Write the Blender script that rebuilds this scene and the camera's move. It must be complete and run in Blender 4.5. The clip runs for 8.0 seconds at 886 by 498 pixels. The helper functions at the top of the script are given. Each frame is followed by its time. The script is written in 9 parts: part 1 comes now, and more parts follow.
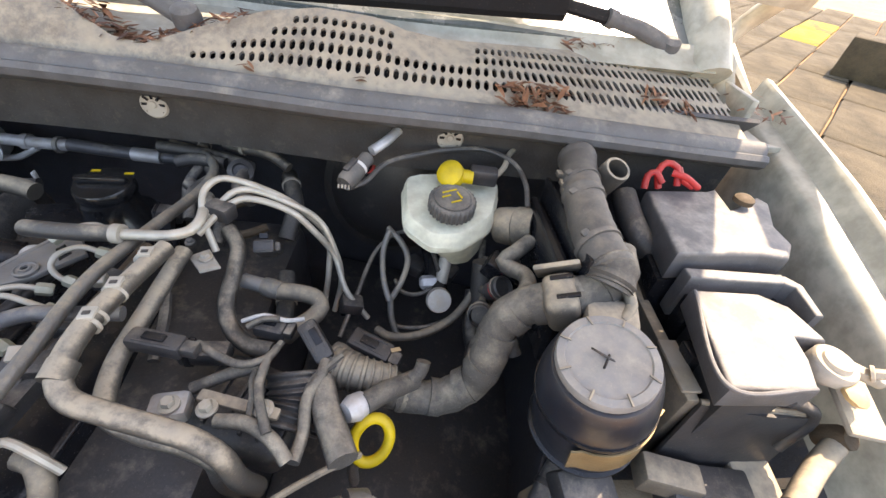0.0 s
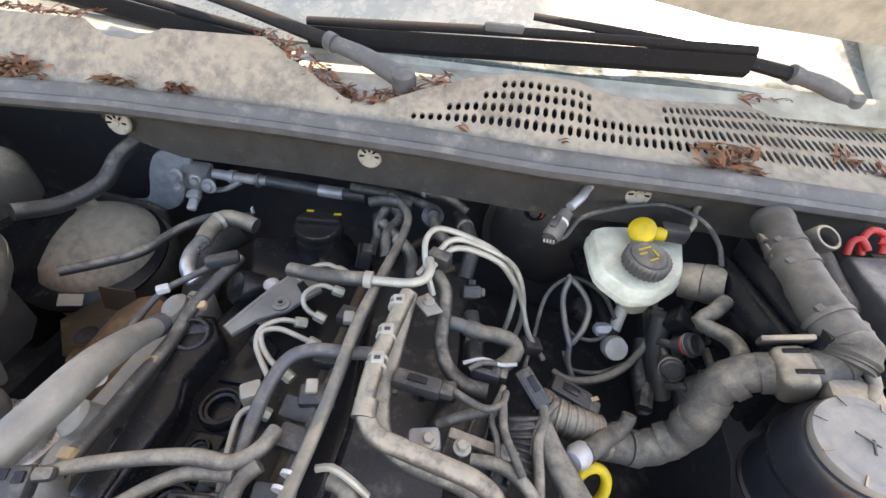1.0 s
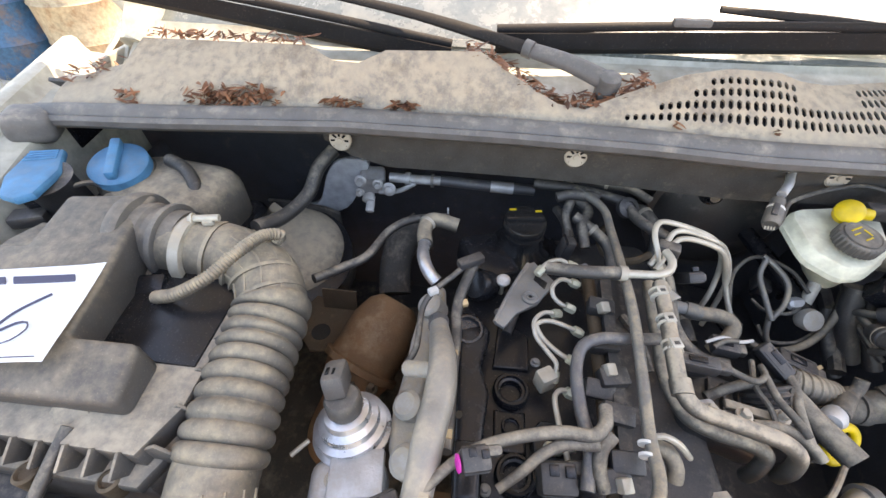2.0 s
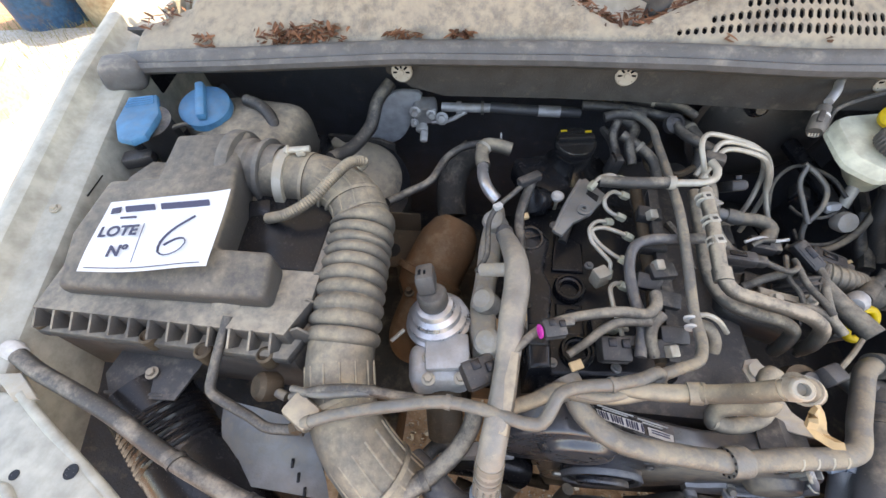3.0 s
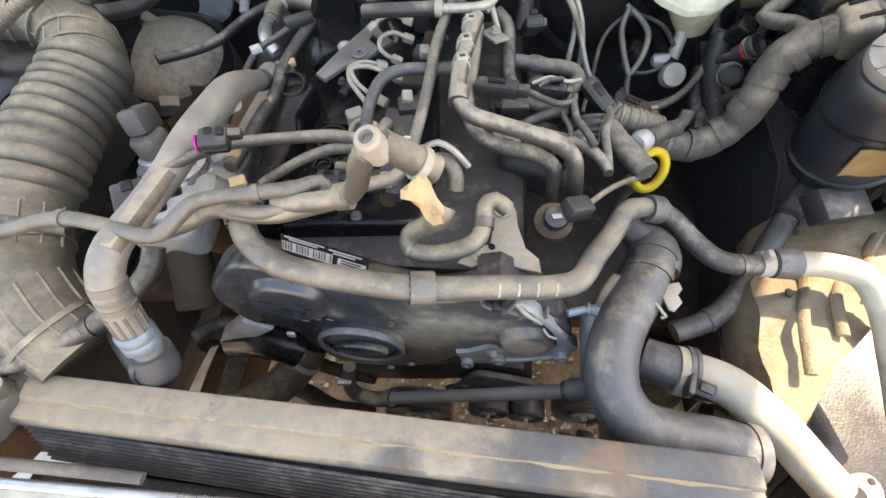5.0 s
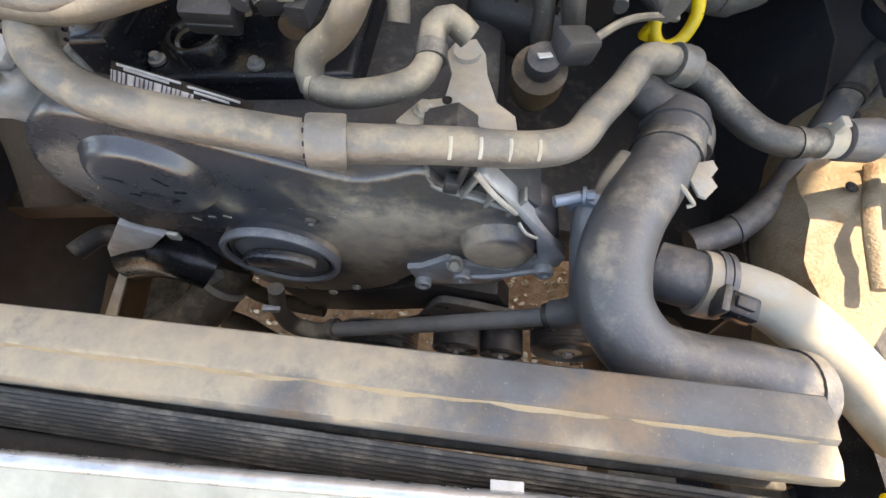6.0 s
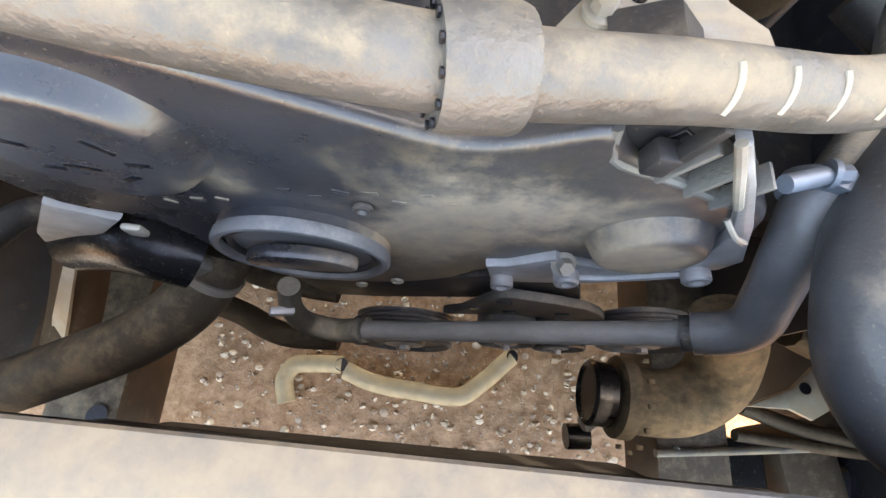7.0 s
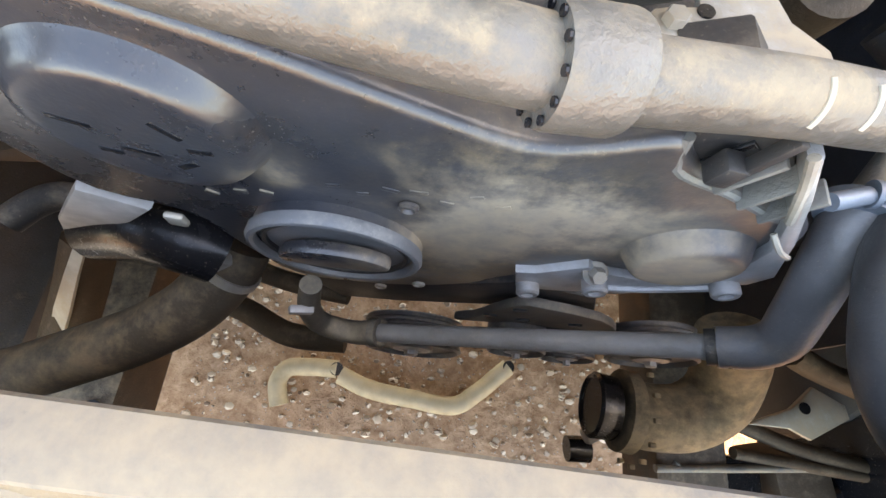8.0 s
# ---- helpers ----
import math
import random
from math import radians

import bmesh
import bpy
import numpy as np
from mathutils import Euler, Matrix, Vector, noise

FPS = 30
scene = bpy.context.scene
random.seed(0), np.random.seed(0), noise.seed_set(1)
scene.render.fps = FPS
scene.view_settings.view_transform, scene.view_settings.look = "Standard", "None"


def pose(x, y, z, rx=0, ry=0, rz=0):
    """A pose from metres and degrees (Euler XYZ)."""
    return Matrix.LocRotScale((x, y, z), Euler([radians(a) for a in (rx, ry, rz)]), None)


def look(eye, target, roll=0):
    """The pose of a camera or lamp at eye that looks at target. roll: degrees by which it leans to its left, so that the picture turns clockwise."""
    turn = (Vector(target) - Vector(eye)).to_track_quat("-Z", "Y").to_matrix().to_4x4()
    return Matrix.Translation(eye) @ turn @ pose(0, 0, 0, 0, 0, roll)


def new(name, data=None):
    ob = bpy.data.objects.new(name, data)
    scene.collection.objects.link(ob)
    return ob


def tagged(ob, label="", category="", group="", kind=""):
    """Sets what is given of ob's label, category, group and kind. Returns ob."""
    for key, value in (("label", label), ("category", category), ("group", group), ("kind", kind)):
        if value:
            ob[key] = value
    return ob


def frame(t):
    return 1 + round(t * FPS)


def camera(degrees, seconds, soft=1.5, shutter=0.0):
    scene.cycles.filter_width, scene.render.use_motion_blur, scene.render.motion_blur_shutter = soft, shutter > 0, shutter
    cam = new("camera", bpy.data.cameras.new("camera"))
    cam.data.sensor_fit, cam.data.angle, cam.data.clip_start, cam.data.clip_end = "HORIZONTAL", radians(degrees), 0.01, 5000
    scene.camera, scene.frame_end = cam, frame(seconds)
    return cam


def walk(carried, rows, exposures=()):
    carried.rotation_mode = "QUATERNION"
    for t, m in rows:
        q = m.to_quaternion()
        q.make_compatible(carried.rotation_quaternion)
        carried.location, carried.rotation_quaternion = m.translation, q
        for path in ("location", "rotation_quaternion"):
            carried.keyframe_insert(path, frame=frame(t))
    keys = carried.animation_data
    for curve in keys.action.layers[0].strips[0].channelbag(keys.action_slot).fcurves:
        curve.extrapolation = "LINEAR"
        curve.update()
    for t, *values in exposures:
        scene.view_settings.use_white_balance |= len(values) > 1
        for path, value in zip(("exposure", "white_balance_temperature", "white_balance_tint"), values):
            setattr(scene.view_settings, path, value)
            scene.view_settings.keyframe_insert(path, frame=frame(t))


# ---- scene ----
cam = camera(93.7, 8.0)
PATH = [
    (0, (0.343, 0.019, 1.44), (0.486, 1.522, 0.128), 8.5),
    (0.5, (0.241, 0.015, 1.475), (0.246, 1.561, 0.206), 7.8),
    (1, (0.148, 0.013, 1.485), (0.062, 1.529, 0.184), 5.9),
    (1.5, (0.0, 0.01, 1.512), (-0.12, 1.487, 0.17), 3.3),
    (2, (-0.149, -0.041, 1.537), (-0.284, 1.376, 0.132), 1.1),
    (2.2, (-0.197, -0.071, 1.548), (-0.339, 1.323, 0.12), 0.1),
    (3.3, (-0.205, -0.144, 1.579), (-0.457, 0.959, -0.07), -7.3),
    (3.5, (-0.181, -0.167, 1.578), (-0.448, 0.907, -0.088), -8.3),
    (4, (-0.096, -0.196, 1.574), (-0.36, 0.866, -0.1), -8.5),
    (4.5, (0.019, -0.163, 1.489), (-0.169, 0.906, -0.191), -5.8),
    (4.7, (0.064, -0.171, 1.453), (-0.12, 0.892, -0.231), -5.3),
    (5.8, (0.164, -0.173, 1.316), (0.015, 0.739, -0.457), -4.7),
    (6, (0.148, -0.159, 1.268), (0.029, 0.694, -0.537), -3.0),
    (6.5, (0.096, -0.133, 1.177), (0.079, 0.572, -0.694), 3.8),
    (7, (0.059, -0.084, 1.167), (0.065, 0.531, -0.736), 4.9),
    (7.5, (0.034, -0.094, 1.173), (0.027, 0.521, -0.731), 5.0),
    (8, (0.032, -0.09, 1.165), (0.079, 0.569, -0.722), 10.7),
]
EXPOSURES = [(0, 2.46, 8750, 18), (0.5, 2.46, 8450, 16), (1, 2.61, 8450, 16), (1.5, 2.76, 8800, 17), (2, 2.71, 8900, 17), (3.5, 2.51, 8800, 15), (4.5, 2.66, 9000, 14), (5.8, 2.64, 9000, 13), (6.1, 2.64, 9000, 13), (6.5, 3.06, 9100, 13), (7, 3.18, 8900, 13), (8, 3.21, 8900, 13)]
walk(cam, [(t, look(eye, target, roll)) for t, eye, target, roll in PATH], EXPOSURES)

# ---- light: clear sky, one sun behind the raised bonnet ----
world = bpy.data.worlds.new("sky")
scene.world = world
world.use_nodes = True
wn = world.node_tree.nodes
sky = wn.new("ShaderNodeTexSky")
sky.sky_type, sky.sun_disc = "NISHITA", False
SUN_TO = Vector((0.475, 0.40, 1.0)).normalized()
sky.sun_elevation = math.asin(SUN_TO.z)
sky.sun_rotation = math.atan2(SUN_TO.x, SUN_TO.y)
wn["Background"].inputs["Strength"].default_value = 0.15
world.node_tree.links.new(sky.outputs[0], wn["Background"].inputs["Color"])
sun = new("sun", bpy.data.lights.new("sun", "SUN"))
sun.data.energy, sun.data.angle, sun.data.color = 2.3, radians(0.6), (1.0, 0.95, 0.87)
sun.matrix_world = look((3, 2, 5), Vector((3, 2, 5)) - SUN_TO)

# ---- materials ----
def nodes_of(name):
    m = bpy.data.materials.new(name)
    m.use_nodes = True
    nt = m.node_tree
    return m, nt, nt.nodes["Principled BSDF"]


def ramp(nt, src, lo, hi, c0=(0, 0, 0, 1), c1=(1, 1, 1, 1)):
    r = nt.nodes.new("ShaderNodeValToRGB")
    r.color_ramp.elements[0].position, r.color_ramp.elements[1].position = lo, hi
    r.color_ramp.elements[0].color, r.color_ramp.elements[1].color = c0, c1
    nt.links.new(src, r.inputs["Fac"])
    return r


def noise_tex(nt, co, scale, detail=4.0, rough=0.6):
    n = nt.nodes.new("ShaderNodeTexNoise")
    n.inputs["Scale"].default_value, n.inputs["Detail"].default_value, n.inputs["Roughness"].default_value = scale, detail, rough
    nt.links.new(co, n.inputs["Vector"])
    return n


def mixed(nt, fac, a, b):
    """a, b: sockets or colours."""
    m = nt.nodes.new("ShaderNodeMix")
    m.data_type = "RGBA"
    for sock, v in ((m.inputs["Factor"], fac), (m.inputs[6], a), (m.inputs[7], b)):
        if isinstance(v, bpy.types.NodeSocket):
            nt.links.new(v, sock)
        elif isinstance(v, (tuple, list)):
            sock.default_value = (*v[:3], 1)
        else:
            sock.default_value = v
    return m.outputs[2]


def maths(nt, op, a, b=0.0, clamp=False):
    m = nt.nodes.new("ShaderNodeMath")
    m.operation, m.use_clamp = op, clamp
    for sock, v in ((m.inputs[0], a), (m.inputs[1], b)):
        if isinstance(v, bpy.types.NodeSocket):
            nt.links.new(v, sock)
        else:
            sock.default_value = v
    return m.outputs[0]


DUST = (0.50, 0.405, 0.285)


def dusty(name, base, dust=0.6, rough=0.6, metal=0.0, bump=0.15, dust_col=DUST, grain=60.0, stain=None, stain_amount=0.5, spec=0.35, side=0.12, patchy=1.3, patch_scale=22.0, spots=()):
    """A surface that has gathered dry dust in patches, mostly where it faces up, rubbed bare here and there. The
    facing-up mask also paints shade: pale tops, dark sides.
    """
    m, nt, b = nodes_of(name)
    tc = nt.nodes.new("ShaderNodeTexCoord").outputs["Object"]
    geo = nt.nodes.new("ShaderNodeNewGeometry")
    sep = nt.nodes.new("ShaderNodeSeparateXYZ")
    nt.links.new(geo.outputs["Normal"], sep.inputs[0])
    rnd = nt.nodes.new("ShaderNodeObjectInfo").outputs["Random"]
    big, mid, fine = noise_tex(nt, tc, patch_scale, 7, 0.68), noise_tex(nt, tc, 70, 5, 0.65), noise_tex(nt, tc, grain * 6, 3)
    # dust by facing, steepened so sides and undersides carry painted shade too
    up = ramp(nt, sep.outputs["Z"], -0.05, 0.8, (side, side, side, 1), (1, 1, 1, 1)).outputs[0]
    cover = maths(nt, "MULTIPLY", maths(nt, "MULTIPLY", up, dust), maths(nt, "ADD", maths(nt, "MULTIPLY", rnd, 0.35), 0.82))
    for at, radius, amount in spots:
        d = nt.nodes.new("ShaderNodeVectorMath")
        d.operation = "DISTANCE"
        nt.links.new(tc, d.inputs[0])
        d.inputs[1].default_value = at
        near = ramp(nt, maths(nt, "DIVIDE", d.outputs["Value"], radius), 0.3, 1.0, (abs(amount), abs(amount), abs(amount), 1), (0, 0, 0, 1)).outputs[0]
        cover = maths(nt, "ADD" if amount > 0 else "SUBTRACT", cover, near, True)
    # thick dust where the noise lies under the cover, with a torn edge
    n = maths(nt, "ADD", maths(nt, "MULTIPLY", big.outputs[0], 0.62), maths(nt, "ADD", maths(nt, "MULTIPLY", mid.outputs[0], 0.25), maths(nt, "MULTIPLY", fine.outputs[0], 0.13)))
    n = ramp(nt, n, 0.33, 0.67).outputs[0]
    thick = ramp(nt, maths(nt, "SUBTRACT", maths(nt, "ADD", cover, 0.5), n), 0.5 - 0.22 / patchy, 0.5 + 0.3 / patchy).outputs[0]
    film = maths(nt, "MULTIPLY", cover, maths(nt, "ADD", maths(nt, "MULTIPLY", fine.outputs[0], 0.5), 0.1))
    fac = maths(nt, "ADD", maths(nt, "MULTIPLY", maths(nt, "MULTIPLY", thick, 0.8), maths(nt, "MULTIPLY", cover, 1.6, True)), film, True)
    var = noise_tex(nt, tc, 35, 4)
    dark = tuple(c * 0.65 for c in base)
    under = mixed(nt, ramp(nt, var.outputs[0], 0.35, 0.65).outputs[0], dark, base)
    if stain:
        sn = ramp(nt, noise_tex(nt, tc, 9, 7, 0.7).outputs[0], 0.50, 0.64).outputs[0]
        under = mixed(nt, maths(nt, "MULTIPLY", sn, stain_amount), under, stain)
    # single specks of grit and pale scuffs
    speck = ramp(nt, noise_tex(nt, tc, 520, 2, 0.5).outputs[0], 0.66, 0.72).outputs[0]
    fac = maths(nt, "ADD", fac, maths(nt, "MULTIPLY", speck, 0.10 + 0.25 * min(dust, 0.8)), True)
    grey = tuple(0.62 * c + 0.2 * sum(dust_col) / 3 for c in dust_col)
    coat = mixed(nt, ramp(nt, mid.outputs[0], 0.38, 0.66).outputs[0], dust_col, grey)
    nt.links.new(mixed(nt, fac, under, coat), b.inputs["Base Color"])
    nt.links.new(maths(nt, "ADD", maths(nt, "MULTIPLY", fac, 0.92 - rough), maths(nt, "ADD", maths(nt, "MULTIPLY", maths(nt, "SUBTRACT", var.outputs[0], 0.5), 0.3), rough), True), b.inputs["Roughness"])
    nt.links.new(maths(nt, "MULTIPLY", maths(nt, "SUBTRACT", 1.0, fac), metal), b.inputs["Metallic"])
    b.inputs["Specular IOR Level"].default_value = spec
    bp = nt.nodes.new("ShaderNodeBump")
    bp.inputs["Strength"].default_value, bp.inputs["Distance"].default_value = bump, 0.002
    nt.links.new(maths(nt, "ADD", maths(nt, "MULTIPLY", fac, 0.6), fine.outputs[0]), bp.inputs["Height"])
    nt.links.new(bp.outputs[0], b.inputs["Normal"])
    return m


M_PLASTIC = dusty("dusty_black_plastic", (0.030, 0.031, 0.035), 0.30, 0.42, dust_col=(0.42, 0.35, 0.27), spec=0.45)
M_PLASTIC_TAN = dusty("very_dusty_plastic", (0.06, 0.058, 0.055), 0.75, 0.55, side=0.3, dust_col=(0.46, 0.375, 0.265), patchy=0.7, patch_scale=12)
M_AIRBOX = dusty("dusty_airbox_plastic", (0.050, 0.050, 0.052), 0.56, 0.5, side=0.24, dust_col=(0.40, 0.335, 0.25), patch_scale=6, patchy=0.8)
M_RUBBER = dusty("dusty_rubber", (0.034, 0.034, 0.036), 0.44, 0.40, side=0.13, dust_col=(0.41, 0.345, 0.26), spec=0.42)
M_RUBBER_TAN = dusty("very_dusty_rubber", (0.075, 0.070, 0.063), 0.70, 0.5, side=0.28, dust_col=(0.42, 0.345, 0.24), patchy=0.7, patch_scale=14)
M_RUBBER_GREY = dusty("grey_dusted_rubber", (0.052, 0.049, 0.045), 0.58, 0.42, side=0.18, dust_col=(0.41, 0.34, 0.25), spec=0.45, patch_scale=30)
M_RUBBER_CLEAN = dusty("black_rubber", (0.070, 0.074, 0.084), 0.38, 0.3, spec=0.6, side=0.3, dust_col=(0.40, 0.34, 0.26))
M_BLACK = dusty("black_engine_plastic", (0.0095, 0.0110, 0.0150), 0.06, 0.22, spec=0.36, bump=0.08)
M_BLACK_GLOSS = dusty("glossy_black_plastic", (0.010, 0.011, 0.013), 0.05, 0.17, spec=0.6, bump=0.05)
# spots: tan dust, laid on thicker to paint in light bounced off the radiator
M_COVER = dusty("timing_cover_plastic", (0.022, 0.028, 0.042), 0.18, 0.25, bump=0.10, grain=40, dust_col=(0.46, 0.35, 0.23), spec=1.0, side=0.7, patch_scale=14, patchy=1.1, spots=(((0.060, 0, 0.945), 0.10, 0.42), ((0.05, 0, 0.90), 0.06, 0.30), ((0.173, -0.01, 0.945), 0.034, 0.70), ((0.13, 0, 0.97), 0.10, 0.30), ((0.0, 0, 0.84), 0.10, 0.28), ((-0.045, -0.006, 0.99), 0.03, 0.35)))
M_FELT = dusty("bulkhead_felt", (0.05, 0.048, 0.047), 0.35, 0.95, bump=0.6, spec=0.1, side=0.6, dust_col=(0.3, 0.25, 0.19))
# cap rim: the sky's sheen painted as a pale base, under real dust
M_CAPRING = dusty("cap_rim_sky_sheen", (0.20, 0.205, 0.215), 0.35, 0.38, side=0.6, dust_col=(0.5, 0.46, 0.4), spec=0.6)
M_FILTERCAP = dusty("dusty_grey_cap_plastic", (0.25, 0.245, 0.24), 0.5, 0.5, side=0.3, dust_col=(0.47, 0.41, 0.33), patchy=0.6, patch_scale=40)
M_ZINC = dusty("blue_zinc_plated_steel", (0.24, 0.29, 0.35), 0.2, 0.38, 0.3, 0.1)
M_DUCT = dusty("grey_cable_duct", (0.082, 0.080, 0.078), 0.46, 0.5, side=0.28, dust_col=(0.38, 0.325, 0.255), patchy=0.8, patch_scale=12)
M_SHIELD = dusty("dented_shield_metal", (0.26, 0.26, 0.255), 0.45, 0.42, 0.4, 0.3, dust_col=(0.36, 0.31, 0.24), side=0.4)
M_FIREWALL = dusty("firewall_insulation", (0.050, 0.056, 0.070), 0.25, 0.6, side=0.5, bump=0.4)
M_SEAL = dusty("rubber_seal", (0.11, 0.11, 0.112), 0.42, 0.5, dust_col=(0.38, 0.345, 0.29))
M_COWL = dusty("cowl_plastic", (0.125, 0.122, 0.118), 0.72, 0.62, side=0.4, dust_col=(0.40, 0.335, 0.25), patch_scale=9, stain=(0.30, 0.2, 0.11), stain_amount=0.35)
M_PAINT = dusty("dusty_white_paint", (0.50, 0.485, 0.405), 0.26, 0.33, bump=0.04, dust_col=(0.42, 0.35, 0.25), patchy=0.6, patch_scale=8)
M_PAINT_IN = dusty("dusty_painted_steel", (0.52, 0.50, 0.42), 0.5, 0.5, bump=0.08, stain=(0.3, 0.2, 0.1))
M_ALU = dusty("cast_aluminium", (0.60, 0.60, 0.60), 0.34, 0.4, 0.45, 0.3, side=0.2)
M_ALU_CLEAN = dusty("bright_aluminium", (0.76, 0.76, 0.77), 0.22, 0.26, 0.8, 0.12)
M_ALU_TAN = dusty("dirty_cast_aluminium", (0.50, 0.475, 0.43), 0.6, 0.45, 0.35, 0.3, side=0.4, dust_col=(0.45, 0.375, 0.27))
M_PIPE = dusty("dusty_steel_pipe", (0.19, 0.184, 0.172), 0.50, 0.34, 0.4, 0.45, side=0.22, grain=35, dust_col=(0.345, 0.285, 0.20), patch_scale=30, patchy=1.6)
M_SILVER = dusty("zinc_plated_steel", (0.54, 0.50, 0.42), 0.36, 0.34, 0.35, 0.05)
M_WING = dusty("tan_dusted_paint", (0.34, 0.27, 0.18), 0.35, 0.55, bump=0.6, stain=(0.17, 0.075, 0.028), stain_amount=1.0, dust_col=(0.34, 0.25, 0.15), patch_scale=8)
M_PAD = dusty("grey_insulation", (0.42, 0.44, 0.46), 0.2, 0.8, bump=0.3)
M_RUST = dusty("rusty_iron", (0.20, 0.10, 0.045), 0.45, 0.85, 0.1, 0.6, stain=(0.10, 0.045, 0.02), dust_col=(0.36, 0.25, 0.15))
M_RUST_STEEL = dusty("brown_rusted_steel", (0.075, 0.052, 0.032), 0.34, 0.7, 0.1, 0.4, stain=(0.07, 0.036, 0.018), dust_col=(0.30, 0.22, 0.14))
M_TAPE = dusty("cloth_tape", (0.062, 0.059, 0.056), 0.56, 0.85, bump=0.6, side=0.25, dust_col=(0.38, 0.325, 0.245), patchy=0.8, patch_scale=30)
M_RESERVOIR = dusty("milky_plastic", (0.82, 0.81, 0.64), 0.35, 0.4, bump=0.03, dust_col=(0.62, 0.52, 0.35), patchy=0.7)
M_YELLOW = dusty("yellow_plastic", (0.75, 0.52, 0.01), 0.18, 0.4, bump=0.03)
M_BLUE = dusty("blue_plastic", (0.055, 0.25, 0.45), 0.22, 0.5, bump=0.03, dust_col=(0.4, 0.42, 0.4), patchy=0.7)
M_RED = dusty("red_cable", (0.55, 0.03, 0.03), 0.2, 0.45, bump=0.02)
M_BATTERY = dusty("grey_battery_plastic", (0.105, 0.105, 0.11), 0.42, 0.42, dust_col=(0.5, 0.46, 0.40), patchy=0.8)
M_RAD = dusty("radiator_tank_plastic", (0.115, 0.118, 0.122), 0.82, 0.40, side=0.28, dust_col=(0.375, 0.305, 0.215), stain=(0.3, 0.18, 0.08), patch_scale=11, patchy=1.1, spots=(((0.19, -0.118, 1.02), 0.05, -0.6), ((0.24, -0.122, 1.02), 0.04, -0.7), ((0.30, -0.13, 1.015), 0.07, -0.6), ((0.05, -0.148, 1.016), 0.03, -0.6), ((0.16, -0.155, 1.016), 0.06, -0.45), ((0.27, -0.155, 1.016), 0.05, -0.4)))
M_SAND = dusty("settled_ochre_dust", (0.40, 0.29, 0.175), 0.5, 0.95, bump=0.5, dust_col=(0.44, 0.345, 0.235), spec=0.1)
M_BOOSTER = dusty("dusty_black_steel_drum", (0.020, 0.020, 0.022), 0.35, 0.38, side=0.5, dust_col=(0.30, 0.27, 0.23), spec=0.5)
M_CHASSIS = dusty("dirty_chassis_steel", (0.075, 0.058, 0.044), 0.45, 0.7, 0.1, 0.5, stain=(0.13, 0.07, 0.035), dust_col=(0.32, 0.24, 0.16), side=0.4)
M_BRASS = dusty("tan_plated_band", (0.34, 0.24, 0.12), 0.25, 0.38, 0.5, 0.2)
M_LOWPIPE = dusty("grey_dusted_steel_tube", (0.30, 0.29, 0.275), 0.4, 0.34, 0.0, 0.3, side=0.6, dust_col=(0.46, 0.40, 0.32))
M_NUT = dusty("yellow_zinc_nut", (0.56, 0.55, 0.42), 0.25, 0.35, 0.35, 0.05)
M_CLIP = dusty("grey_tan_clip", (0.40, 0.36, 0.30), 0.4, 0.55, side=0.5)
M_FIN = dusty("radiator_fins", (0.030, 0.030, 0.031), 0.36, 0.5, 0.2, dust_col=(0.32, 0.28, 0.22), side=0.3)
M_WIPER = dusty("black_wiper_rubber", (0.012, 0.012, 0.014), 0.10, 0.65, spec=0.15, bump=0.05)
# black canister, its base tinted blue in place of the sky's reflection
M_CANISTER = dusty("black_canister_sky_tint", (0.012, 0.016, 0.026), 0.16, 0.34, spec=0.6, bump=0.05, dust_col=(0.40, 0.34, 0.26))
M_BENT = dusty("grey_sheen_rubber", (0.16, 0.162, 0.172), 0.36, 0.30, spec=0.7, side=0.35, dust_col=(0.42, 0.36, 0.29), patch_scale=20)
M_EGR = dusty("pale_dusted_steel_pipe", (0.27, 0.255, 0.23), 0.5, 0.36, 0.25, 0.35, side=0.3, grain=35, dust_col=(0.48, 0.40, 0.30), patch_scale=25)
M_CREAM = dusty("cream_dusted_clip", (0.56, 0.52, 0.44), 0.4, 0.5, bump=0.03, side=0.4)
M_PAPER, nt_, b_ = nodes_of("white_paper")
b_.inputs["Base Color"].default_value, b_.inputs["Roughness"].default_value = (0.82, 0.82, 0.83, 1), 0.55
pn = noise_tex(nt_, nt_.nodes.new("ShaderNodeTexCoord").outputs["Object"], 25, 3)
nt_.links.new(ramp(nt_, pn.outputs[0], 0.3, 0.75, (0.74, 0.74, 0.74, 1), (0.86, 0.86, 0.87, 1)).outputs[0], b_.inputs["Base Color"])
M_INK, nt_, b_ = nodes_of("blue_black_ink")
b_.inputs["Base Color"].default_value, b_.inputs["Roughness"].default_value = (0.05, 0.05, 0.09, 1), 0.6
M_LABEL = dusty("white_label", (0.7, 0.68, 0.64), 0.3, 0.5, bump=0.02)
M_ORANGE = dusty("orange_tape", (0.60, 0.42, 0.22), 0.2, 0.5)
M_MAGENTA = dusty("magenta_lock", (0.6, 0.03, 0.35), 0.05, 0.4)


def leafy():
    m, nt, b = nodes_of("dry_brown_leaf")
    g = nt.nodes.new("ShaderNodeNewGeometry")
    r = ramp(nt, g.outputs["Random Per Island"], 0.0, 1.0, (0.07, 0.026, 0.014, 1), (0.34, 0.15, 0.075, 1))
    nt.links.new(r.outputs[0], b.inputs["Base Color"])
    b.inputs["Roughness"].default_value = 0.6
    return m


M_LEAVES = leafy()


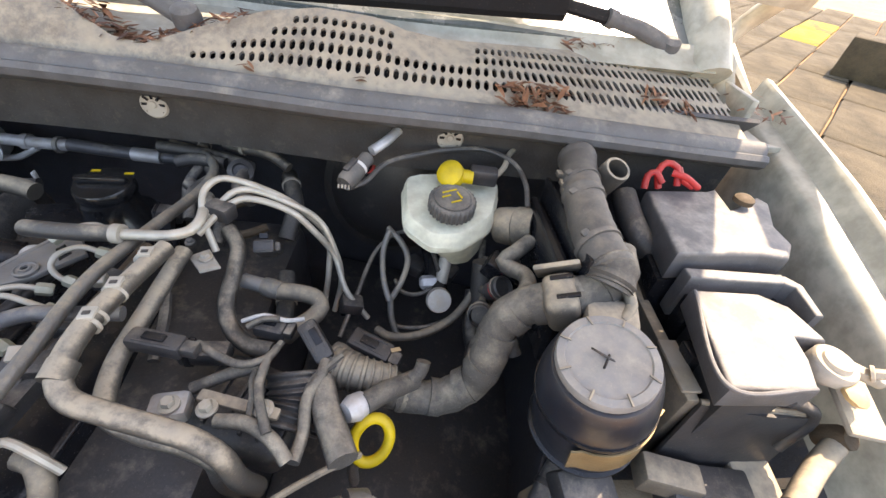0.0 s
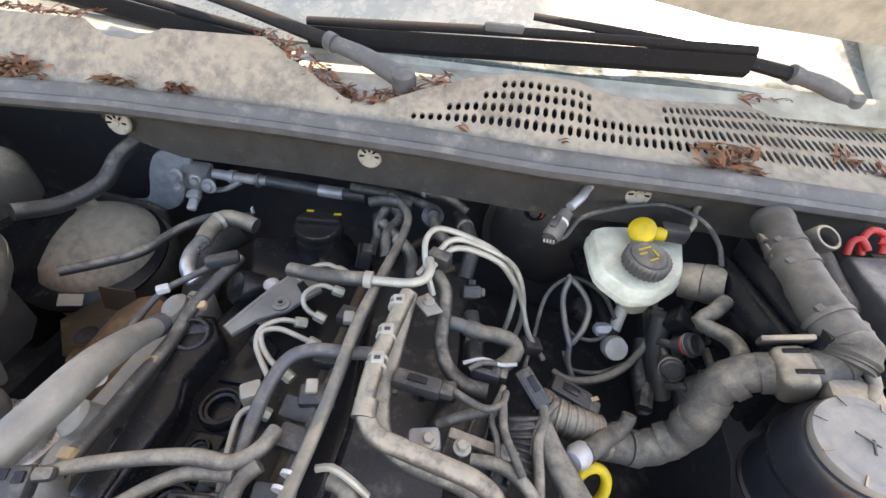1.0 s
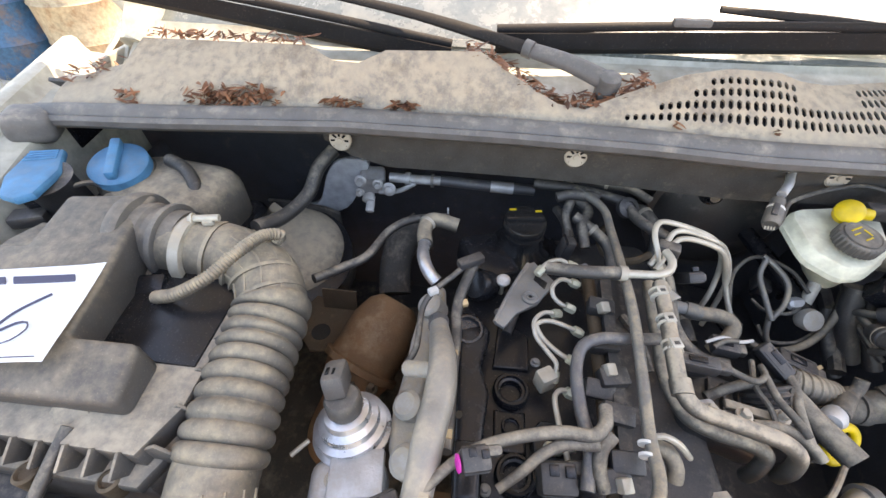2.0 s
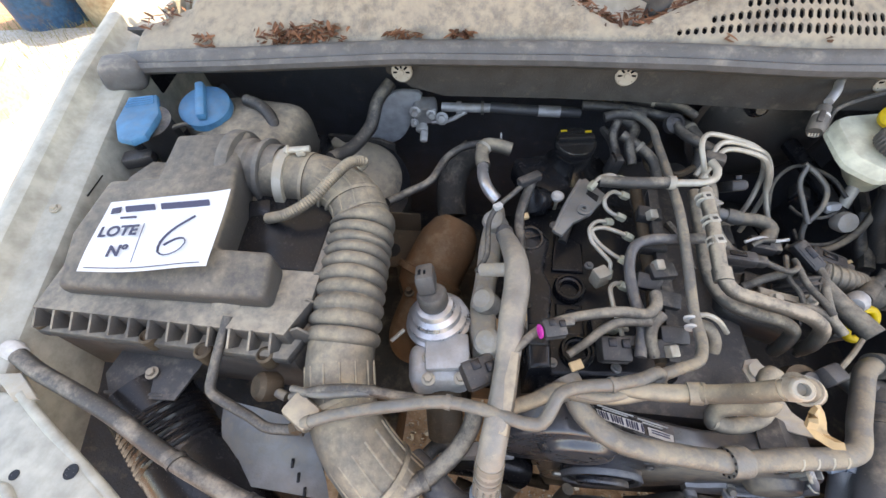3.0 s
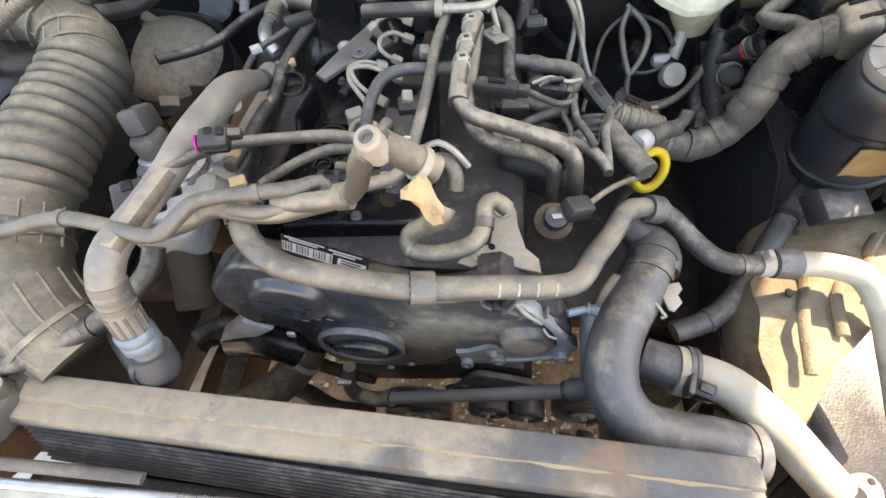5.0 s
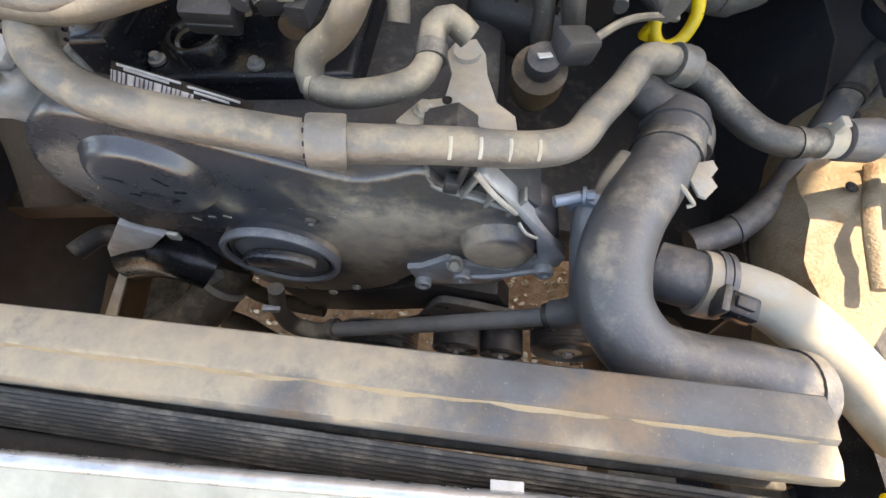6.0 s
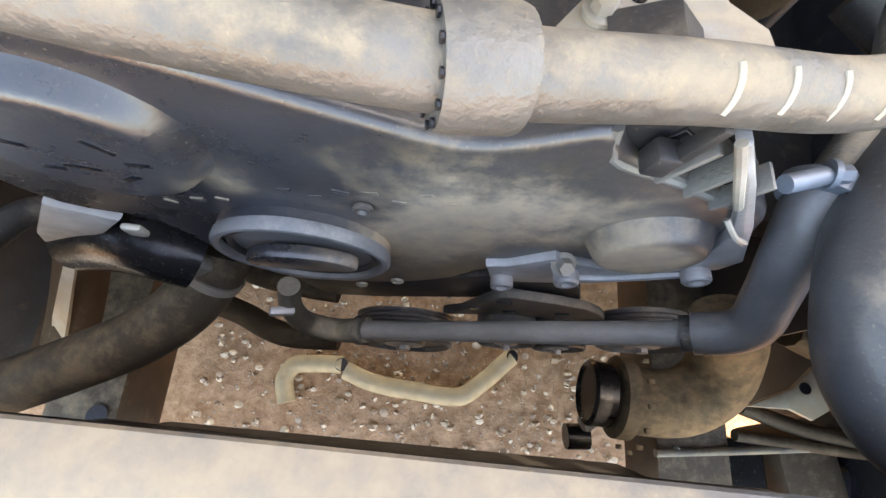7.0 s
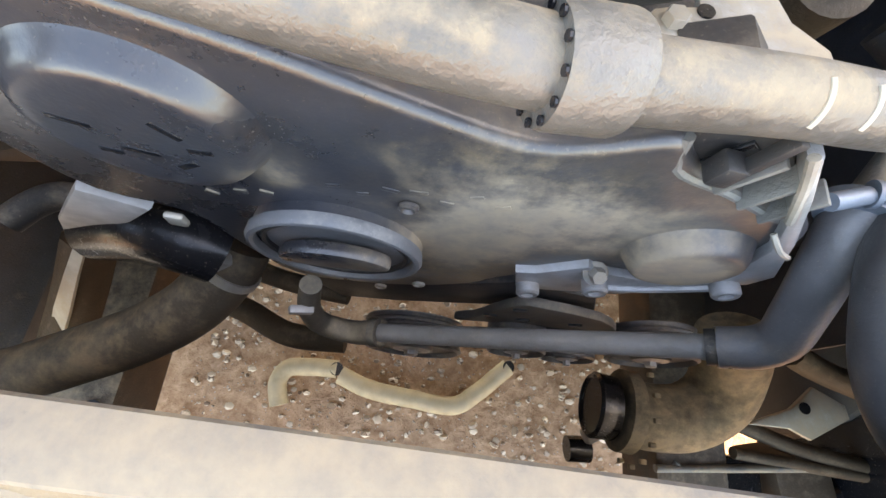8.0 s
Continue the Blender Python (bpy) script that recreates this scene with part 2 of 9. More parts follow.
def gravelly():
    m, nt, b = nodes_of("dirt_with_gravel")
    tc = nt.nodes.new("ShaderNodeTexCoord").outputs["Object"]
    big, mid = noise_tex(nt, tc, 1.2, 6), noise_tex(nt, tc, 30, 8, 0.7)
    base = mixed(nt, ramp(nt, mid.outputs[0], 0.37, 0.64).outputs[0], (0.30, 0.145, 0.065), (0.54, 0.315, 0.175))
    pale = ramp(nt, big.outputs[0], 0.42, 0.6).outputs[0]
    base = mixed(nt, maths(nt, "MULTIPLY", pale, 0.10), base, (0.66, 0.52, 0.38))
    nt.links.new(base, b.inputs["Base Color"])
    b.inputs["Roughness"].default_value = 0.95
    bp = nt.nodes.new("ShaderNodeBump")
    bp.inputs["Strength"].default_value, bp.inputs["Distance"].default_value = 0.9, 0.02
    nt.links.new(mid.outputs[0], bp.inputs["Height"])
    nt.links.new(bp.outputs[0], b.inputs["Normal"])
    return m


M_GROUND = gravelly()


def dusty_glass():
    m, nt, b = nodes_of("dusty_windscreen_glass")
    tc = nt.nodes.new("ShaderNodeTexCoord").outputs["Object"]
    n1, n2 = noise_tex(nt, tc, 9, 8, 0.75), noise_tex(nt, tc, 130, 3)
    d = maths(nt, "ADD", maths(nt, "MULTIPLY", ramp(nt, n1.outputs[0], 0.4, 0.62).outputs[0], 0.4), maths(nt, "MULTIPLY", n2.outputs[0], 0.35))
    nt.links.new(mixed(nt, d, (0.06, 0.078, 0.078), (0.22, 0.222, 0.20)), b.inputs["Base Color"])
    nt.links.new(maths(nt, "MULTIPLY", d, 0.7), b.inputs["Roughness"])
    b.inputs["Specular IOR Level"].default_value = 0.8
    return m


M_GLASS = dusty_glass()


def stone_paint():
    m, nt, b = nodes_of("old_concrete_wall")
    tc = nt.nodes.new("ShaderNodeTexCoord").outputs["Object"]
    n1, n2 = noise_tex(nt, tc, 3, 8, 0.7), noise_tex(nt, tc, 40, 6)
    c = mixed(nt, ramp(nt, n1.outputs[0], 0.35, 0.65).outputs[0], (0.045, 0.034, 0.019), (0.100, 0.077, 0.044))
    nt.links.new(mixed(nt, ramp(nt, n2.outputs[0], 0.55, 0.7).outputs[0], c, (0.07, 0.056, 0.040)), b.inputs["Base Color"])
    b.inputs["Roughness"].default_value = 0.95
    bp = nt.nodes.new("ShaderNodeBump")
    bp.inputs["Strength"].default_value, bp.inputs["Distance"].default_value = 0.7, 0.02
    nt.links.new(n2.outputs[0], bp.inputs["Height"])
    nt.links.new(bp.outputs[0], b.inputs["Normal"])
    return m


M_STONE = stone_paint()


# ---- shape helpers ----
def finish(bm, name, mat, sharp=38):
    bmesh.ops.recalc_face_normals(bm, faces=bm.faces)
    me = bpy.data.meshes.new(name)
    bm.to_mesh(me)
    bm.free()
    me.shade_smooth()
    me.set_sharp_from_angle(angle=radians(sharp))
    me.materials.append(mat)
    return me


def thing(name, label, category, base=(0, 0, 0), group="", kind=""):
    ob = new(name)
    ob.empty_display_size = 0.02
    ob.location = base
    return tagged(ob, label, category, group, kind)


def part(name, bm, mat, parent, label=""):
    ob = new(name, finish(bm, name, mat))
    if parent is not None:
        ob.parent = parent
        # parts keep world coordinates: only a thing's own base is taken off
        if parent.parent is None:
            ob.matrix_parent_inverse = Matrix.Translation(-parent.location)
    return tagged(ob, label)


def solo(name, bm, mat, label, category, group="", kind=""):
    return tagged(new(name, finish(bm, name, mat)), label, category, group, kind)


def smooth_path(pts, step=0.006):
    """Catmull-Rom through pts."""
    P = [Vector(p) for p in pts]
    if len(P) == 2:
        n = max(2, int((P[1] - P[0]).length / 0.02))
        return [P[0].lerp(P[1], i / n) for i in range(n + 1)]
    P = [2 * P[0] - P[1]] + P + [2 * P[-1] - P[-2]]
    out = []
    for a, b, c, d in zip(P, P[1:], P[2:], P[3:]):
        n = max(2, int((c - b).length / step))
        ta, tb, tc_ = 0.0, max((b - a).length, 1e-5) ** 0.5, 0.0
        tc_ = tb + max((c - b).length, 1e-5) ** 0.5
        td = tc_ + max((d - c).length, 1e-5) ** 0.5
        for i in range(n):
            t = tb + (tc_ - tb) * i / n
            a1 = a * ((tb - t) / (tb - ta)) + b * ((t - ta) / (tb - ta))
            a2 = b * ((tc_ - t) / (tc_ - tb)) + c * ((t - tb) / (tc_ - tb))
            a3 = c * ((td - t) / (td - tc_)) + d * ((t - tc_) / (td - tc_))
            b1 = a1 * ((tc_ - t) / (tc_ - ta)) + a2 * ((t - ta) / (tc_ - ta))
            b2 = a2 * ((td - t) / (td - tb)) + a3 * ((t - tb) / (td - tb))
            out.append(b1 * ((tc_ - t) / (tc_ - tb)) + b2 * ((t - tb) / (tc_ - tb)))
    out.append(P[-2])
    return out


def tube(pts, r, segs=14, bm=None, step=0.006, shape=None, raw=False, caps=True, flat=1.0):
    """A round tube along pts. r: a number, or one for each end; shape(s, length) multiplies it along the way."""
    bm = bm or bmesh.new()
    path = [Vector(p) for p in pts] if raw else smooth_path(pts, step)
    length, ss = 0.0, [0.0]
    for a, b in zip(path, path[1:]):
        length += (b - a).length
        ss.append(length)
    tan = [(path[min(i + 1, len(path) - 1)] - path[max(i - 1, 0)]).normalized() for i in range(len(path))]
    side = tan[0].orthogonal().normalized()
    rings = []
    for p, t, s in zip(path, tan, ss):
        side = (side - t * side.dot(t)).normalized()
        up = t.cross(side)
        rr = r if not isinstance(r, (tuple, list)) else r[0] + (r[1] - r[0]) * s / length
        if shape:
            rr *= shape(s, length)
        rings.append([bm.verts.new(p + (side * math.cos(2 * math.pi * k / segs) + up * math.sin(2 * math.pi * k / segs) * flat) * rr) for k in range(segs)])
    for A, B in zip(rings, rings[1:]):
        for k in range(segs):
            bm.faces.new((A[k], A[(k + 1) % segs], B[(k + 1) % segs], B[k]))
    if caps:
        bm.faces.new(rings[0][::-1])
        bm.faces.new(rings[-1])
    return bm


def lathe(profile, origin, axis=(0, 0, 1), segs=32, bm=None):
    """profile: (radius, distance along axis) pairs."""
    bm = bm or bmesh.new()
    turn = Vector((0, 0, 1)).rotation_difference(Vector(axis).normalized()).to_matrix()
    o, rings = Vector(origin), []
    for r, h in profile:
        rings.append([bm.verts.new(o + turn @ Vector((max(r, 1e-4) * math.cos(2 * math.pi * k / segs), max(r, 1e-4) * math.sin(2 * math.pi * k / segs), h))) for k in range(segs)])
    for A, B in zip(rings, rings[1:]):
        for k in range(segs):
            bm.faces.new((A[k], A[(k + 1) % segs], B[(k + 1) % segs], B[k]))
    bm.faces.new(rings[0][::-1])
    bm.faces.new(rings[-1])
    return bm


def block(size, at, rot=(0, 0, 0), bevel=0.003, bm=None, segs=2, taper=1.0):
    """A box with rounded edges; taper scales its top."""
    bm = bm or bmesh.new()
    g = bmesh.ops.create_cube(bm, size=1.0)["verts"]
    for v in g:
        k = taper if v.co.z > 0 else 1.0
        v.co = Vector((v.co.x * size[0] * k, v.co.y * size[1] * k, v.co.z * size[2]))
    if bevel:
        edges = list({e for v in g for e in v.link_edges})
        g = list({v for f in bmesh.ops.bevel(bm, geom=edges, offset=min(bevel, min(size) * 0.45), segments=segs, affect="EDGES", profile=0.5)["faces"] for v in f.verts} | {v for v in g if v.is_valid})
    m = pose(*at, *rot)
    bmesh.ops.transform(bm, matrix=m, verts=g)
    return bm


def slab(outline, low, high, axis="z", bevel=0.002, bm=None, segs=2):
    """A plate with the outline (pairs), from low to high along the axis."""
    bm = bm or bmesh.new()
    put = {"z": lambda a, b, h: (a, b, h), "y": lambda a, b, h: (a, h, b), "x": lambda a, b, h: (h, a, b)}[axis]
    lo = [bm.verts.new(put(a, b, low)) for a, b in outline]
    hi = [bm.verts.new(put(a, b, high)) for a, b in outline]
    f1, f2 = bm.faces.new(lo), bm.faces.new(hi)
    for k in range(len(lo)):
        j = (k + 1) % len(lo)
        bm.faces.new((lo[k], lo[j], hi[j], hi[k]))
    if bevel:
        bmesh.ops.recalc_face_normals(bm, faces=bm.faces)
        bmesh.ops.bevel(bm, geom=list(set(f1.edges) | set(f2.edges)), offset=bevel, segments=segs, affect="EDGES", profile=0.5)
    return bm


def loft(rows, bm=None, thick=0.0):
    """A sheet through rows of points."""
    bm = bm or bmesh.new()
    grid = [[bm.verts.new(p) for p in row] for row in rows]
    for A, B in zip(grid, grid[1:]):
        for k in range(len(A) - 1):
            bm.faces.new((A[k], A[k + 1], B[k + 1], B[k]))
    if thick:
        bmesh.ops.recalc_face_normals(bm, faces=bm.faces)
        bmesh.ops.solidify(bm, geom=list(bm.faces), thickness=thick)
    return bm


def interp(x, xs, ys):
    return float(np.interp(x, xs, ys))


def round_outline(pts, n=4):
    """A smooth closed outline through pairs."""
    k, out = len(pts), []
    for i in range(k):
        p0, p1, p2, p3 = (Vector(pts[(i + d) % k]) for d in (-1, 0, 1, 2))
        for j in range(n):
            t = j / n
            out.append(tuple(0.5 * (2 * p1 + (p2 - p0) * t + (2 * p0 - 5 * p1 + 4 * p2 - p3) * t * t + (3 * p1 - p0 - 3 * p2 + p3) * t ** 3)))
    return out


def band(at, axis, r, width, bm=None, thick=0.0015, segs=24):
    """A ring clamp round a hose."""
    return lathe([(r, -width / 2), (r + thick, -width / 2), (r + thick, width / 2), (r, width / 2)], at, axis, segs, bm)


def hose(name, pts, r, mat, label, category="hose", segs=14, group="", shape=None, step=0.006):
    return solo(name, tube(pts, r, segs, step=step, shape=shape), mat, label, category, group)


def gear(at, r0, r1, low, high, teeth, axis=(0, 0, 1), bm=None):
    """A disc with a knurled rim."""
    bm = bm or bmesh.new()
    turn = Vector((0, 0, 1)).rotation_difference(Vector(axis).normalized()).to_matrix()
    n, rings = teeth * 4, []
    for h, k in ((low, 0.97), (low + 0.001, 1.0), (high - 0.002, 1.0), (high, 0.93)):
        rings.append([bm.verts.new(Vector(at) + turn @ Vector(((r1 if i % 4 < 2 else r0) * k * math.cos(2 * math.pi * i / n), (r1 if i % 4 < 2 else r0) * k * math.sin(2 * math.pi * i / n), h))) for i in range(n)])
    for A, B in zip(rings, rings[1:]):
        for k in range(n):
            bm.faces.new((A[k], A[(k + 1) % n], B[(k + 1) % n], B[k]))
    bm.faces.new(rings[0][::-1])
    bm.faces.new(rings[-1])
    return bm


def bolt(at, r=0.006, h=0.006, axis=(0, 0, 1), bm=None):
    bm = lathe([(r * 1.5, -0.001), (r * 1.5, 0.0015), (r * 1.35, 0.002), (r * 0.98, 0.002)], at, axis, 18, bm)
    return lathe([(r * 0.98, 0.001), (r, h * 0.85), (r * 0.85, h)], at, axis, 6, bm)


# ---- the ground and what stands round the truck ----
ground_bm = bmesh.new()
bmesh.ops.create_grid(ground_bm, x_segments=2, y_segments=2, size=400)
ground = solo("ground", ground_bm, M_GROUND, "dry brown dirt ground with gravel and stones", "ground", kind="structure")

# ---- the truck's body round the engine bay ----
body = thing("truck_body", "dusty white pickup truck front with its bonnet raised", "truck", (0, 0, 0))
SEAL = [(-0.898, 0.515, 1.207), (-0.807, 0.512, 1.215), (-0.623, 0.501, 1.228), (-0.361, 0.514, 1.235), (-0.110, 0.514, 1.235)] + [(0.091, 0.507, 1.235), (0.238, 0.494, 1.235), (0.458, 0.505, 1.230), (0.700, 0.525, 1.215), (0.844, 0.542, 1.205)]
sx, sy, sz = [p[0] for p in SEAL], [p[1] for p in SEAL], [p[2] for p in SEAL]


def seal_at(x):
    return interp(x, sx, sy), interp(x, sx, sz)


# rubber seal: a low double-rib strip
rows = []
for i in range(90):
    x = -0.88 + 1.70 * i / 89
    y, z = seal_at(x)
    rows.append([(x, y + dy, z + dz) for dy, dz in ((0.012, -0.022), (-0.002, -0.02), (-0.010, -0.012), (-0.011, -0.003), (-0.006, 0.003), (-0.001, 0.002), (0.003, 0.009), (0.010, 0.013), (0.018, 0.013), (0.026, 0.010), (0.03, 0.002))])
seal = part("cowl_seal", loft(rows), M_SEAL, body, "grey dusty rubber bonnet seal")
# felt-faced bulkhead panel under the seal
rows = []
for i in range(60):
    x = -0.40 + 1.2 * i / 59
    y, z = seal_at(x)
    lip = interp(x, [-0.40, -0.36, -0.3, 0.3, 0.8], [0.045, 0.075, 0.092, 0.092, 0.085])
    rows.append([(x, y + 0.028, z - 0.012), (x, y + 0.03, z - 0.045), (x, y + 0.034, z - lip), (x, y + 0.045, z - lip - 0.006), (x, y + 0.075, z - lip)])
part("bulkhead_panel", loft(rows, thick=0.004), M_FELT, body, "dark felt-covered bulkhead panel")
rows = []
for i in range(24):
    x = -0.88 + 0.5 * i / 23
    y, z = seal_at(x)
    rows.append([(x, y + 0.028, z - 0.012), (x, y + 0.03, z - 0.028), (x, y + 0.07, z - 0.03)])
part("scuttle_flange", loft(rows, thick=0.003), M_PAINT_IN, body)
rows = [[(x, 0.74, 0.55), (x, 0.74, 0.9), (x, 0.72, 1.1), (x, 0.60, 1.235)] for x in np.linspace(-0.9, 0.83, 12)]
part("firewall", loft(rows, thick=0.006), M_FIREWALL, body, "black firewall insulation")
# bulkhead clips: star-shaped push fasteners
for p in ((-0.371, 0.527, 1.194), (0.0, 0.546, 1.190), (0.379, 0.530, 1.191)):
    n = Vector((0, -1, 0.15)).normalized()
    q = Vector((p[0], min(p[1] + 0.004, seal_at(p[0])[0] + 0.0275), p[2]))
    clip = part("push_clip", lathe([(0.018, -0.003), (0.018, 0.001), (0.016, 0.003), (0.005, 0.004), (0.004, 0.006)], q, n, 28), M_CLIP, body, "round pale ribbed push clip")
    for k in range(8):
        a = 2 * math.pi * k / 8
        part("slot", block((0.0032, 0.0012, 0.0075), q + n * 0.0036 + Vector((0.0105 * math.sin(a), 0, 0.0105 * math.cos(a))), (8, math.degrees(a), 0), 0.0003), M_BLACK, clip)

# cowl panel: a sheet with rows of slots on one half
TX = [-0.86, -0.78, -0.74, -0.42, -0.385, -0.34, -0.30, -0.16, -0.10, -0.037, 0.0, 0.06, 0.14, 0.2, 0.27, 0.31, 0.36, 0.5, 0.82]
TY = [0.60, 0.64, 0.661, 0.60, 0.582, 0.58, 0.592, 0.602, 0.585, 0.562, 0.558, 0.578, 0.597, 0.606, 0.612, 0.615, 0.63, 0.69, 0.791]
TZ = [1.235, 1.25, 1.288, 1.312, 1.298, 1.297, 1.313, 1.315, 1.285, 1.259, 1.257, 1.277, 1.300, 1.308, 1.304, 1.292, 1.283, 1.272, 1.256]


def cowl_at(x, v):
    y0, z0 = seal_at(x)
    y0, z0 = y0 + 0.028, z0 + 0.006
    y1, z1 = interp(x, TX, TY), interp(x, TX, TZ)
    y1 = max(y1, y0 + 0.012)
    return Vector((x, y0 + (y1 - y0) * v, z0 + (z1 - z0) * v + 0.004 * math.sin(math.pi * v)))


bm = bmesh.new()
xs_ = [-0.86 + 0.02 * i for i in range(46)]
while xs_[-1] < 0.80:
    xs_ += [xs_[-1] + 0.0048, xs_[-1] + 0.0116]
vs_ = [0, 0.16, 0.20, 0.34, 0.39, 0.53, 0.58, 0.71, 0.76, 0.88, 0.93, 1.0]


def lean(x, v):
    """The slots near the wing slant."""
    return x - 0.030 * interp(x, [0.42, 0.52, 0.70, 0.80], [0, 1, 1, 0]) * (v - 0.45)


UNDER = Vector((0, 0.001, -0.003))
grid = [[bm.verts.new(cowl_at(lean(x, v), v)) for v in vs_] for x in xs_]
below = [[bm.verts.new(cowl_at(lean(x, v), v) + UNDER) for v in vs_] for x in xs_]
fillets, kept = [], set()
for i in range(len(xs_) - 1):
    x = xs_[i]
    for j in range(len(vs_) - 1):
        rise = (cowl_at(x, 1) - cowl_at(x, 0)).length
        slot = x > 0.05 and 0.0060 < (xs_[i + 1] - x) < 0.009 and j in (2, 4, 6, 8)
        if slot and x < 0.56 and (rise * vs_[j + 1] > rise - 0.008 or (0.29 < x < 0.40 and j > 4)):
            slot = False
        if slot and 0.05 < x < 0.17 and j > 2 + 2 * int((x - 0.05) / 0.045):
            slot = False
        if not slot:
            kept.add((i, j))
            continue
        quad = [v.co.copy() for v in (grid[i][j], grid[i + 1][j], grid[i + 1][j + 1], grid[i][j + 1])]
        for k in range(4):
            c0, a0, b0 = quad[k], quad[k - 1], quad[(k + 1) % 4]
            fa, fb = (0.22, 0.40) if k % 2 == 0 else (0.40, 0.22)
            fillets.append((c0, c0.lerp(b0, fb), c0.lerp(a0, fa)))
for i, j in kept:
    ring = ((i, j), (i + 1, j), (i + 1, j + 1), (i, j + 1))
    bm.faces.new([grid[a][b] for a, b in ring])
    bm.faces.new([below[a][b] for a, b in reversed(ring)])
    for k, beside in enumerate(((i, j - 1), (i + 1, j), (i, j + 1), (i - 1, j))):
        if beside not in kept:
            (a, b), (c, d) = ring[k], ring[(k + 1) % 4]
            bm.faces.new((grid[a][b], below[a][b], below[c][d], grid[c][d]))
# rounded ends of the slots
for tri in fillets:
    hi = [bm.verts.new(p) for p in tri]
    lo = [bm.verts.new(p + UNDER * 0.9) for p in tri]
    bm.faces.new(hi)
    for k in range(3):
        bm.faces.new((hi[k], lo[k], lo[(k + 1) % 3], hi[(k + 1) % 3]))
part("cowl_panel", bm, M_COWL, body, "dusty grey plastic cowl panel with slotted air intake")
rows = [[tuple(cowl_at(x, v) + Vector((0, 0.006, -0.010))) for v in (0, 0.3, 0.6, 0.9, 0.97)] for x in np.linspace(0.03, 0.8, 40)]
part("cowl_tray", loft(rows, thick=0.002), M_BLACK, body)

# scuttle, windscreen, frame round it
rows = [[(x, interp(x, TX, TY) - 0.004, interp(x, TX, TZ) - 0.03), (x, 0.655 + 0.06 * abs(x), 1.262), (x, 0.70 + 0.03 * abs(x), 1.272), (x, 0.715 + 0.03 * abs(x), 1.292)] for x in np.linspace(-0.8, 0.8, 30)]
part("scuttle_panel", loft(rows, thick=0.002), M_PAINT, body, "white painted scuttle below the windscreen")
rows = [[(x * (1 - 0.12 * k), 0.706 + 0.06 * x * x + 1.0 * k, 1.284 + 0.62 * k) for k in np.linspace(0, 1, 6)] for x in np.linspace(-0.78, 0.78, 14)]
part("windscreen", loft(rows, thick=0.005), M_GLASS, body, "dusty sloping windscreen glass")
for s in (-1, 1):
    part("windscreen_pillar", tube([(s * 0.80, 0.72, 1.25), (s * 0.79, 0.80, 1.33), (s * 0.70, 1.75, 1.95)], 0.035, 12), M_PAINT, body)

# wings: inner rail, gutter, outer skin
for s, name in ((-1, "wing"), (1, "wing")):
    rows = []
    for i in range(16):
        t = i / 15
        y = -0.10 + 0.85 * t
        zi = interp(y, [-0.1, 0.03, 0.48, 0.75], [1.06, 1.087, 1.185, 1.22])
        xi = s * interp(y, [-0.1, 0.03, 0.5, 0.75], [0.80, 0.822, 0.87, 0.90] if s < 0 else [0.79, 0.812, 0.855, 0.885])
        k = s if s < 0 else 0.58
        rows.append([(xi - s * 0.004, y, zi - 0.35), (xi - s * 0.004, y, zi - 0.012), (xi, y, zi - 0.003), (xi + k * 0.006, y, zi), (xi + k * 0.042, y, zi + 0.004), (xi + k * 0.05, y, zi + 0.012), (xi + k * 0.056, y, zi + 0.028),
                     (xi + k * 0.065, y, zi + 0.033), (xi + k * 0.085, y, zi + 0.03), (xi + k * 0.11, y, zi + 0.012), (xi + k * 0.135, y, zi - 0.03), (xi + k * 0.15, y, zi - 0.12), (xi + k * 0.155, y, zi - 0.5)])
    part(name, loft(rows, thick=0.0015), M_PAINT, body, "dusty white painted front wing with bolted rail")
    for y in ((0.235,) if s < 0 else (0.30,)):
        zi = interp(y, [-0.1, 0.03, 0.48, 0.75], [1.06, 1.087, 1.185, 1.22])
        xi = s * interp(y, [-0.1, 0.03, 0.5, 0.75], [0.80, 0.822, 0.87, 0.90])
        part("wing_bolt", bolt((xi + s * 0.025, y, zi + 0.003), 0.0055, 0.006), M_PAINT_IN, body)

# bonnet, raised on its hinges above the bay
rows = []
for step in np.linspace(0, 1, 11):
    row = []
    for x in np.linspace(-0.92, 0.92, 14):
        k = step + (1 - step) * interp(x, [0.0, 0.45], [-0.02, -0.09])
        row.append((x, 0.72 - 0.45 * k - 0.02 * math.sin(math.pi * k), 1.45 + 1.0 * k + 0.03 * math.cos(x * 1.6)))
    rows.append(row)
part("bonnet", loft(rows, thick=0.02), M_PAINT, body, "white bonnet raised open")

# radiator pack across the front
rad = thing("radiator", "dust-covered radiator with plastic top tank and dark fins", "radiator", (0, -0.13, 0.42))
X0, X1 = -0.345, 0.352


def rad_y(x):
    return interp(x, [-0.35, 0.0, 0.36], [-0.097, -0.105, -0.114])


rows = []
for x in np.linspace(X0, X1, 40):
    y = rad_y(x)
    w = 0.0015 * math.sin(x * 60)
    rows.append([(x, y - 0.034, 0.94), (x, y - 0.006, 1.008), (x, y - 0.0005, 1.0175), (x, y - 0.0015, 1.0195), (x, y - 0.012, 1.0225), (x, y - 0.0235, 1.0215 + w * 0.3), (x, y - 0.0265, 1.0180), (x, y - 0.034, 1.0185), (x, y - 0.0425, 1.0165), (x, y - 0.0455, 1.012), (x, y - 0.0465, 1.000), (x, y - 0.0465, 0.94)])
bm = loft(rows)
tank = part("top_tank", bm, M_RAD, rad, "tan dust-covered plastic top tank")
rows = []
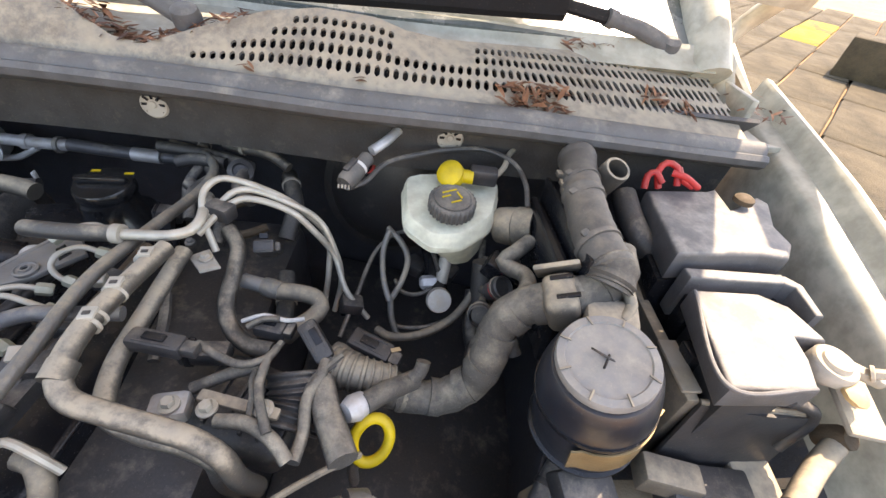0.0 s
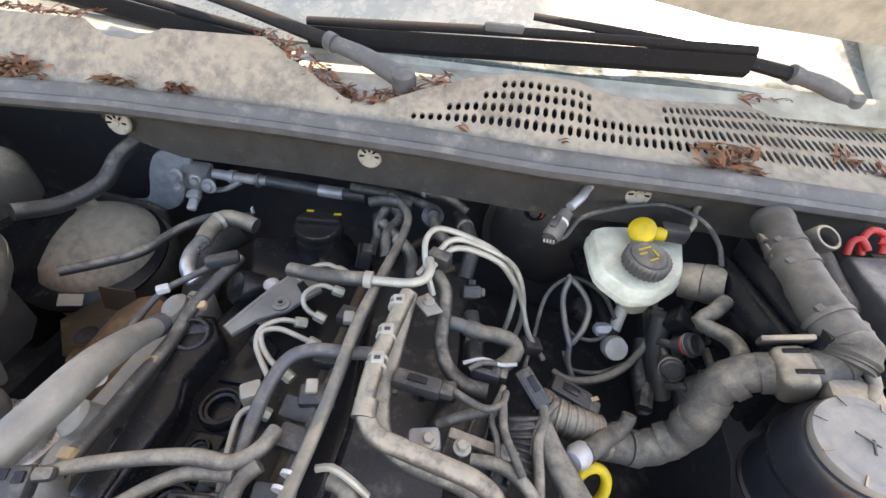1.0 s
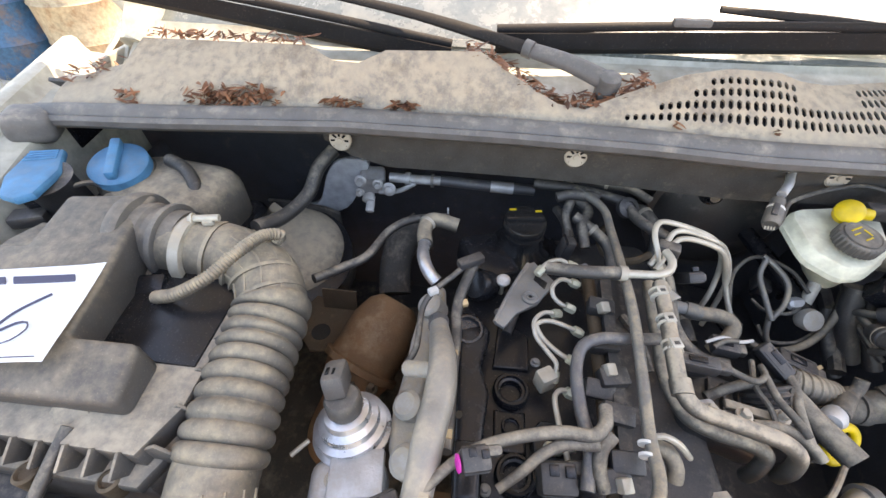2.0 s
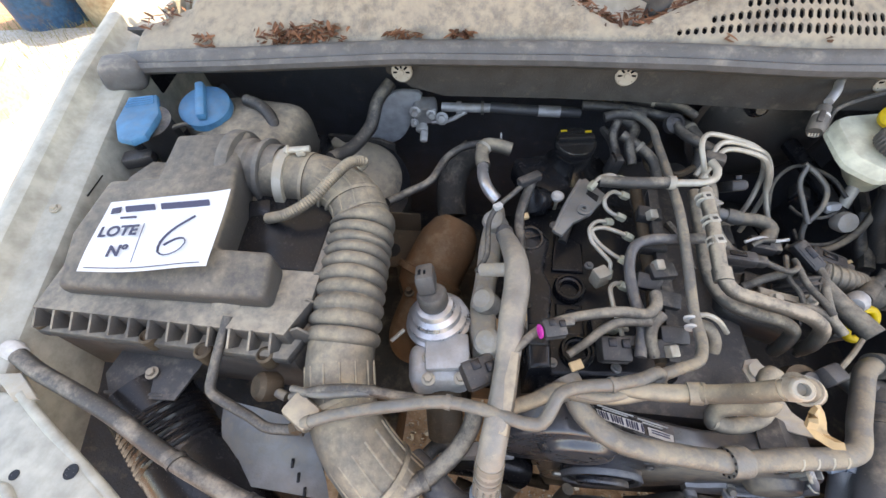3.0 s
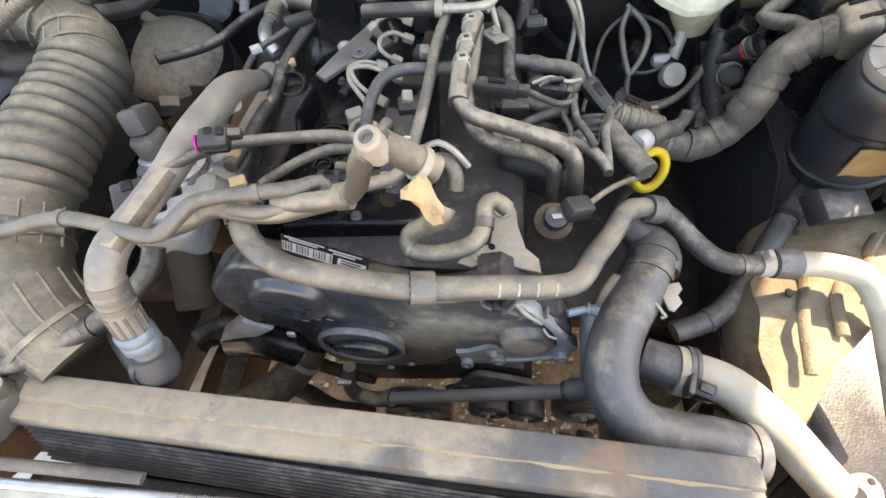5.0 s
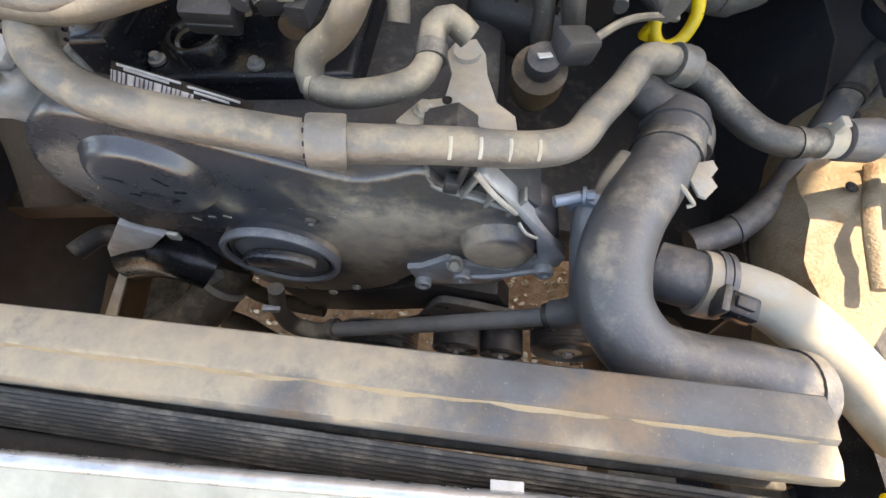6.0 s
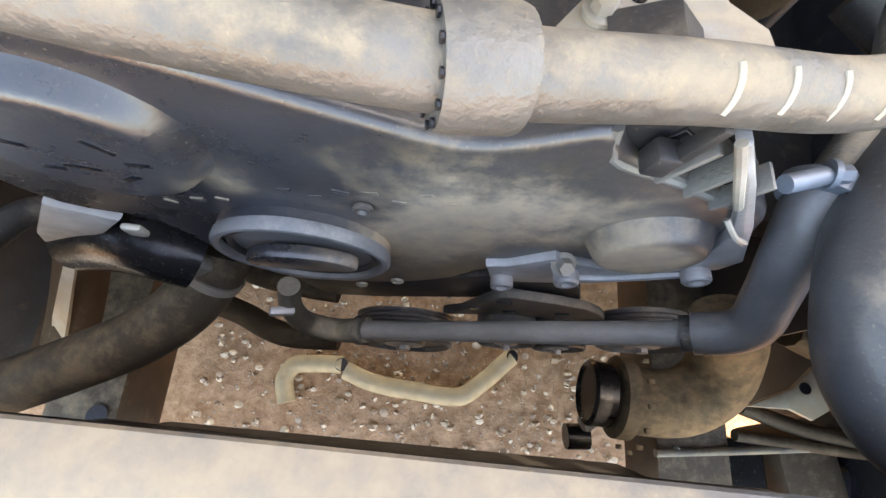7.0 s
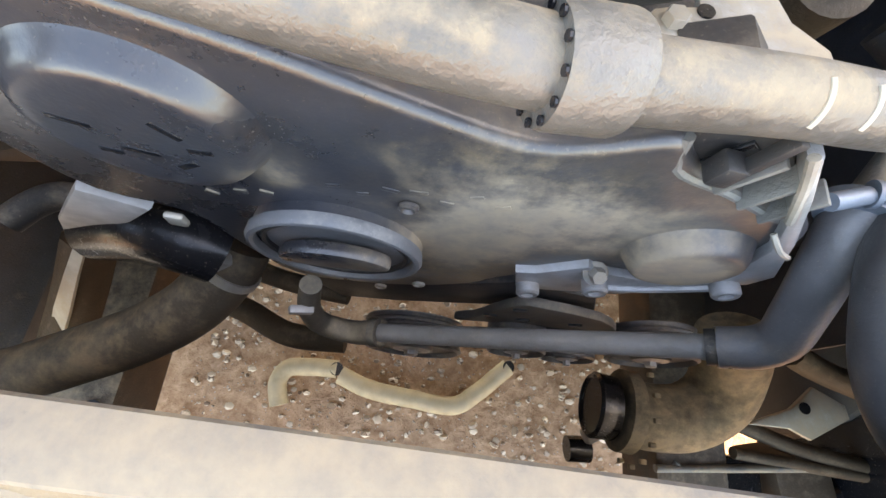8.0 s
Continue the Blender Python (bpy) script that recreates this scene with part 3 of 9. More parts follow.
for x in np.linspace(X0 + 0.01, X1 - 0.01, 90):
    y, w = rad_y(x), 0.0009 * math.sin(x * 71) + 0.0007 * math.sin(x * 173 + 1)
    rows.append([(x, y - 0.0240 + w * 0.6, 1.0200), (x, y - 0.0252, 1.0197), (x, y - 0.0266 - w * 0.5, 1.0186), (x, y - 0.0274 - w, 1.0178)])
part("dust_line", loft(rows), M_SAND, tank, "ochre dust settled along the tank's step")
for k in range(9):
    part("fin", block((X1 - X0 - 0.02, 0.0035, 0.004), ((X0 + X1) / 2, -0.1575 - 0.0030 * k, 0.985 - 0.006 * k), (0, 0, -2.2), 0.0008), M_FIN, rad)
bm = bmesh.new()
for k in range(9, 40):
    block((X1 - X0 - 0.02, 0.012, 0.003), ((X0 + X1) / 2, -0.172, 0.985 - 0.0095 * k), (0, 0, -2.2), 0, bm)
tagged(part("fin_rest", bm, M_FIN, rad, "dark radiator fins in rows"), kind="stuff")
part("core_frame", block((X1 - X0 + 0.02, 0.014, 0.20), ((X0 + X1) / 2, -0.150, 0.86), (0, 0, -1.4), 0.003), M_FIN, rad)
part("core", block((X1 - X0 + 0.04, 0.018, 0.50), ((X0 + X1) / 2, -0.190, 0.67), (0, 0, -1.0), 0.003), M_FIN, rad)

# front upper panel with bright trim
fp = thing("front_panel", "white front panel with bright metal trim strip", "panel", (0, -0.2, 0.95))
rows = []
for x in np.linspace(-0.60, 0.60, 30):
    y = -0.186 + 0.02 * x
    rows.append([(x, y - 0.004, 0.93), (x, y, 0.990), (x, y - 0.006, 0.996), (x, y - 0.016, 0.992), (x, y - 0.06, 0.985), (x, y - 0.12, 0.93), (x, y - 0.14, 0.7)])
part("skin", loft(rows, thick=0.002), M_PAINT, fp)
part("trim_strip", tube([(x, -0.187 + 0.02 * x, 0.996) for x in np.linspace(-0.6, 0.58, 12)], 0.005, 10), M_ALU_CLEAN, fp, "polished bright trim strip")

ys = thing("yellow_strip", "yellow plastic edge strip lying on the front panel", "strip", (0.33, -0.19, 1.0))
rows = []
for x in np.linspace(0.226, 0.46, 60):
    y, w = -0.1825 + 0.055 * (x - 0.226), 0.0012 * math.sin(x * 330)
    rows.append([(x, y - 0.001, 0.990), (x, y + w, 0.999), (x, y - 0.004 + w, 1.003), (x, y - 0.020, 1.004), (x, y - 0.034, 1.000), (x, y - 0.036, 0.992)])
part("strip", loft(rows, thick=0.002), M_YELLOW, ys)
for q in ((0.383, -0.171, 1.006), (0.410, -0.171, 1.006)):
    part("lug", block((0.016, 0.020, 0.010), q, (0, 0, -20), 0.004), M_YELLOW, ys)
for q, l in (((0.180, -0.1765, 0.9965), 0.006), ((0.179, -0.190, 1.0015), 0.009)):
    solo("tape_piece", block((0.019, l, 0.0012), q, (0, 0, 1), 0.0004), M_LABEL, "white tape piece stuck on the trim", "tape", "tape on the trim")

part("seal_boot", block((0.07, 0.06, 0.05), (-0.872, 0.505, 1.200), (0, 10, 25), 0.016, segs=3), M_SEAL, body, "grey rubber end of the bonnet seal")
part("corner_plate", slab([(0.835, 0.771), (0.761, 0.566), (0.87, 0.578), (0.847, 0.591), (0.847, 0.698)], 1.196, 1.206, "z", 0.002), M_PAINT, body, "white painted plate at the end of the cowl")
for s in (-1, 1):
    part("bonnet_corner", tube([(s * 0.875, 0.845, 1.275), (s * 0.90, 0.85, 1.31), (s * 0.95, 0.80, 1.40), (s * 1.0, 0.70, 1.50), (s * 1.0, 0.55, 1.62)], (0.026, 0.055), 12, flat=0.45), M_PAINT, body, "white curved corner of the raised bonnet")
    hinge = part("bonnet_hinge", tube([(s * 0.845, 0.70, 1.20), (s * 0.85, 0.76, 1.25), (s * 0.86, 0.82, 1.28), (s * 0.87, 0.84, 1.30)], 0.017, 10, flat=0.5), M_PAINT, body, "white painted bonnet hinge arm")
    part("leaf", block((0.012, 0.10, 0.05), (s * 0.85, 0.70, 1.22), (0, 0, 0), 0.004), M_PAINT, hinge)
    # black block painted in for the shade inside the gutter
    part("gutter", block((0.05, 0.22, 0.05), (s * 0.895, 0.66, 1.16), (6, 0, 0), 0.005), M_BLACK, body)
    part("hinge_post", tube([(s * 0.842, 0.755, 1.17), (s * 0.846, 0.77, 1.22), (s * 0.852, 0.79, 1.275)], 0.021, 14, flat=0.7), M_PAINT, body, "cream painted hinge post")

# plain cab behind the windscreen, and the front wheels under the wings
rows = []
for y, z0, w in ((1.70, 1.90, 0.70), (1.9, 1.96, 0.72), (2.5, 1.98, 0.73), (3.1, 1.95, 0.73), (3.25, 1.85, 0.74)):
    rows.append([(-0.93, y, 0.45), (-0.94, y, 1.22), (-w - 0.04, y, z0 - 0.10), (-w * 0.9, y, z0), (0, y, z0 + 0.03), (w * 0.9, y, z0), (w + 0.04, y, z0 - 0.10), (0.94, y, 1.22), (0.93, y, 0.45)])
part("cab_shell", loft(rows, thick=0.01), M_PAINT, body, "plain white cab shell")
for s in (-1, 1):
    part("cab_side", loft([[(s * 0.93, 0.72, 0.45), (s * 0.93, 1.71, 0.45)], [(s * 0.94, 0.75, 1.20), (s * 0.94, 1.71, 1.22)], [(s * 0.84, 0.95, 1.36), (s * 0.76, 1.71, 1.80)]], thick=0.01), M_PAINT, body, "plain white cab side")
    wheel = part("wheel", lathe([(0.20, -0.10), (0.30, -0.105), (0.335, -0.09), (0.345, -0.05), (0.345, 0.05), (0.335, 0.09), (0.30, 0.105), (0.20, 0.10)], (s * 0.80, 0.24, 0.345), (1, 0, 0), 40), M_RUBBER, body, "dusty black tyre")
    part("rim", lathe([(0.205, -0.085), (0.205, 0.085), (0.17, 0.07), (0.05, 0.05)], (s * 0.80, 0.24, 0.345), (s, 0, 0), 32), M_ALU_TAN, wheel)

# ---- engine ----
eng = thing("engine", "dusty diesel engine with black timing cover and valve cover", "engine", (0, 0.2, 0.6))
COVER = [(-0.134, 0.000, 1.074), (-0.110, 0.000, 1.086), (-0.086, 0.000, 1.083), (-0.041, 0.000, 1.070), (0.021, 0.000, 1.046), (0.064, 0.000, 1.032), (0.093, 0.000, 1.039), (0.114, 0.000, 1.047), (0.130, 0.000, 1.031), (0.162, 0.000, 1.015), (0.197, 0.000, 1.000), (0.215, 0.000, 0.983), (0.225, 0.000, 0.938), (0.209, 0.000, 0.885), (0.162, 0.000, 0.887), (0.098, 0.000, 0.865), (0.069, 0.000, 0.827), (0.024, 0.000, 0.797), (-0.036, 0.000, 0.783), (-0.090, 0.000, 0.791), (-0.112, 0.000, 0.861), (-0.124, 0.000, 0.916), (-0.167, 0.000, 0.936), (-0.180, 0.000, 0.984), (-0.175, 0.000, 1.023), (-0.156, 0.000, 1.053)]
outline = round_outline([(p[0], p[2]) for p in COVER], 3)
cx_, cz_ = sum(p[0] for p in outline) / len(outline), sum(p[1] for p in outline) / len(outline)
bm = slab(outline, 0.0, 0.036, "y", 0.006, segs=3)
cover = part("timing_cover", bm, M_COVER, eng, "black moulded plastic timing belt cover")


def boss(center, rx, rz, h, mat, name="boss", tilt=0.0, dish=0.0):
    bm = bmesh.new()
    prof = [(1.26, 0.0), (1.22, 0.08), (1.17, 0.3), (1.12, 0.58), (1.07, 0.80), (1.01, 0.94), (0.95, 1.0), (0.85, 1.0 - dish), (0.02, 1.0 - dish)]
    rings = []
    for r, f in prof:
        rings.append([bm.verts.new((center[0] + r * rx * math.cos(a) * math.cos(tilt) - r * rz * math.sin(a) * math.sin(tilt), center[1] - h * f, center[2] + r * rx * math.cos(a) * math.sin(tilt) + r * rz * math.sin(a) * math.cos(tilt))) for a in [2 * math.pi * k / 48 for k in range(48)]])
    for A, B in zip(rings, rings[1:]):
        for k in range(48):
            bm.faces.new((A[k], A[(k + 1) % 48], B[(k + 1) % 48], B[k]))
    bm.faces.new(rings[-1])
    return part(name, bm, mat, eng)


boss((-0.085, 0.001, 1.021), 0.038, 0.036, 0.012, M_COVER)
boss((0.173, 0.001, 0.951), 0.027, 0.028, 0.013, M_COVER)
bm = lathe([(0.055, 0.0), (0.055, 0.008), (0.053, 0.010), (0.050, 0.009), (0.047, 0.004), (0.044, 0.004), (0.043, 0.007), (0.002, 0.007)], (-0.030, 0.001, 0.905), (0, -1, 0), 48)
part("crank_cover", bm, M_COVER, eng, "round black plastic access cap")
# rim paler than the cap: sky highlight held in its colour
part("cap_rim", lathe([(0.0535, 0.006), (0.0555, 0.007), (0.0560, 0.012), (0.0545, 0.0145), (0.0525, 0.0150), (0.0505, 0.0140), (0.0500, 0.008)], (-0.030, 0.001, 0.905), (0, -1, 0), 48), M_CAPRING, eng, "dusty rim of the access cap, sky sheen in its pale grey")
part("cap_ring", lathe([(0.0462, 0.004), (0.0468, 0.0110), (0.0455, 0.0120), (0.0440, 0.0110), (0.0438, 0.004)], (-0.030, 0.001, 0.905), (0, -1, 0), 48), M_PLASTIC, eng)
part("engine_block", block((0.30, 0.50, 0.42), (0.02, 0.30, 0.80), (0, 0, 0), 0.02), M_PLASTIC, eng)
# valve cover
VC = [(-0.166, 0.319, 1.035), (-0.134, 0.414, 1.035), (-0.086, 0.512, 1.035), (-0.005, 0.520, 1.035), (0.031, 0.437, 1.035), (0.054, 0.227, 1.035), (0.049, 0.096, 1.035), (-0.116, 0.082, 1.035), (-0.156, 0.192, 1.035)]
bm = slab([(p[0], p[1]) for p in VC], 0.95, 1.035, "z", 0.008, segs=3)
part("valve_cover", bm, M_BLACK, eng, "black plastic valve cover")

# crossover coolant pipe in front of the engine
cp = thing("coolant_pipe", "dusty grey coolant pipe crossing in front of the engine", "pipe", (0, 0, 1.1))
PIPE = [(-0.108, 0.040, 1.118), (-0.096, 0.016, 1.114), (-0.063, -0.006, 1.107), (0.0, -0.011, 1.094), (0.064, -0.009, 1.082), (0.131, 0.003, 1.070), (0.185, 0.012, 1.060), (0.209, 0.022, 1.057), (0.230, 0.055, 1.050), (0.251, 0.086, 1.043), (0.275, 0.124, 1.038), (0.300, 0.140, 1.025)]
part("pipe", tube(PIPE, 0.0116, 20), M_PIPE, cp)
ax = (Vector(PIPE[5]) - Vector(PIPE[4])).normalized()
part("connector", lathe([(0.0105, -0.011), (0.0150, -0.011), (0.0157, -0.009), (0.0160, 0.009), (0.0154, 0.011), (0.0105, 0.011)], PIPE[4], ax, 28), M_PIPE, cp, "grey metal coupling ring")
ax0 = (Vector(PIPE[0]) - Vector(PIPE[1])).normalized()
part("connector", lathe([(0.0105, -0.012), (0.0150, -0.012), (0.0155, -0.009), (0.0155, 0.010), (0.0150, 0.012), (0.0105, 0.012)], PIPE[0], ax0, 28), M_PIPE, cp)
for at_, w_ in ((Vector(PIPE[4]) - ax * 0.0113, -ax), (Vector(PIPE[0]) - ax0 * 0.0118, -ax0)):
    s1 = w_.orthogonal().normalized()
    for k in range(12):
        an = 2 * math.pi * k / 12
        part("rim_hole", lathe([(0.0014, 0.0), (0.0014, 0.0008), (0.0002, 0.0008)], at_ + (s1 * math.cos(an) + w_.cross(s1) * math.sin(an)) * 0.0137, w_, 8), M_BLACK, cp)
part("connector", lathe([(0.0105, -0.010), (0.0160, -0.010), (0.0165, -0.008), (0.0165, 0.008), (0.0160, 0.010), (0.0105, 0.010)], (0.312, 0.143, 1.018), (0.9, 0.2, -0.35), 28), M_PIPE, cp)
for k in range(4):
    p = Vector((0.131, 0.003, 1.070)).lerp(Vector((0.184, 0.012, 1.0605)), k / 3)
    fr_ = ax.cross(Vector((0, 0, 1))).normalized()
    if fr_.y > 0:
        fr_ = -fr_
    up_ = fr_.cross(ax).normalized()
    if up_.z < 0:
        up_ = -up_
    part("stripe", tube([p + (fr_ * math.cos(a) + up_ * math.sin(a)) * 0.0112 for a in np.linspace(0.15 + 0.1 * (k % 2), 1.35, 8)], 0.0013, 6), M_PAINT_IN, cp, "pale painted stripe")
rh = thing("radiator_hose", "curved dusty black radiator hose with clamps", "hose", (0.37, 0.1, 1.0))
RH = [(0.312, 0.146, 1.016), (0.334, 0.138, 1.010), (0.355, 0.114, 1.003), (0.379, 0.091, 0.999), (0.405, 0.086, 0.997), (0.44, 0.089, 1.0)]
part("tube", tube(RH, 0.0118, 18), M_RUBBER, rh)
part("clamp", band(Vector(RH[0]).lerp(Vector(RH[1]), 0.5), Vector(RH[1]) - Vector(RH[0]), 0.012, 0.006), M_ALU_TAN, rh)
part("end_bead", band(RH[4], Vector(RH[5]) - Vector(RH[4]), 0.0119, 0.004, thick=0.0012), M_RUBBER, rh)

# big charge-air hose
cah = thing("charge_air_hose", "thick black rubber charge-air hose curving in front of the engine", "hose", (0.27, 0.0, 0.97))
part("tube", tube([(0.318, 0.110, 0.99), (0.306, 0.078, 0.995), (0.283, 0.036, 1.0), (0.262, 0.0, 1.0), (0.250, -0.035, 0.998), (0.252, -0.065, 0.99), (0.272, -0.090, 0.982), (0.305, -0.098, 0.978), (0.34, -0.10, 0.975), (0.38, -0.105, 0.97)], 0.0255, 26), M_RUBBER_CLEAN, cah)
part("end_bead", band((0.374, -0.1045, 0.9705), (1, -0.12, -0.12), 0.0256, 0.010, thick=0.002, segs=30), M_RUBBER_CLEAN, cah)
part("upper_bead", band((0.311, 0.092, 0.993), (0.35, 0.93, -0.1), 0.0256, 0.006, thick=0.002, segs=30), M_RUBBER_CLEAN, cah)

# ---- air filter box ----
af = thing("air_filter_box", "dusty grey-black plastic air filter box", "air filter", (-0.62, 0.2, 0.98))
TOP = [(-0.696, 0.353, 1.190), (-0.579, 0.369, 1.190), (-0.577, 0.321, 1.190), (-0.554, 0.235, 1.188), (-0.543, 0.152, 1.182), (-0.471, 0.156, 1.175), (-0.466, 0.097, 1.160), (-0.752, 0.095, 1.150), (-0.764, 0.168, 1.170), (-0.759, 0.260, 1.180), (-0.689, 0.270, 1.180)]
bm = bmesh.new()
lo = [bm.verts.new((p[0], p[1] + 0.002, 1.126)) for p in TOP]
hi = [bm.verts.new(p) for p in TOP]
for k in range(len(hi)):
    j = (k + 1) % len(hi)
    bm.faces.new((lo[k], lo[j], hi[j], hi[k]))
tf = bm.faces.new(hi)
bm.faces.new(lo[::-1])
bmesh.ops.triangulate(bm, faces=[tf])
bmesh.ops.recalc_face_normals(bm, faces=bm.faces)
bmesh.ops.bevel(bm, geom=[e for e in bm.edges if e.calc_face_angle(0) > 0.5], offset=0.009, segments=3, affect="EDGES", profile=0.5)
part("lid", bm, M_AIRBOX, af, "dusty black plastic lid with stepped top")
BASE = [(-0.79, 0.06), (-0.44, 0.052), (-0.42, 0.10), (-0.42, 0.30), (-0.44, 0.33), (-0.78, 0.34), (-0.80, 0.30)]
part("base", slab([(x, y) for x, y in BASE], 0.97, 1.085, "z", 0.008), M_AIRBOX, af)
part("flange", slab([(x * 1.0, y - 0.006) for x, y in BASE], 1.085, 1.103, "z", 0.004), M_AIRBOX, af)
part("recess_wall", slab([(x * 0.985 - 0.008, y + 0.014) for x, y in BASE], 1.10, 1.13, "z", 0.002), M_AIRBOX, af)
part("rear_step", slab([(-0.56, 0.155), (-0.43, 0.155), (-0.43, 0.31), (-0.56, 0.31)], 1.10, 1.135, "z", 0.01), M_BLACK, af)

# ---- intake hose ----
ih = thing("intake_hose", "dusty ribbed rubber air intake hose", "hose", (-0.38, 0.15, 1.1))
IN = [(-0.593, 0.330, 1.140), (-0.522, 0.323, 1.138), (-0.461, 0.318, 1.130), (-0.415, 0.294, 1.125), (-0.392, 0.257, 1.115), (-0.390, 0.211, 1.105), (-0.387, 0.157, 1.100), (-0.384, 0.102, 1.090), (-0.383, 0.057, 1.075), (-0.374, 0.015, 1.060), (-0.349, -0.027, 1.045), (-0.315, -0.056, 1.030), (-0.292, -0.070, 1.010)]


IN_LEN = [0.0]
for p, q in zip(IN, IN[1:]):
    IN_LEN.append(IN_LEN[-1] + (Vector(q) - Vector(p)).length)


def ribbed(s, length):
    k = length / IN_LEN[-1]
    a, b = IN_LEN[4] * k - 0.004, (IN_LEN[7] * 0.5 + IN_LEN[8] * 0.5) * k
    if a < s < b:
        w = (s - a) / (b - a) * 10 % 1.0
        return 0.90 + 0.185 * max(math.sin(math.pi * w), 0.0) ** 0.45
    return 0.965


part("tube", tube(IN, 0.044, 32, step=0.0016, shape=ribbed), M_RUBBER_TAN, ih)


# ---- on top of the engine ----
AX = Vector((0, 0, 1))
for i, (p, r) in enumerate((((-0.084, 0.214, 1.045), 0.021), ((-0.080, 0.116, 1.045), 0.021), ((-0.084, 0.169, 1.042), 0.011))):
    part("injector_well", lathe([(r * 1.1, -0.02), (r * 1.1, 0.002), (r, 0.005), (r * 0.86, 0.005), (r * 0.8, 0.001), (r * 0.66, 0.0), (r * 0.6, -0.003), (r * 0.56, -0.018), (r * 0.3, -0.018)], p, (0, 0, 1), 30), M_BLACK, eng, "round black sealing ring")
bm = slab([(p[0], p[1]) for p in [(-0.159, 0.309, 1.075), (-0.137, 0.310, 1.075), (-0.114, 0.280, 1.075), (-0.125, 0.225, 1.075), (-0.113, 0.193, 1.075), (-0.118, 0.149, 1.075), (-0.119, 0.078, 1.075), (-0.147, 0.075, 1.075), (-0.153, 0.185, 1.075), (-0.155, 0.229, 1.075)]], 0.97, 1.075, "z", 0.007, segs=3)
part("breather_box", bm, M_BLACK, eng, "glossy black moulded breather box")
part("box_hole", lathe([(0.0045, 0.0), (0.0045, 0.0008), (0.0005, 0.0008)], (-0.147, 0.162, 1.076), (0, 0, 1), 14), M_BLACK_GLOSS, eng)
part("box_lip", tube([(-0.118, 0.275, 1.062), (-0.128, 0.234, 1.062), (-0.118, 0.199, 1.062), (-0.121, 0.154, 1.062), (-0.122, 0.096, 1.062)], 0.004, 8), M_BLACK, eng)
part("breather_port", lathe([(0.022, -0.03), (0.022, 0.0), (0.019, 0.004), (0.016, 0.004), (0.015, -0.004), (0.003, -0.004)], (-0.144, 0.276, 1.078), (0.1, -0.3, 1), 26), M_BLACK_GLOSS, eng)
part("vacuum_can", lathe([(0.024, -0.02), (0.025, 0.006), (0.02, 0.014), (0.006, 0.016)], (-0.132, 0.370, 1.060), (-0.5, -0.5, 0.6), 26), M_BLACK, eng)
OC = (-0.066, 0.482)
part("filler_neck", lathe([(0.055, 0.0), (0.05, 0.02), (0.036, 0.035), (0.034, 0.058)], (OC[0], OC[1], 1.025), (0, -0.08, 1), 30), M_BLACK_GLOSS, eng)
part("neck_arm", block((0.075, 0.10, 0.05), (OC[0] - 0.055, OC[1] - 0.04, 1.035), (0, 8, 25), 0.012), M_BLACK, eng)
oc = thing("oil_filler_cap", "black ribbed oil filler cap on the engine", "cap", (OC[0], OC[1], 1.085))
bm = lathe([(0.034, 0.0), (0.0355, 0.004), (0.0355, 0.014), (0.033, 0.018), (0.012, 0.019)], (OC[0], OC[1], 1.083), (0, -0.08, 1), 40)
part("disc", bm, M_BLACK_GLOSS, oc)
part("grip", block((0.062, 0.012, 0.010), (OC[0], OC[1] - 0.001, 1.106), (0, 0, 6), 0.004), M_BLACK_GLOSS, oc)
for dx in (-0.02, 0.022):
    part("mark", block((0.011, 0.004, 0.001), (OC[0] + dx, OC[1] + 0.021, 1.1035), (0, 0, 8), 0), M_YELLOW, oc, "printed yellow mark")

for pts, z in (([(-0.063, 0.160), (-0.053, 0.174), (-0.026, 0.173), (-0.020, 0.156), (-0.021, 0.132), (-0.061, 0.127)], 1.060), ([(-0.150, 0.105), (-0.122, 0.105), (-0.122, 0.135), (-0.150, 0.135)], 1.079), ([(-0.108, 0.246), (-0.060, 0.246), (-0.058, 0.300), (-0.100, 0.330)], 1.042), ([(-0.105, 0.140), (-0.066, 0.140), (-0.066, 0.190), (-0.105, 0.190)], 1.040)):
    part("raised_panel", slab(pts, 1.03, z, "z", 0.004, segs=3), M_BLACK, eng, "raised black moulded panel")
for x, y in ((-0.112, 0.100), (-0.050, 0.262), (-0.100, 0.340), (0.040, 0.450), (-0.030, 0.10), (-0.120, 0.40)):
    part("cover_bolt", bolt((x, y, 1.0365), 0.0045, 0.006), M_SHIELD, eng, "small grey bolt")

# lifting arm, plated
LIFT = [(-0.110, 0.288), (-0.089, 0.343), (-0.062, 0.400), (-0.053, 0.405), (-0.034, 0.380), (-0.022, 0.366), (-0.038, 0.346), (-0.052, 0.325), (-0.080, 0.306), (-0.098, 0.280)]
LRING, LCUT = (-0.062, 0.333, 1.086), [(-0.056, 0.368), (-0.052, 0.377), (-0.036, 0.364), (-0.041, 0.351)]
la = thing("lifting_bracket", "cast metal bracket arm lying over the valve cover", "bracket", (-0.07, 0.35, 1.05))
bm = slab(LIFT, 1.078, 1.085, "z", 0.002)
part("arm", bm, M_SHIELD, la)
part("edge", tube([(LIFT[0][0], LIFT[0][1], 1.084), (LIFT[1][0], LIFT[1][1], 1.084), (LIFT[2][0], LIFT[2][1], 1.084)], 0.0028, 8), M_SHIELD, la)
part("ring", lathe([(0.0115, -0.003), (0.0115, 0.002), (0.0095, 0.003), (0.0085, 0.002), (0.0060, 0.002), (0.0055, 0.004), (0.0035, 0.004), (0.003, 0.001), (0.0005, 0.001)], LRING, (0, 0, 1), 24), M_SHIELD, la)
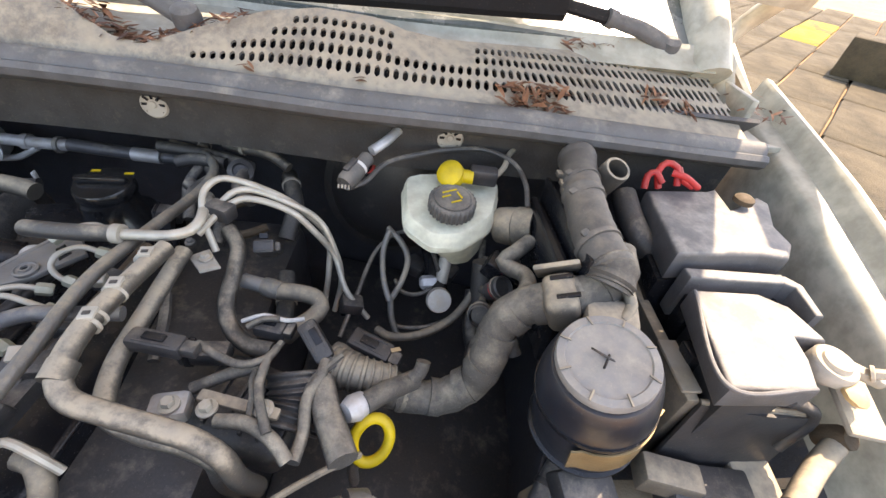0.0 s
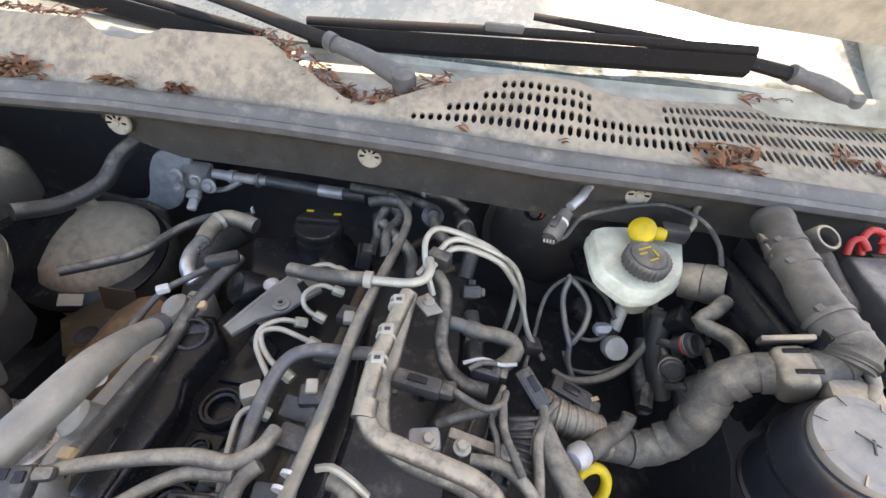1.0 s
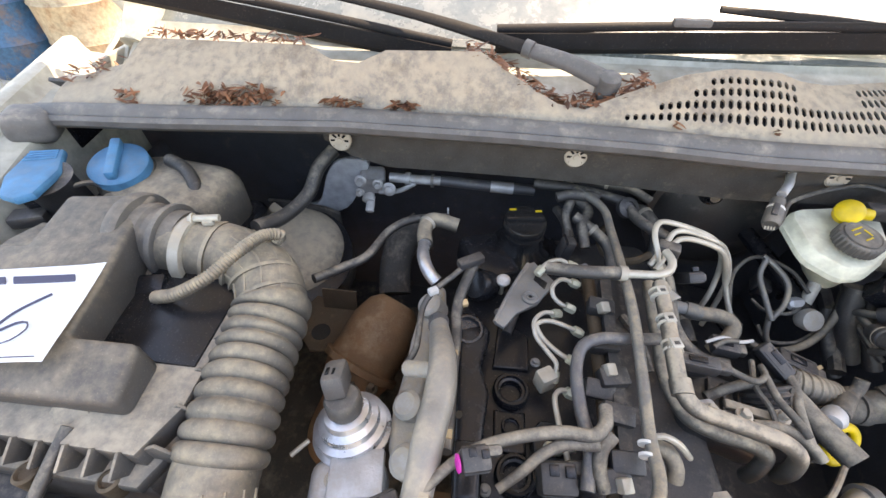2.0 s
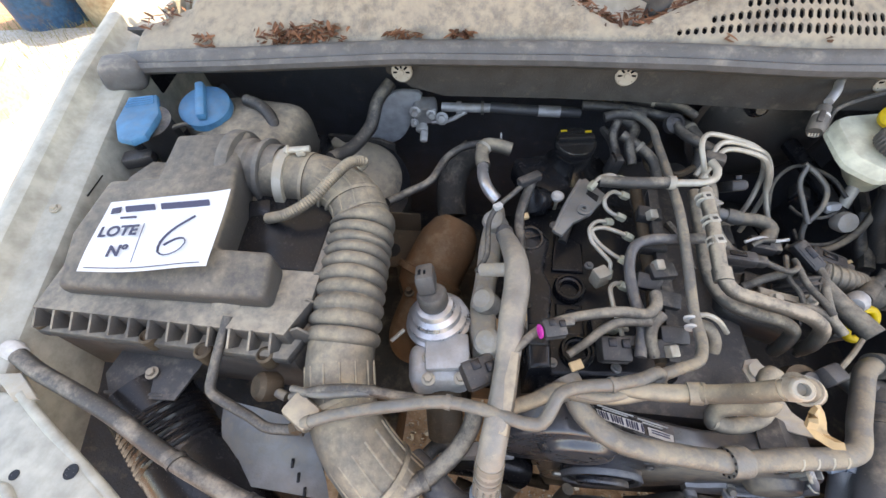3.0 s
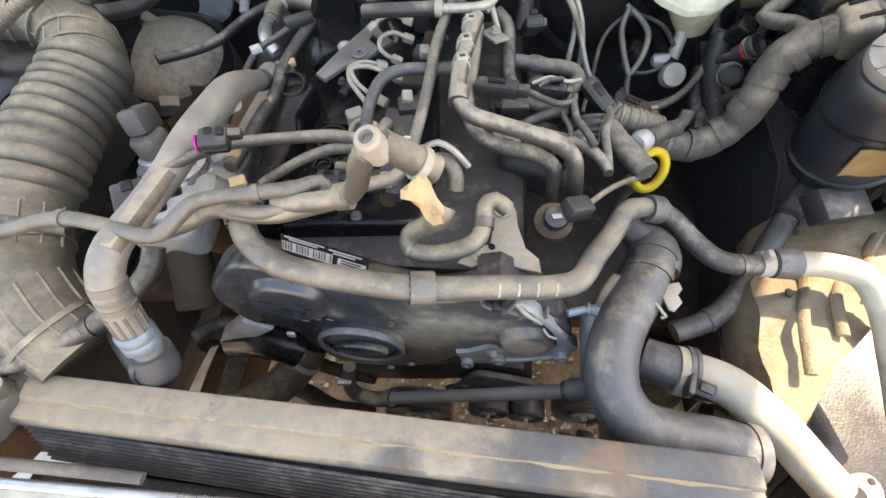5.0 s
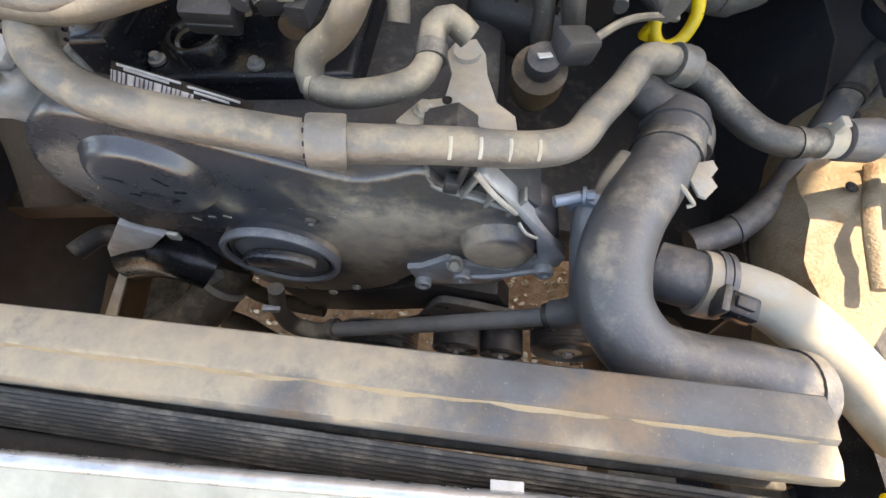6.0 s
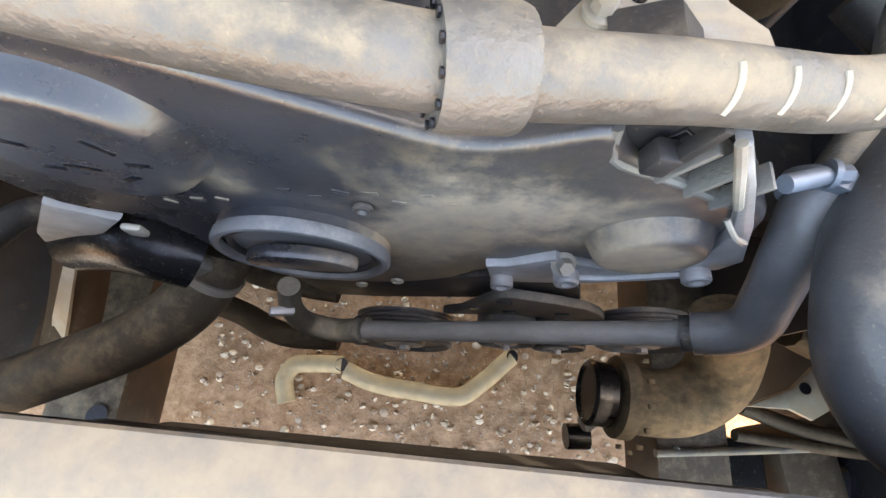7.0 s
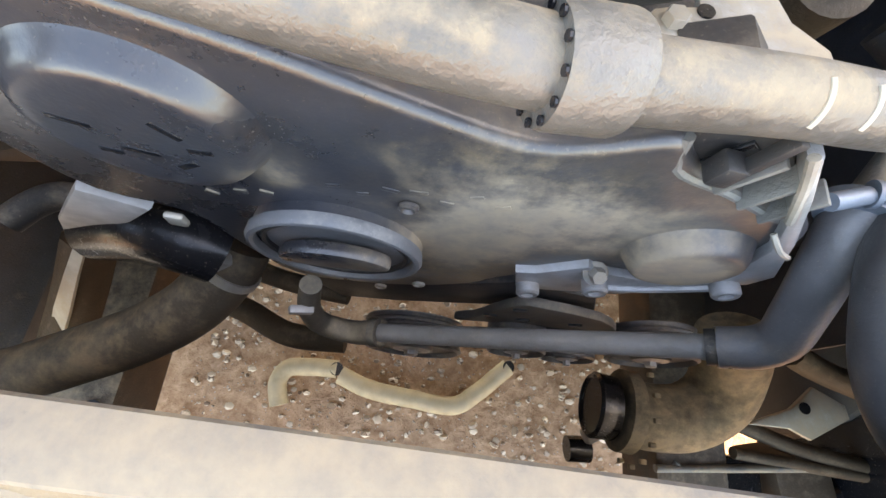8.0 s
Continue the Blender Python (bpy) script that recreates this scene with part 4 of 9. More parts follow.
part("ring_bore", lathe([(0.0030, 0.0), (0.0030, 0.0006), (0.0003, 0.0006)], Vector(LRING) + Vector((0, 0, 0.0012)), (0, 0, 1), 14), M_BLACK, la)
part("cut", slab(LCUT, 1.0846, 1.0856, "z", 0), M_BLACK, la, "dark triangular opening")
part("lug", tube([(LIFT[2][0], LIFT[2][1], 1.055), (LIFT[1][0] + 0.012, LIFT[1][1] - 0.006, 1.050), (LIFT[0][0] + 0.02, LIFT[0][1] + 0.01, 1.045)], 0.007, 12), M_PLASTIC, la)
ib = thing("plastic_bolt", "white-capped bolt standing on the engine", "bolt", (-0.098, 0.377, 1.03))
part("stem", tube([(-0.098, 0.38, 1.03), (-0.097, 0.377, 1.066)], 0.004, 10), M_SILVER, ib)
part("head", lathe([(0.009, -0.003), (0.0105, 0.0), (0.0105, 0.004), (0.007, 0.007), (0.002, 0.007)], (-0.097, 0.377, 1.066), (0, -0.1, 1), 18), M_LABEL, ib)

# injector pipes
INJ = [[(-0.049, 0.372, 1.100), (-0.039, 0.384, 1.105), (-0.020, 0.393, 1.105), (-0.002, 0.389, 1.100)],
       [(0.001, 0.363, 1.090), (-0.019, 0.360, 1.100), (-0.033, 0.344, 1.100), (-0.032, 0.332, 1.095), (-0.022, 0.324, 1.090), (-0.009, 0.322, 1.085)],
       [(-0.028, 0.310, 1.085), (-0.047, 0.302, 1.095), (-0.061, 0.282, 1.100), (-0.059, 0.265, 1.095), (-0.045, 0.247, 1.090), (-0.034, 0.234, 1.085), (-0.036, 0.222, 1.075)],
       [(-0.003, 0.284, 1.085), (-0.020, 0.284, 1.095), (-0.043, 0.286, 1.100), (-0.058, 0.279, 1.100), (-0.052, 0.265, 1.095), (-0.034, 0.249, 1.090), (-0.015, 0.240, 1.085)],
       [(-0.021, 0.197, 1.085), (-0.032, 0.198, 1.090), (-0.040, 0.191, 1.090), (-0.038, 0.164, 1.085), (-0.032, 0.136, 1.080), (-0.028, 0.118, 1.075)]]
for pts in INJ:
    ij = thing("injector_pipe", "thin pale metal injector pipe with union nuts", "pipe", pts[0], "injector pipes")
    part("line", tube(pts, 0.0031, 10, step=0.004), M_SILVER, ij)
    for q, w in ((pts[-1], pts[-2]), (pts[0], pts[1])):
        part("union_nut", lathe([(0.0058, -0.007), (0.0066, -0.005), (0.0066, 0.005), (0.0058, 0.007)], q, Vector(w) - Vector(q), 6), M_NUT, ij)
part("injector_head", block((0.022, 0.02, 0.03), (-0.046, 0.220, 1.070), (0, 0, 30), 0.004), M_SILVER, eng)
# fuel rail with clip carrier
fr = thing("fuel_rail", "dusty brown fuel rail with plastic loom carrier", "fuel rail", (0.02, 0.25, 1.04))
part("rail", tube([(0.027, 0.393, 1.075), (0.024, 0.283, 1.075), (0.018, 0.178, 1.075), (0.014, 0.093, 1.075)], 0.009, 14), M_RUST_STEEL, fr)
part("carrier", tube([(0.045, 0.375, 1.085), (0.035, 0.246, 1.085), (0.030, 0.162, 1.085), (0.022, 0.091, 1.085)], 0.010, 4), M_PLASTIC, fr)
for i, q in enumerate([(0.031, 0.324, 1.090), (0.025, 0.264, 1.092), (0.027, 0.217, 1.095), (0.024, 0.173, 1.095), (0.023, 0.124, 1.095), (0.009, 0.108, 1.090), (0.012, 0.206, 1.085)]):
    part("clip", block((0.034, 0.022, 0.018), q, (4 * i, 3, 10 * (i % 3) - 8), 0.003), M_PLASTIC, fr)
for q in [(0.030, 0.314, 1.102), (0.021, 0.221, 1.105), (0.016, 0.101, 1.100)]:
    part("fastener", block((0.012, 0.014, 0.014), q, (20, 10, 15), 0.002), M_SILVER, fr)
hose("ribbed_loom", [(0.085, 0.264, 1.115), (0.044, 0.257, 1.118), (0.012, 0.254, 1.118), (-0.008, 0.244, 1.115), (-0.018, 0.217, 1.110), (-0.018, 0.173, 1.105), (-0.012, 0.134, 1.100), (-0.017, 0.095, 1.090)], 0.0072, M_RUBBER_CLEAN, "bent black rubber fuel return hose", "hose", 12)

# long steel pipe along the engine, bending across its front
lp = thing("vacuum_pipe", "long dusty grey steel pipe with pale stripes", "pipe", (0.05, 0.25, 1.1))
part("pipe", tube([(-0.036, 0.598, 1.100), (0.009, 0.585, 1.100), (0.044, 0.551, 1.105), (0.062, 0.514, 1.108), (0.063, 0.465, 1.110), (0.057, 0.370, 1.125), (0.051, 0.283, 1.135), (0.047, 0.200, 1.125), (0.042, 0.142, 1.120), (0.039, 0.100, 1.125), (0.030, 0.080, 1.128), (0.012, 0.070, 1.130), (-0.019, 0.055, 1.135), (-0.048, 0.037, 1.135), (-0.079, 0.028, 1.135), (-0.106, 0.030, 1.135)], 0.0064, 14), M_PIPE, lp)
for q in ((0.036, 0.135, 1.120), (0.034, 0.123, 1.121)):
    part("stripe", band(q, (0.1, 1, 0.0), 0.0064, 0.003, thick=0.0006), M_LABEL, lp, "pale ring mark")
vf = thing("crossing_pipe", "pale dusty metal pipe crossing over the engine front", "pipe", (-0.2, 0.0, 1.12))
VF = [(-0.407, -0.024, 1.090), (-0.391, -0.022, 1.105), (-0.355, -0.014, 1.120), (-0.285, -0.003, 1.140), (-0.236, 0.002, 1.150), (-0.194, -0.003, 1.150), (-0.156, -0.011, 1.150), (-0.144, -0.009, 1.150), (-0.135, 0.003, 1.153), (-0.126, 0.019, 1.155), (-0.106, 0.028, 1.155), (-0.074, 0.034, 1.155), (-0.040, 0.045, 1.152), (-0.025, 0.053, 1.150), (-0.021, 0.050, 1.145), (-0.026, 0.045, 1.140)]
part("line", tube(VF, 0.0066, 12), M_PIPE, vf)
for k, w in ((1, 0.010), (4, 0.006), (11, 0.005)):
    part("sleeve", band(VF[k], Vector(VF[k + 1]) - Vector(VF[k]), 0.0066, w, thick=0.0012), M_PIPE, vf)
part("end_nut", lathe([(0.007, -0.008), (0.009, -0.006), (0.009, 0.006), (0.007, 0.008)], VF[0], Vector(VF[1]) - Vector(VF[0]), 6), M_RUST_STEEL, vf)
hose("breather_pipe", [(-0.177, 0.010, 1.120), (-0.146, 0.021, 1.125), (-0.124, 0.032, 1.130), (-0.096, 0.029, 1.130), (-0.066, 0.030, 1.130), (-0.036, 0.036, 1.135), (-0.014, 0.040, 1.140)], 0.0078, M_RUBBER_TAN, "dusty rubber hose lying beside metal pipes", "hose", 12)

# paired coolant hoses with cream clips
hp = thing("heater_hose", "thick dusty heater hose with white clips", "hose", (0.1, 0.28, 1.1), "heater hoses")
HP = [(0.095, 0.334, 1.135), (0.088, 0.281, 1.138), (0.082, 0.230, 1.138), (0.083, 0.194, 1.130), (0.094, 0.178, 1.122), (0.124, 0.171, 1.115), (0.157, 0.166, 1.108), (0.188, 0.161, 1.100), (0.208, 0.155, 1.085), (0.216, 0.151, 1.055), (0.223, 0.157, 1.020)]
part("tube", tube(HP, 0.0090, 18), M_RUBBER_GREY, hp)
for q in ((0.085, 0.272, 1.138), (0.083, 0.238, 1.137), (0.088, 0.315, 1.136)):
    for dy in (-0.0045, 0.0045):
        part("clip", band((q[0], q[1] + dy, q[2]), (0.05, 1, 0.0), 0.0092, 0.0032, thick=0.0012), M_CREAM, hp, "cream plastic clip")
    part("clip_lock", block((0.012, 0.013, 0.003), (q[0] + 0.001, q[1], q[2] + 0.0100), (0, 0, 10), 0.001), M_CREAM, hp)
    part("clip_window", block((0.006, 0.004, 0.0016), (q[0] + 0.001, q[1] - 0.001, q[2] + 0.0115), (0, 0, 10), 0.0004), M_PLASTIC, hp)
part("collar", band(HP[3], Vector(HP[3]) - Vector(HP[2]), 0.0092, 0.016, thick=0.002), M_RUBBER_GREY, hp)
hose("heater_hose", [(0.095, 0.357, 1.110), (0.092, 0.285, 1.100), (0.091, 0.220, 1.090), (0.105, 0.185, 1.085), (0.138, 0.172, 1.080), (0.168, 0.168, 1.075), (0.192, 0.163, 1.060), (0.196, 0.158, 1.030), (0.200, 0.161, 1.000)], 0.0088, M_RUBBER_GREY, "thick dusty heater hose running below another", "hose", 16, "heater hoses")
hose("fuel_hose", [(-0.047, 0.346, 1.135), (-0.025, 0.340, 1.140), (0.007, 0.338, 1.142), (0.046, 0.341, 1.142)], 0.0086, M_RUBBER, "short dusty rubber fuel hose", "hose", 14)
fh = thing("fuel_line", "bent pale metal fuel line with hose clip", "pipe", (0.07, 0.33, 1.12))
part("line", tube([(0.035, 0.340, 1.142), (0.068, 0.342, 1.142), (0.095, 0.345, 1.142), (0.111, 0.355, 1.142), (0.116, 0.369, 1.145), (0.112, 0.386, 1.145)], 0.0055, 12), M_SILVER, fh)
part("hose_clip", band((0.048, 0.341, 1.142), (1, 0, 0), 0.0086, 0.009, thick=0.0014), M_CLIP, fh)
part("holder", block((0.03, 0.02, 0.02), (0.123, 0.401, 1.135), (0, 0, -20), 0.004), M_PLASTIC, fh)
PIPES3 = [[(0.121, 0.371, 1.100), (0.107, 0.391, 1.135), (0.103, 0.416, 1.152), (0.113, 0.434, 1.156), (0.135, 0.436, 1.154), (0.186, 0.427, 1.142), (0.209, 0.430, 1.120), (0.231, 0.436, 1.080), (0.232, 0.422, 1.030), (0.225, 0.413, 0.980)],
          [(0.099, 0.382, 1.120), (0.120, 0.407, 1.140), (0.133, 0.424, 1.148), (0.149, 0.429, 1.148), (0.194, 0.423, 1.138), (0.224, 0.430, 1.110), (0.242, 0.423, 1.070), (0.249, 0.420, 1.020), (0.240, 0.405, 0.970)],
          [(0.105, 0.375, 1.120), (0.126, 0.401, 1.138), (0.139, 0.416, 1.142), (0.158, 0.419, 1.142), (0.198, 0.414, 1.132), (0.217, 0.415, 1.110), (0.242, 0.421, 1.060), (0.259, 0.399, 1.020), (0.289, 0.388, 0.980)]]
for pts in PIPES3:
    hose("brake_pipe", pts, 0.0040, M_SILVER, "bent pale metal pipe in a bank of three", "pipe", 10, "bank of metal pipes")
hose("return_hose", [(0.102, 0.523, 1.110), (0.107, 0.489, 1.115), (0.117, 0.465, 1.120), (0.139, 0.445, 1.120)], 0.0085, M_RUBBER, "short dusty black hose", "hose", 12)
part("hose_boss", lathe([(0.016, -0.01), (0.017, 0.002), (0.010, 0.006), (0.009, 0.002)], (0.099, 0.516, 1.115), (0.2, -0.6, 0.7), 22), M_PLASTIC, eng)
for k, pts in enumerate(([(-0.047, 0.586, 1.100), (0.007, 0.581, 1.100), (0.064, 0.567, 1.100), (0.101, 0.544, 1.105)], [(-0.009, 0.556, 1.095), (0.015, 0.560, 1.100), (0.062, 0.555, 1.100)], [(0.012, 0.586, 1.080), (0.045, 0.540, 1.085), (0.032, 0.503, 1.080), (0.037, 0.470, 1.060)])):
    hose("coolant_branch", pts, 0.009, M_RUBBER, "dark coolant hose behind the engine", "hose", 12, "rear coolant hoses")

# intake side: cast manifold, exhaust gas pipe, valve
mf = thing("intake_manifold", "dirty cast aluminium intake manifold", "manifold", (-0.2, 0.2, 1.0))
part("body", slab(round_outline([(p[0], p[1]) for p in [(-0.205, 0.368, 1.045), (-0.182, 0.371, 1.045), (-0.182, 0.297, 1.045), (-0.192, 0.204, 1.045), (-0.187, 0.120, 1.045), (-0.219, 0.117, 1.045), (-0.227, 0.170, 1.045), (-0.223, 0.224, 1.045), (-0.219, 0.307, 1.045)]], 3), 0.98, 1.045, "z", 0.010, segs=4), M_ALU_TAN, mf)
for q in [(-0.198, 0.111, 1.060), (-0.206, 0.175, 1.055), (-0.199, 0.325, 1.055)]:
    part("runner_boss", lathe([(0.018, -0.02), (0.018, 0.008), (0.013, 0.013), (0.003, 0.013)], q, (-0.4, -0.2, 0.9), 20), M_ALU_TAN, mf)
for q in [(-0.219, 0.173, 1.050), (-0.193, 0.349, 1.055)]:
    part("bolt", bolt(q, 0.005, 0.006), M_ALU_TAN, mf)
eg = thing("exhaust_gas_pipe", "dusty grey exhaust gas recirculation pipe", "pipe", (-0.19, 0.1, 1.0))
EG = [(-0.183, 0.277, 1.084), (-0.176, 0.235, 1.112), (-0.169, 0.19, 1.135), (-0.168, 0.154, 1.141), (-0.173, 0.11, 1.143), (-0.177, 0.06, 1.141), (-0.182, 0.015, 1.142), (-0.188, -0.022, 1.140), (-0.191, -0.042, 1.126), (-0.192, -0.056, 1.098), (-0.193, -0.068, 1.065), (-0.193, -0.078, 1.035)]
part("pipe", tube(EG, 0.0138, 20, shape=lambda s, l: interp(s / l, [0, 0.12, 0.3, 0.45, 0.6, 0.75, 1], [0.85, 1.0, 1.18, 1.1, 0.92, 1.0, 0.95])), M_EGR, eg)
part("end_cap", lathe([(0.0125, -0.012), (0.0135, -0.004), (0.0135, 0.006), (0.010, 0.010)], EG[0], (0.0, 0.85, -0.5), 20), M_RUBBER_CLEAN, eg, "black rubber end cap")
part("stub", tube([(-0.212, 0.205, 1.09), (-0.172, 0.19, 1.118)], 0.0095, 16), M_ALU_TAN, eg, "short pale side stub")
part("strap", tube(EG[5:8], 0.0150, 10, flat=0.8), M_PLASTIC_TAN, eg, "tan dusty strap over the pipe")
for k, w in ((0.15, 0.010), (0.5, 0.006), (0.8, 0.006)):
    part("flare_ring", band(Vector(EG[8]).lerp(Vector(EG[9]), k), Vector(EG[9]) - Vector(EG[8]), 0.0138, w * 0.8, thick=0.0010), M_PIPE, eg)
for k in range(12):
    an = 2 * math.pi * k / 12
    ad_ = (Vector(EG[10]) - Vector(EG[9])).normalized()
    s1 = ad_.orthogonal().normalized()
    off = (s1 * math.cos(an) + ad_.cross(s1) * math.sin(an)) * 0.0132
    part("flute", tube([Vector(EG[9]) + off, Vector(EG[9]).lerp(Vector(EG[10]), 0.7) + off], 0.0016, 6), M_PIPE, eg)
part("union_nut", lathe([(0.0145, -0.012), (0.0165, -0.009), (0.0165, -0.002), (0.0155, 0.0), (0.0165, 0.002), (0.0165, 0.010), (0.014, 0.014)], EG[10], Vector(EG[11]) - Vector(EG[10]), 24), M_ZINC, eg, "bluish plated union nut")
part("end_hose", tube([(-0.193, -0.074, 1.045), (-0.194, -0.082, 1.022), (-0.207, -0.082, 1.008), (-0.232, -0.070, 1.0), (-0.258, -0.05, 1.0), (-0.285, -0.03, 0.99)], 0.0185, 18), M_RUBBER_CLEAN, eg)
part("hose_band", band((-0.214, -0.079, 1.006), (-1, 0.3, -0.2), 0.0188, 0.008, thick=0.002), M_RUBBER_CLEAN, eg)
ev = thing("egr_valve", "silver domed exhaust valve with black plug", "valve", (-0.27, 0.15, 1.0))
EC, EA = Vector((-0.272, 0.150, 1.045)), Vector((-0.12, 0.18, 1)).normalized()
part("dome", lathe([(0.045, -0.02), (0.047, -0.012), (0.047, -0.009), (0.042, -0.007), (0.041, 0.0), (0.043, 0.002), (0.043, 0.004), (0.036, 0.007), (0.034, 0.013), (0.035, 0.015), (0.028, 0.019), (0.026, 0.026), (0.016, 0.029), (0.014, 0.036)], EC, EA, 44), M_ALU_CLEAN, ev, "bright ribbed aluminium dome")
part("plug", lathe([(0.019, 0.028), (0.021, 0.034), (0.021, 0.048), (0.018, 0.052)], EC, EA, 24), M_DUCT, ev, "grey electrical plug")
part("plug_top", block((0.026, 0.040, 0.030), EC + EA * 0.060 + Vector((-0.008, 0.014, 0)), (-25, -8, 12), 0.006), M_DUCT, ev)
for k in range(3):
    part("slot", block((0.004, 0.012, 0.002), EC + EA * 0.0755 + Vector((-0.014 + 0.007 * k, 0.012, 0)), (-25, -8, 12), 0.0005), M_BLACK, ev)
part("lever", tube([EC + Vector((-0.046, -0.02, -0.01)), EC + Vector((-0.062, -0.038, -0.012))], 0.003, 8), M_SILVER, ev)
part("body", block((0.085, 0.06, 0.06), (-0.262, 0.088, 1.01), (0, 0, 8), 0.016, segs=4), M_ALU, ev, "grey cast valve body")
part("flange", block((0.06, 0.05, 0.012), (-0.252, 0.098, 1.045), (0, 0, 8), 0.004), M_ALU, ev)
for dx, dy in ((-0.022, 0.0), (0.024, 0.004), (-0.018, -0.03), (0.024, -0.025)):
    part("bolt", bolt((-0.255 + dx, 0.09 + dy, 1.042), 0.006, 0.007), M_SILVER, ev)
part("outlet", tube([(-0.258, 0.08, 0.99), (-0.256, 0.055, 0.96), (-0.25, 0.02, 0.93)], 0.026, 18), M_RUST_STEEL, ev)
ct = thing("catalytic_converter", "rusty brown round exhaust converter", "converter", (-0.3, 0.35, 0.85))
A, B = Vector((-0.309, 0.291, 0.930)), Vector((-0.266, 0.373, 0.980))
d = (B - A).normalized()
part("shell", lathe([(0.03, -0.05), (0.05, -0.03), (0.056, -0.01), (0.064, -0.008), (0.064, 0.002), (0.056, 0.004), (0.055, 0.07), (0.045, 0.10), (0.03, 0.115)], A, d, 36), M_RUST, ct)
part("elbow", tube([A - d * 0.04, A - d * 0.09 + Vector((0, -0.03, -0.03)), A + Vector((0.02, -0.1, -0.12))], 0.032, 16), M_RUST, ct)
for k in range(3):
    part("stud", bolt(A + Vector((0.03 * (k - 1), -0.05, 0.02)), 0.006, 0.012), M_RUST_STEEL, ct)
part("heat_shield", loft([[(-0.40 + 0.02 * i, 0.40 - 0.008 * j, 0.98 - 0.035 * j) for j in range(8)] for i in range(4)], thick=0.003), M_RUST_STEEL, ct, "brown rusted heat shield")
cp2 = thing("coolant_elbow", "metal coolant elbow with rubber sleeve", "pipe", (-0.22, 0.45, 1.03))
part("sleeve", tube([(-0.175, 0.494, 1.065), (-0.200, 0.497, 1.070), (-0.222, 0.492, 1.075), (-0.228, 0.465, 1.075), (-0.223, 0.433, 1.075)], 0.0125, 16), M_RUBBER_TAN, cp2)
part("elbow", tube([(-0.225, 0.442, 1.075), (-0.221, 0.401, 1.078), (-0.210, 0.375, 1.075), (-0.197, 0.365, 1.065)], 0.010, 16), M_ALU_CLEAN, cp2, "bright bent metal pipe")
part("clamp", band((-0.226, 0.483, 1.075), (0.4, 0.8, 0.1), 0.0128, 0.006), M_SILVER, cp2)
hose("braided_hose", [(-0.247, 0.563, 1.000), (-0.281, 0.536, 0.980), (-0.291, 0.495, 0.950), (-0.285, 0.450, 0.920)], 0.03, M_FELT, "thick dark braided insulated hose", "hose", 20)
hose("heater_return_hose", [(-0.382, 0.352, 1.060), (-0.349, 0.390, 1.050), (-0.319, 0.416, 1.050), (-0.292, 0.485, 1.050), (-0.261, 0.510, 1.055), (-0.191, 0.521, 1.060)], 0.0075, M_RUBBER, "long dusty black rubber hose", "hose", 12)
part("hose_tag", block((0.003, 0.008, 0.022), (-0.195, 0.525, 1.065), (0, 0, 10), 0.001), M_LABEL, eng)
# wiring over the valve cover
LOOM = [([(-0.177, 0.056, 1.150), (-0.150, 0.087, 1.145), (-0.125, 0.106, 1.140), (-0.082, 0.125, 1.130), (-0.042, 0.135, 1.125), (-0.012, 0.137, 1.120), (0.003, 0.153, 1.115), (0.007, 0.172, 1.110)], (0.0046, 0.0075)), ([(-0.106, 0.081, 1.110), (-0.083, 0.098, 1.115), (-0.064, 0.115, 1.115), (-0.041, 0.127, 1.115), (-0.008, 0.130, 1.115)], (0.0045, 0.0066)),
        ([(0.000, 0.098, 1.090), (-0.006, 0.109, 1.100), (-0.004, 0.128, 1.110), (0.008, 0.141, 1.115)], 0.0072)]
for pts, r in LOOM:
    hose("wiring_loom", pts, r, M_TAPE, "grey taped wiring loom over the engine", "wiring", 12, "engine wiring looms")
for q, rz in (((-0.130, 0.088, 1.160), 15), ((-0.044, 0.106, 1.080), 5), ((-0.207, 0.045, 1.125), 30), ((-0.264, 0.092, 1.030), 10)):
    wp = thing("wiring_plug", "dark grey electrical plug with loom", "plug", q, "engine plugs")
    k = 0.62 if q[2] > 1.15 else 0.9
    part("housing", block((0.042 * k, 0.034 * k, 0.026 * k), q, (15, 5, rz), 0.004), M_PLASTIC, wp)
    for s in (-1, 1):
        part("latch", block((0.011 * k, 0.012 * k, 0.006 * k), Vector(q) + Vector((0.004 + 0.009 * s, 0.004, 0.014)) * k, (15, 5, rz), 0.001), M_BLACK, wp)
    part("side_rib", block((0.036 * k, 0.037 * k, 0.004 * k), Vector(q), (15, 5, rz), 0.001), M_PLASTIC, wp)
    part("boot", block((0.026 * k, 0.016 * k, 0.018 * k), Vector(q) + Vector((0.024, 0.014, 0.0)) * k, (15, 5, rz), 0.004), M_RUBBER, wp)
solo("plug_lock", lathe([(0.0075, 0.0), (0.0080, 0.002), (0.0045, 0.003), (0.0042, 0.001), (0.0005, 0.001)], (-0.1435, 0.0835, 1.160), (-1, -0.3, 0.1), 18), M_MAGENTA, "small round magenta plastic plug lock", "plug lock")
for q, rz in (((-0.153, 0.313, 1.085), 20), ((-0.160, 0.233, 1.085), 5), ((-0.158, 0.130, 1.100), 0)):
    solo("tape_tag", block((0.012, 0.009, 0.008), q, (10, 0, rz), 0.001), M_ORANGE, "small orange tape wrap on the loom", "tape", "tape wraps")
hose("side_loom", [(-0.139, 0.389, 1.100), (-0.160, 0.314, 1.085), (-0.159, 0.258, 1.080), (-0.159, 0.208, 1.085), (-0.158, 0.157, 1.090), (-0.158, 0.114, 1.095)], 0.0078, M_RUBBER, "black sleeved loom beside the breather box", "wiring", 12)
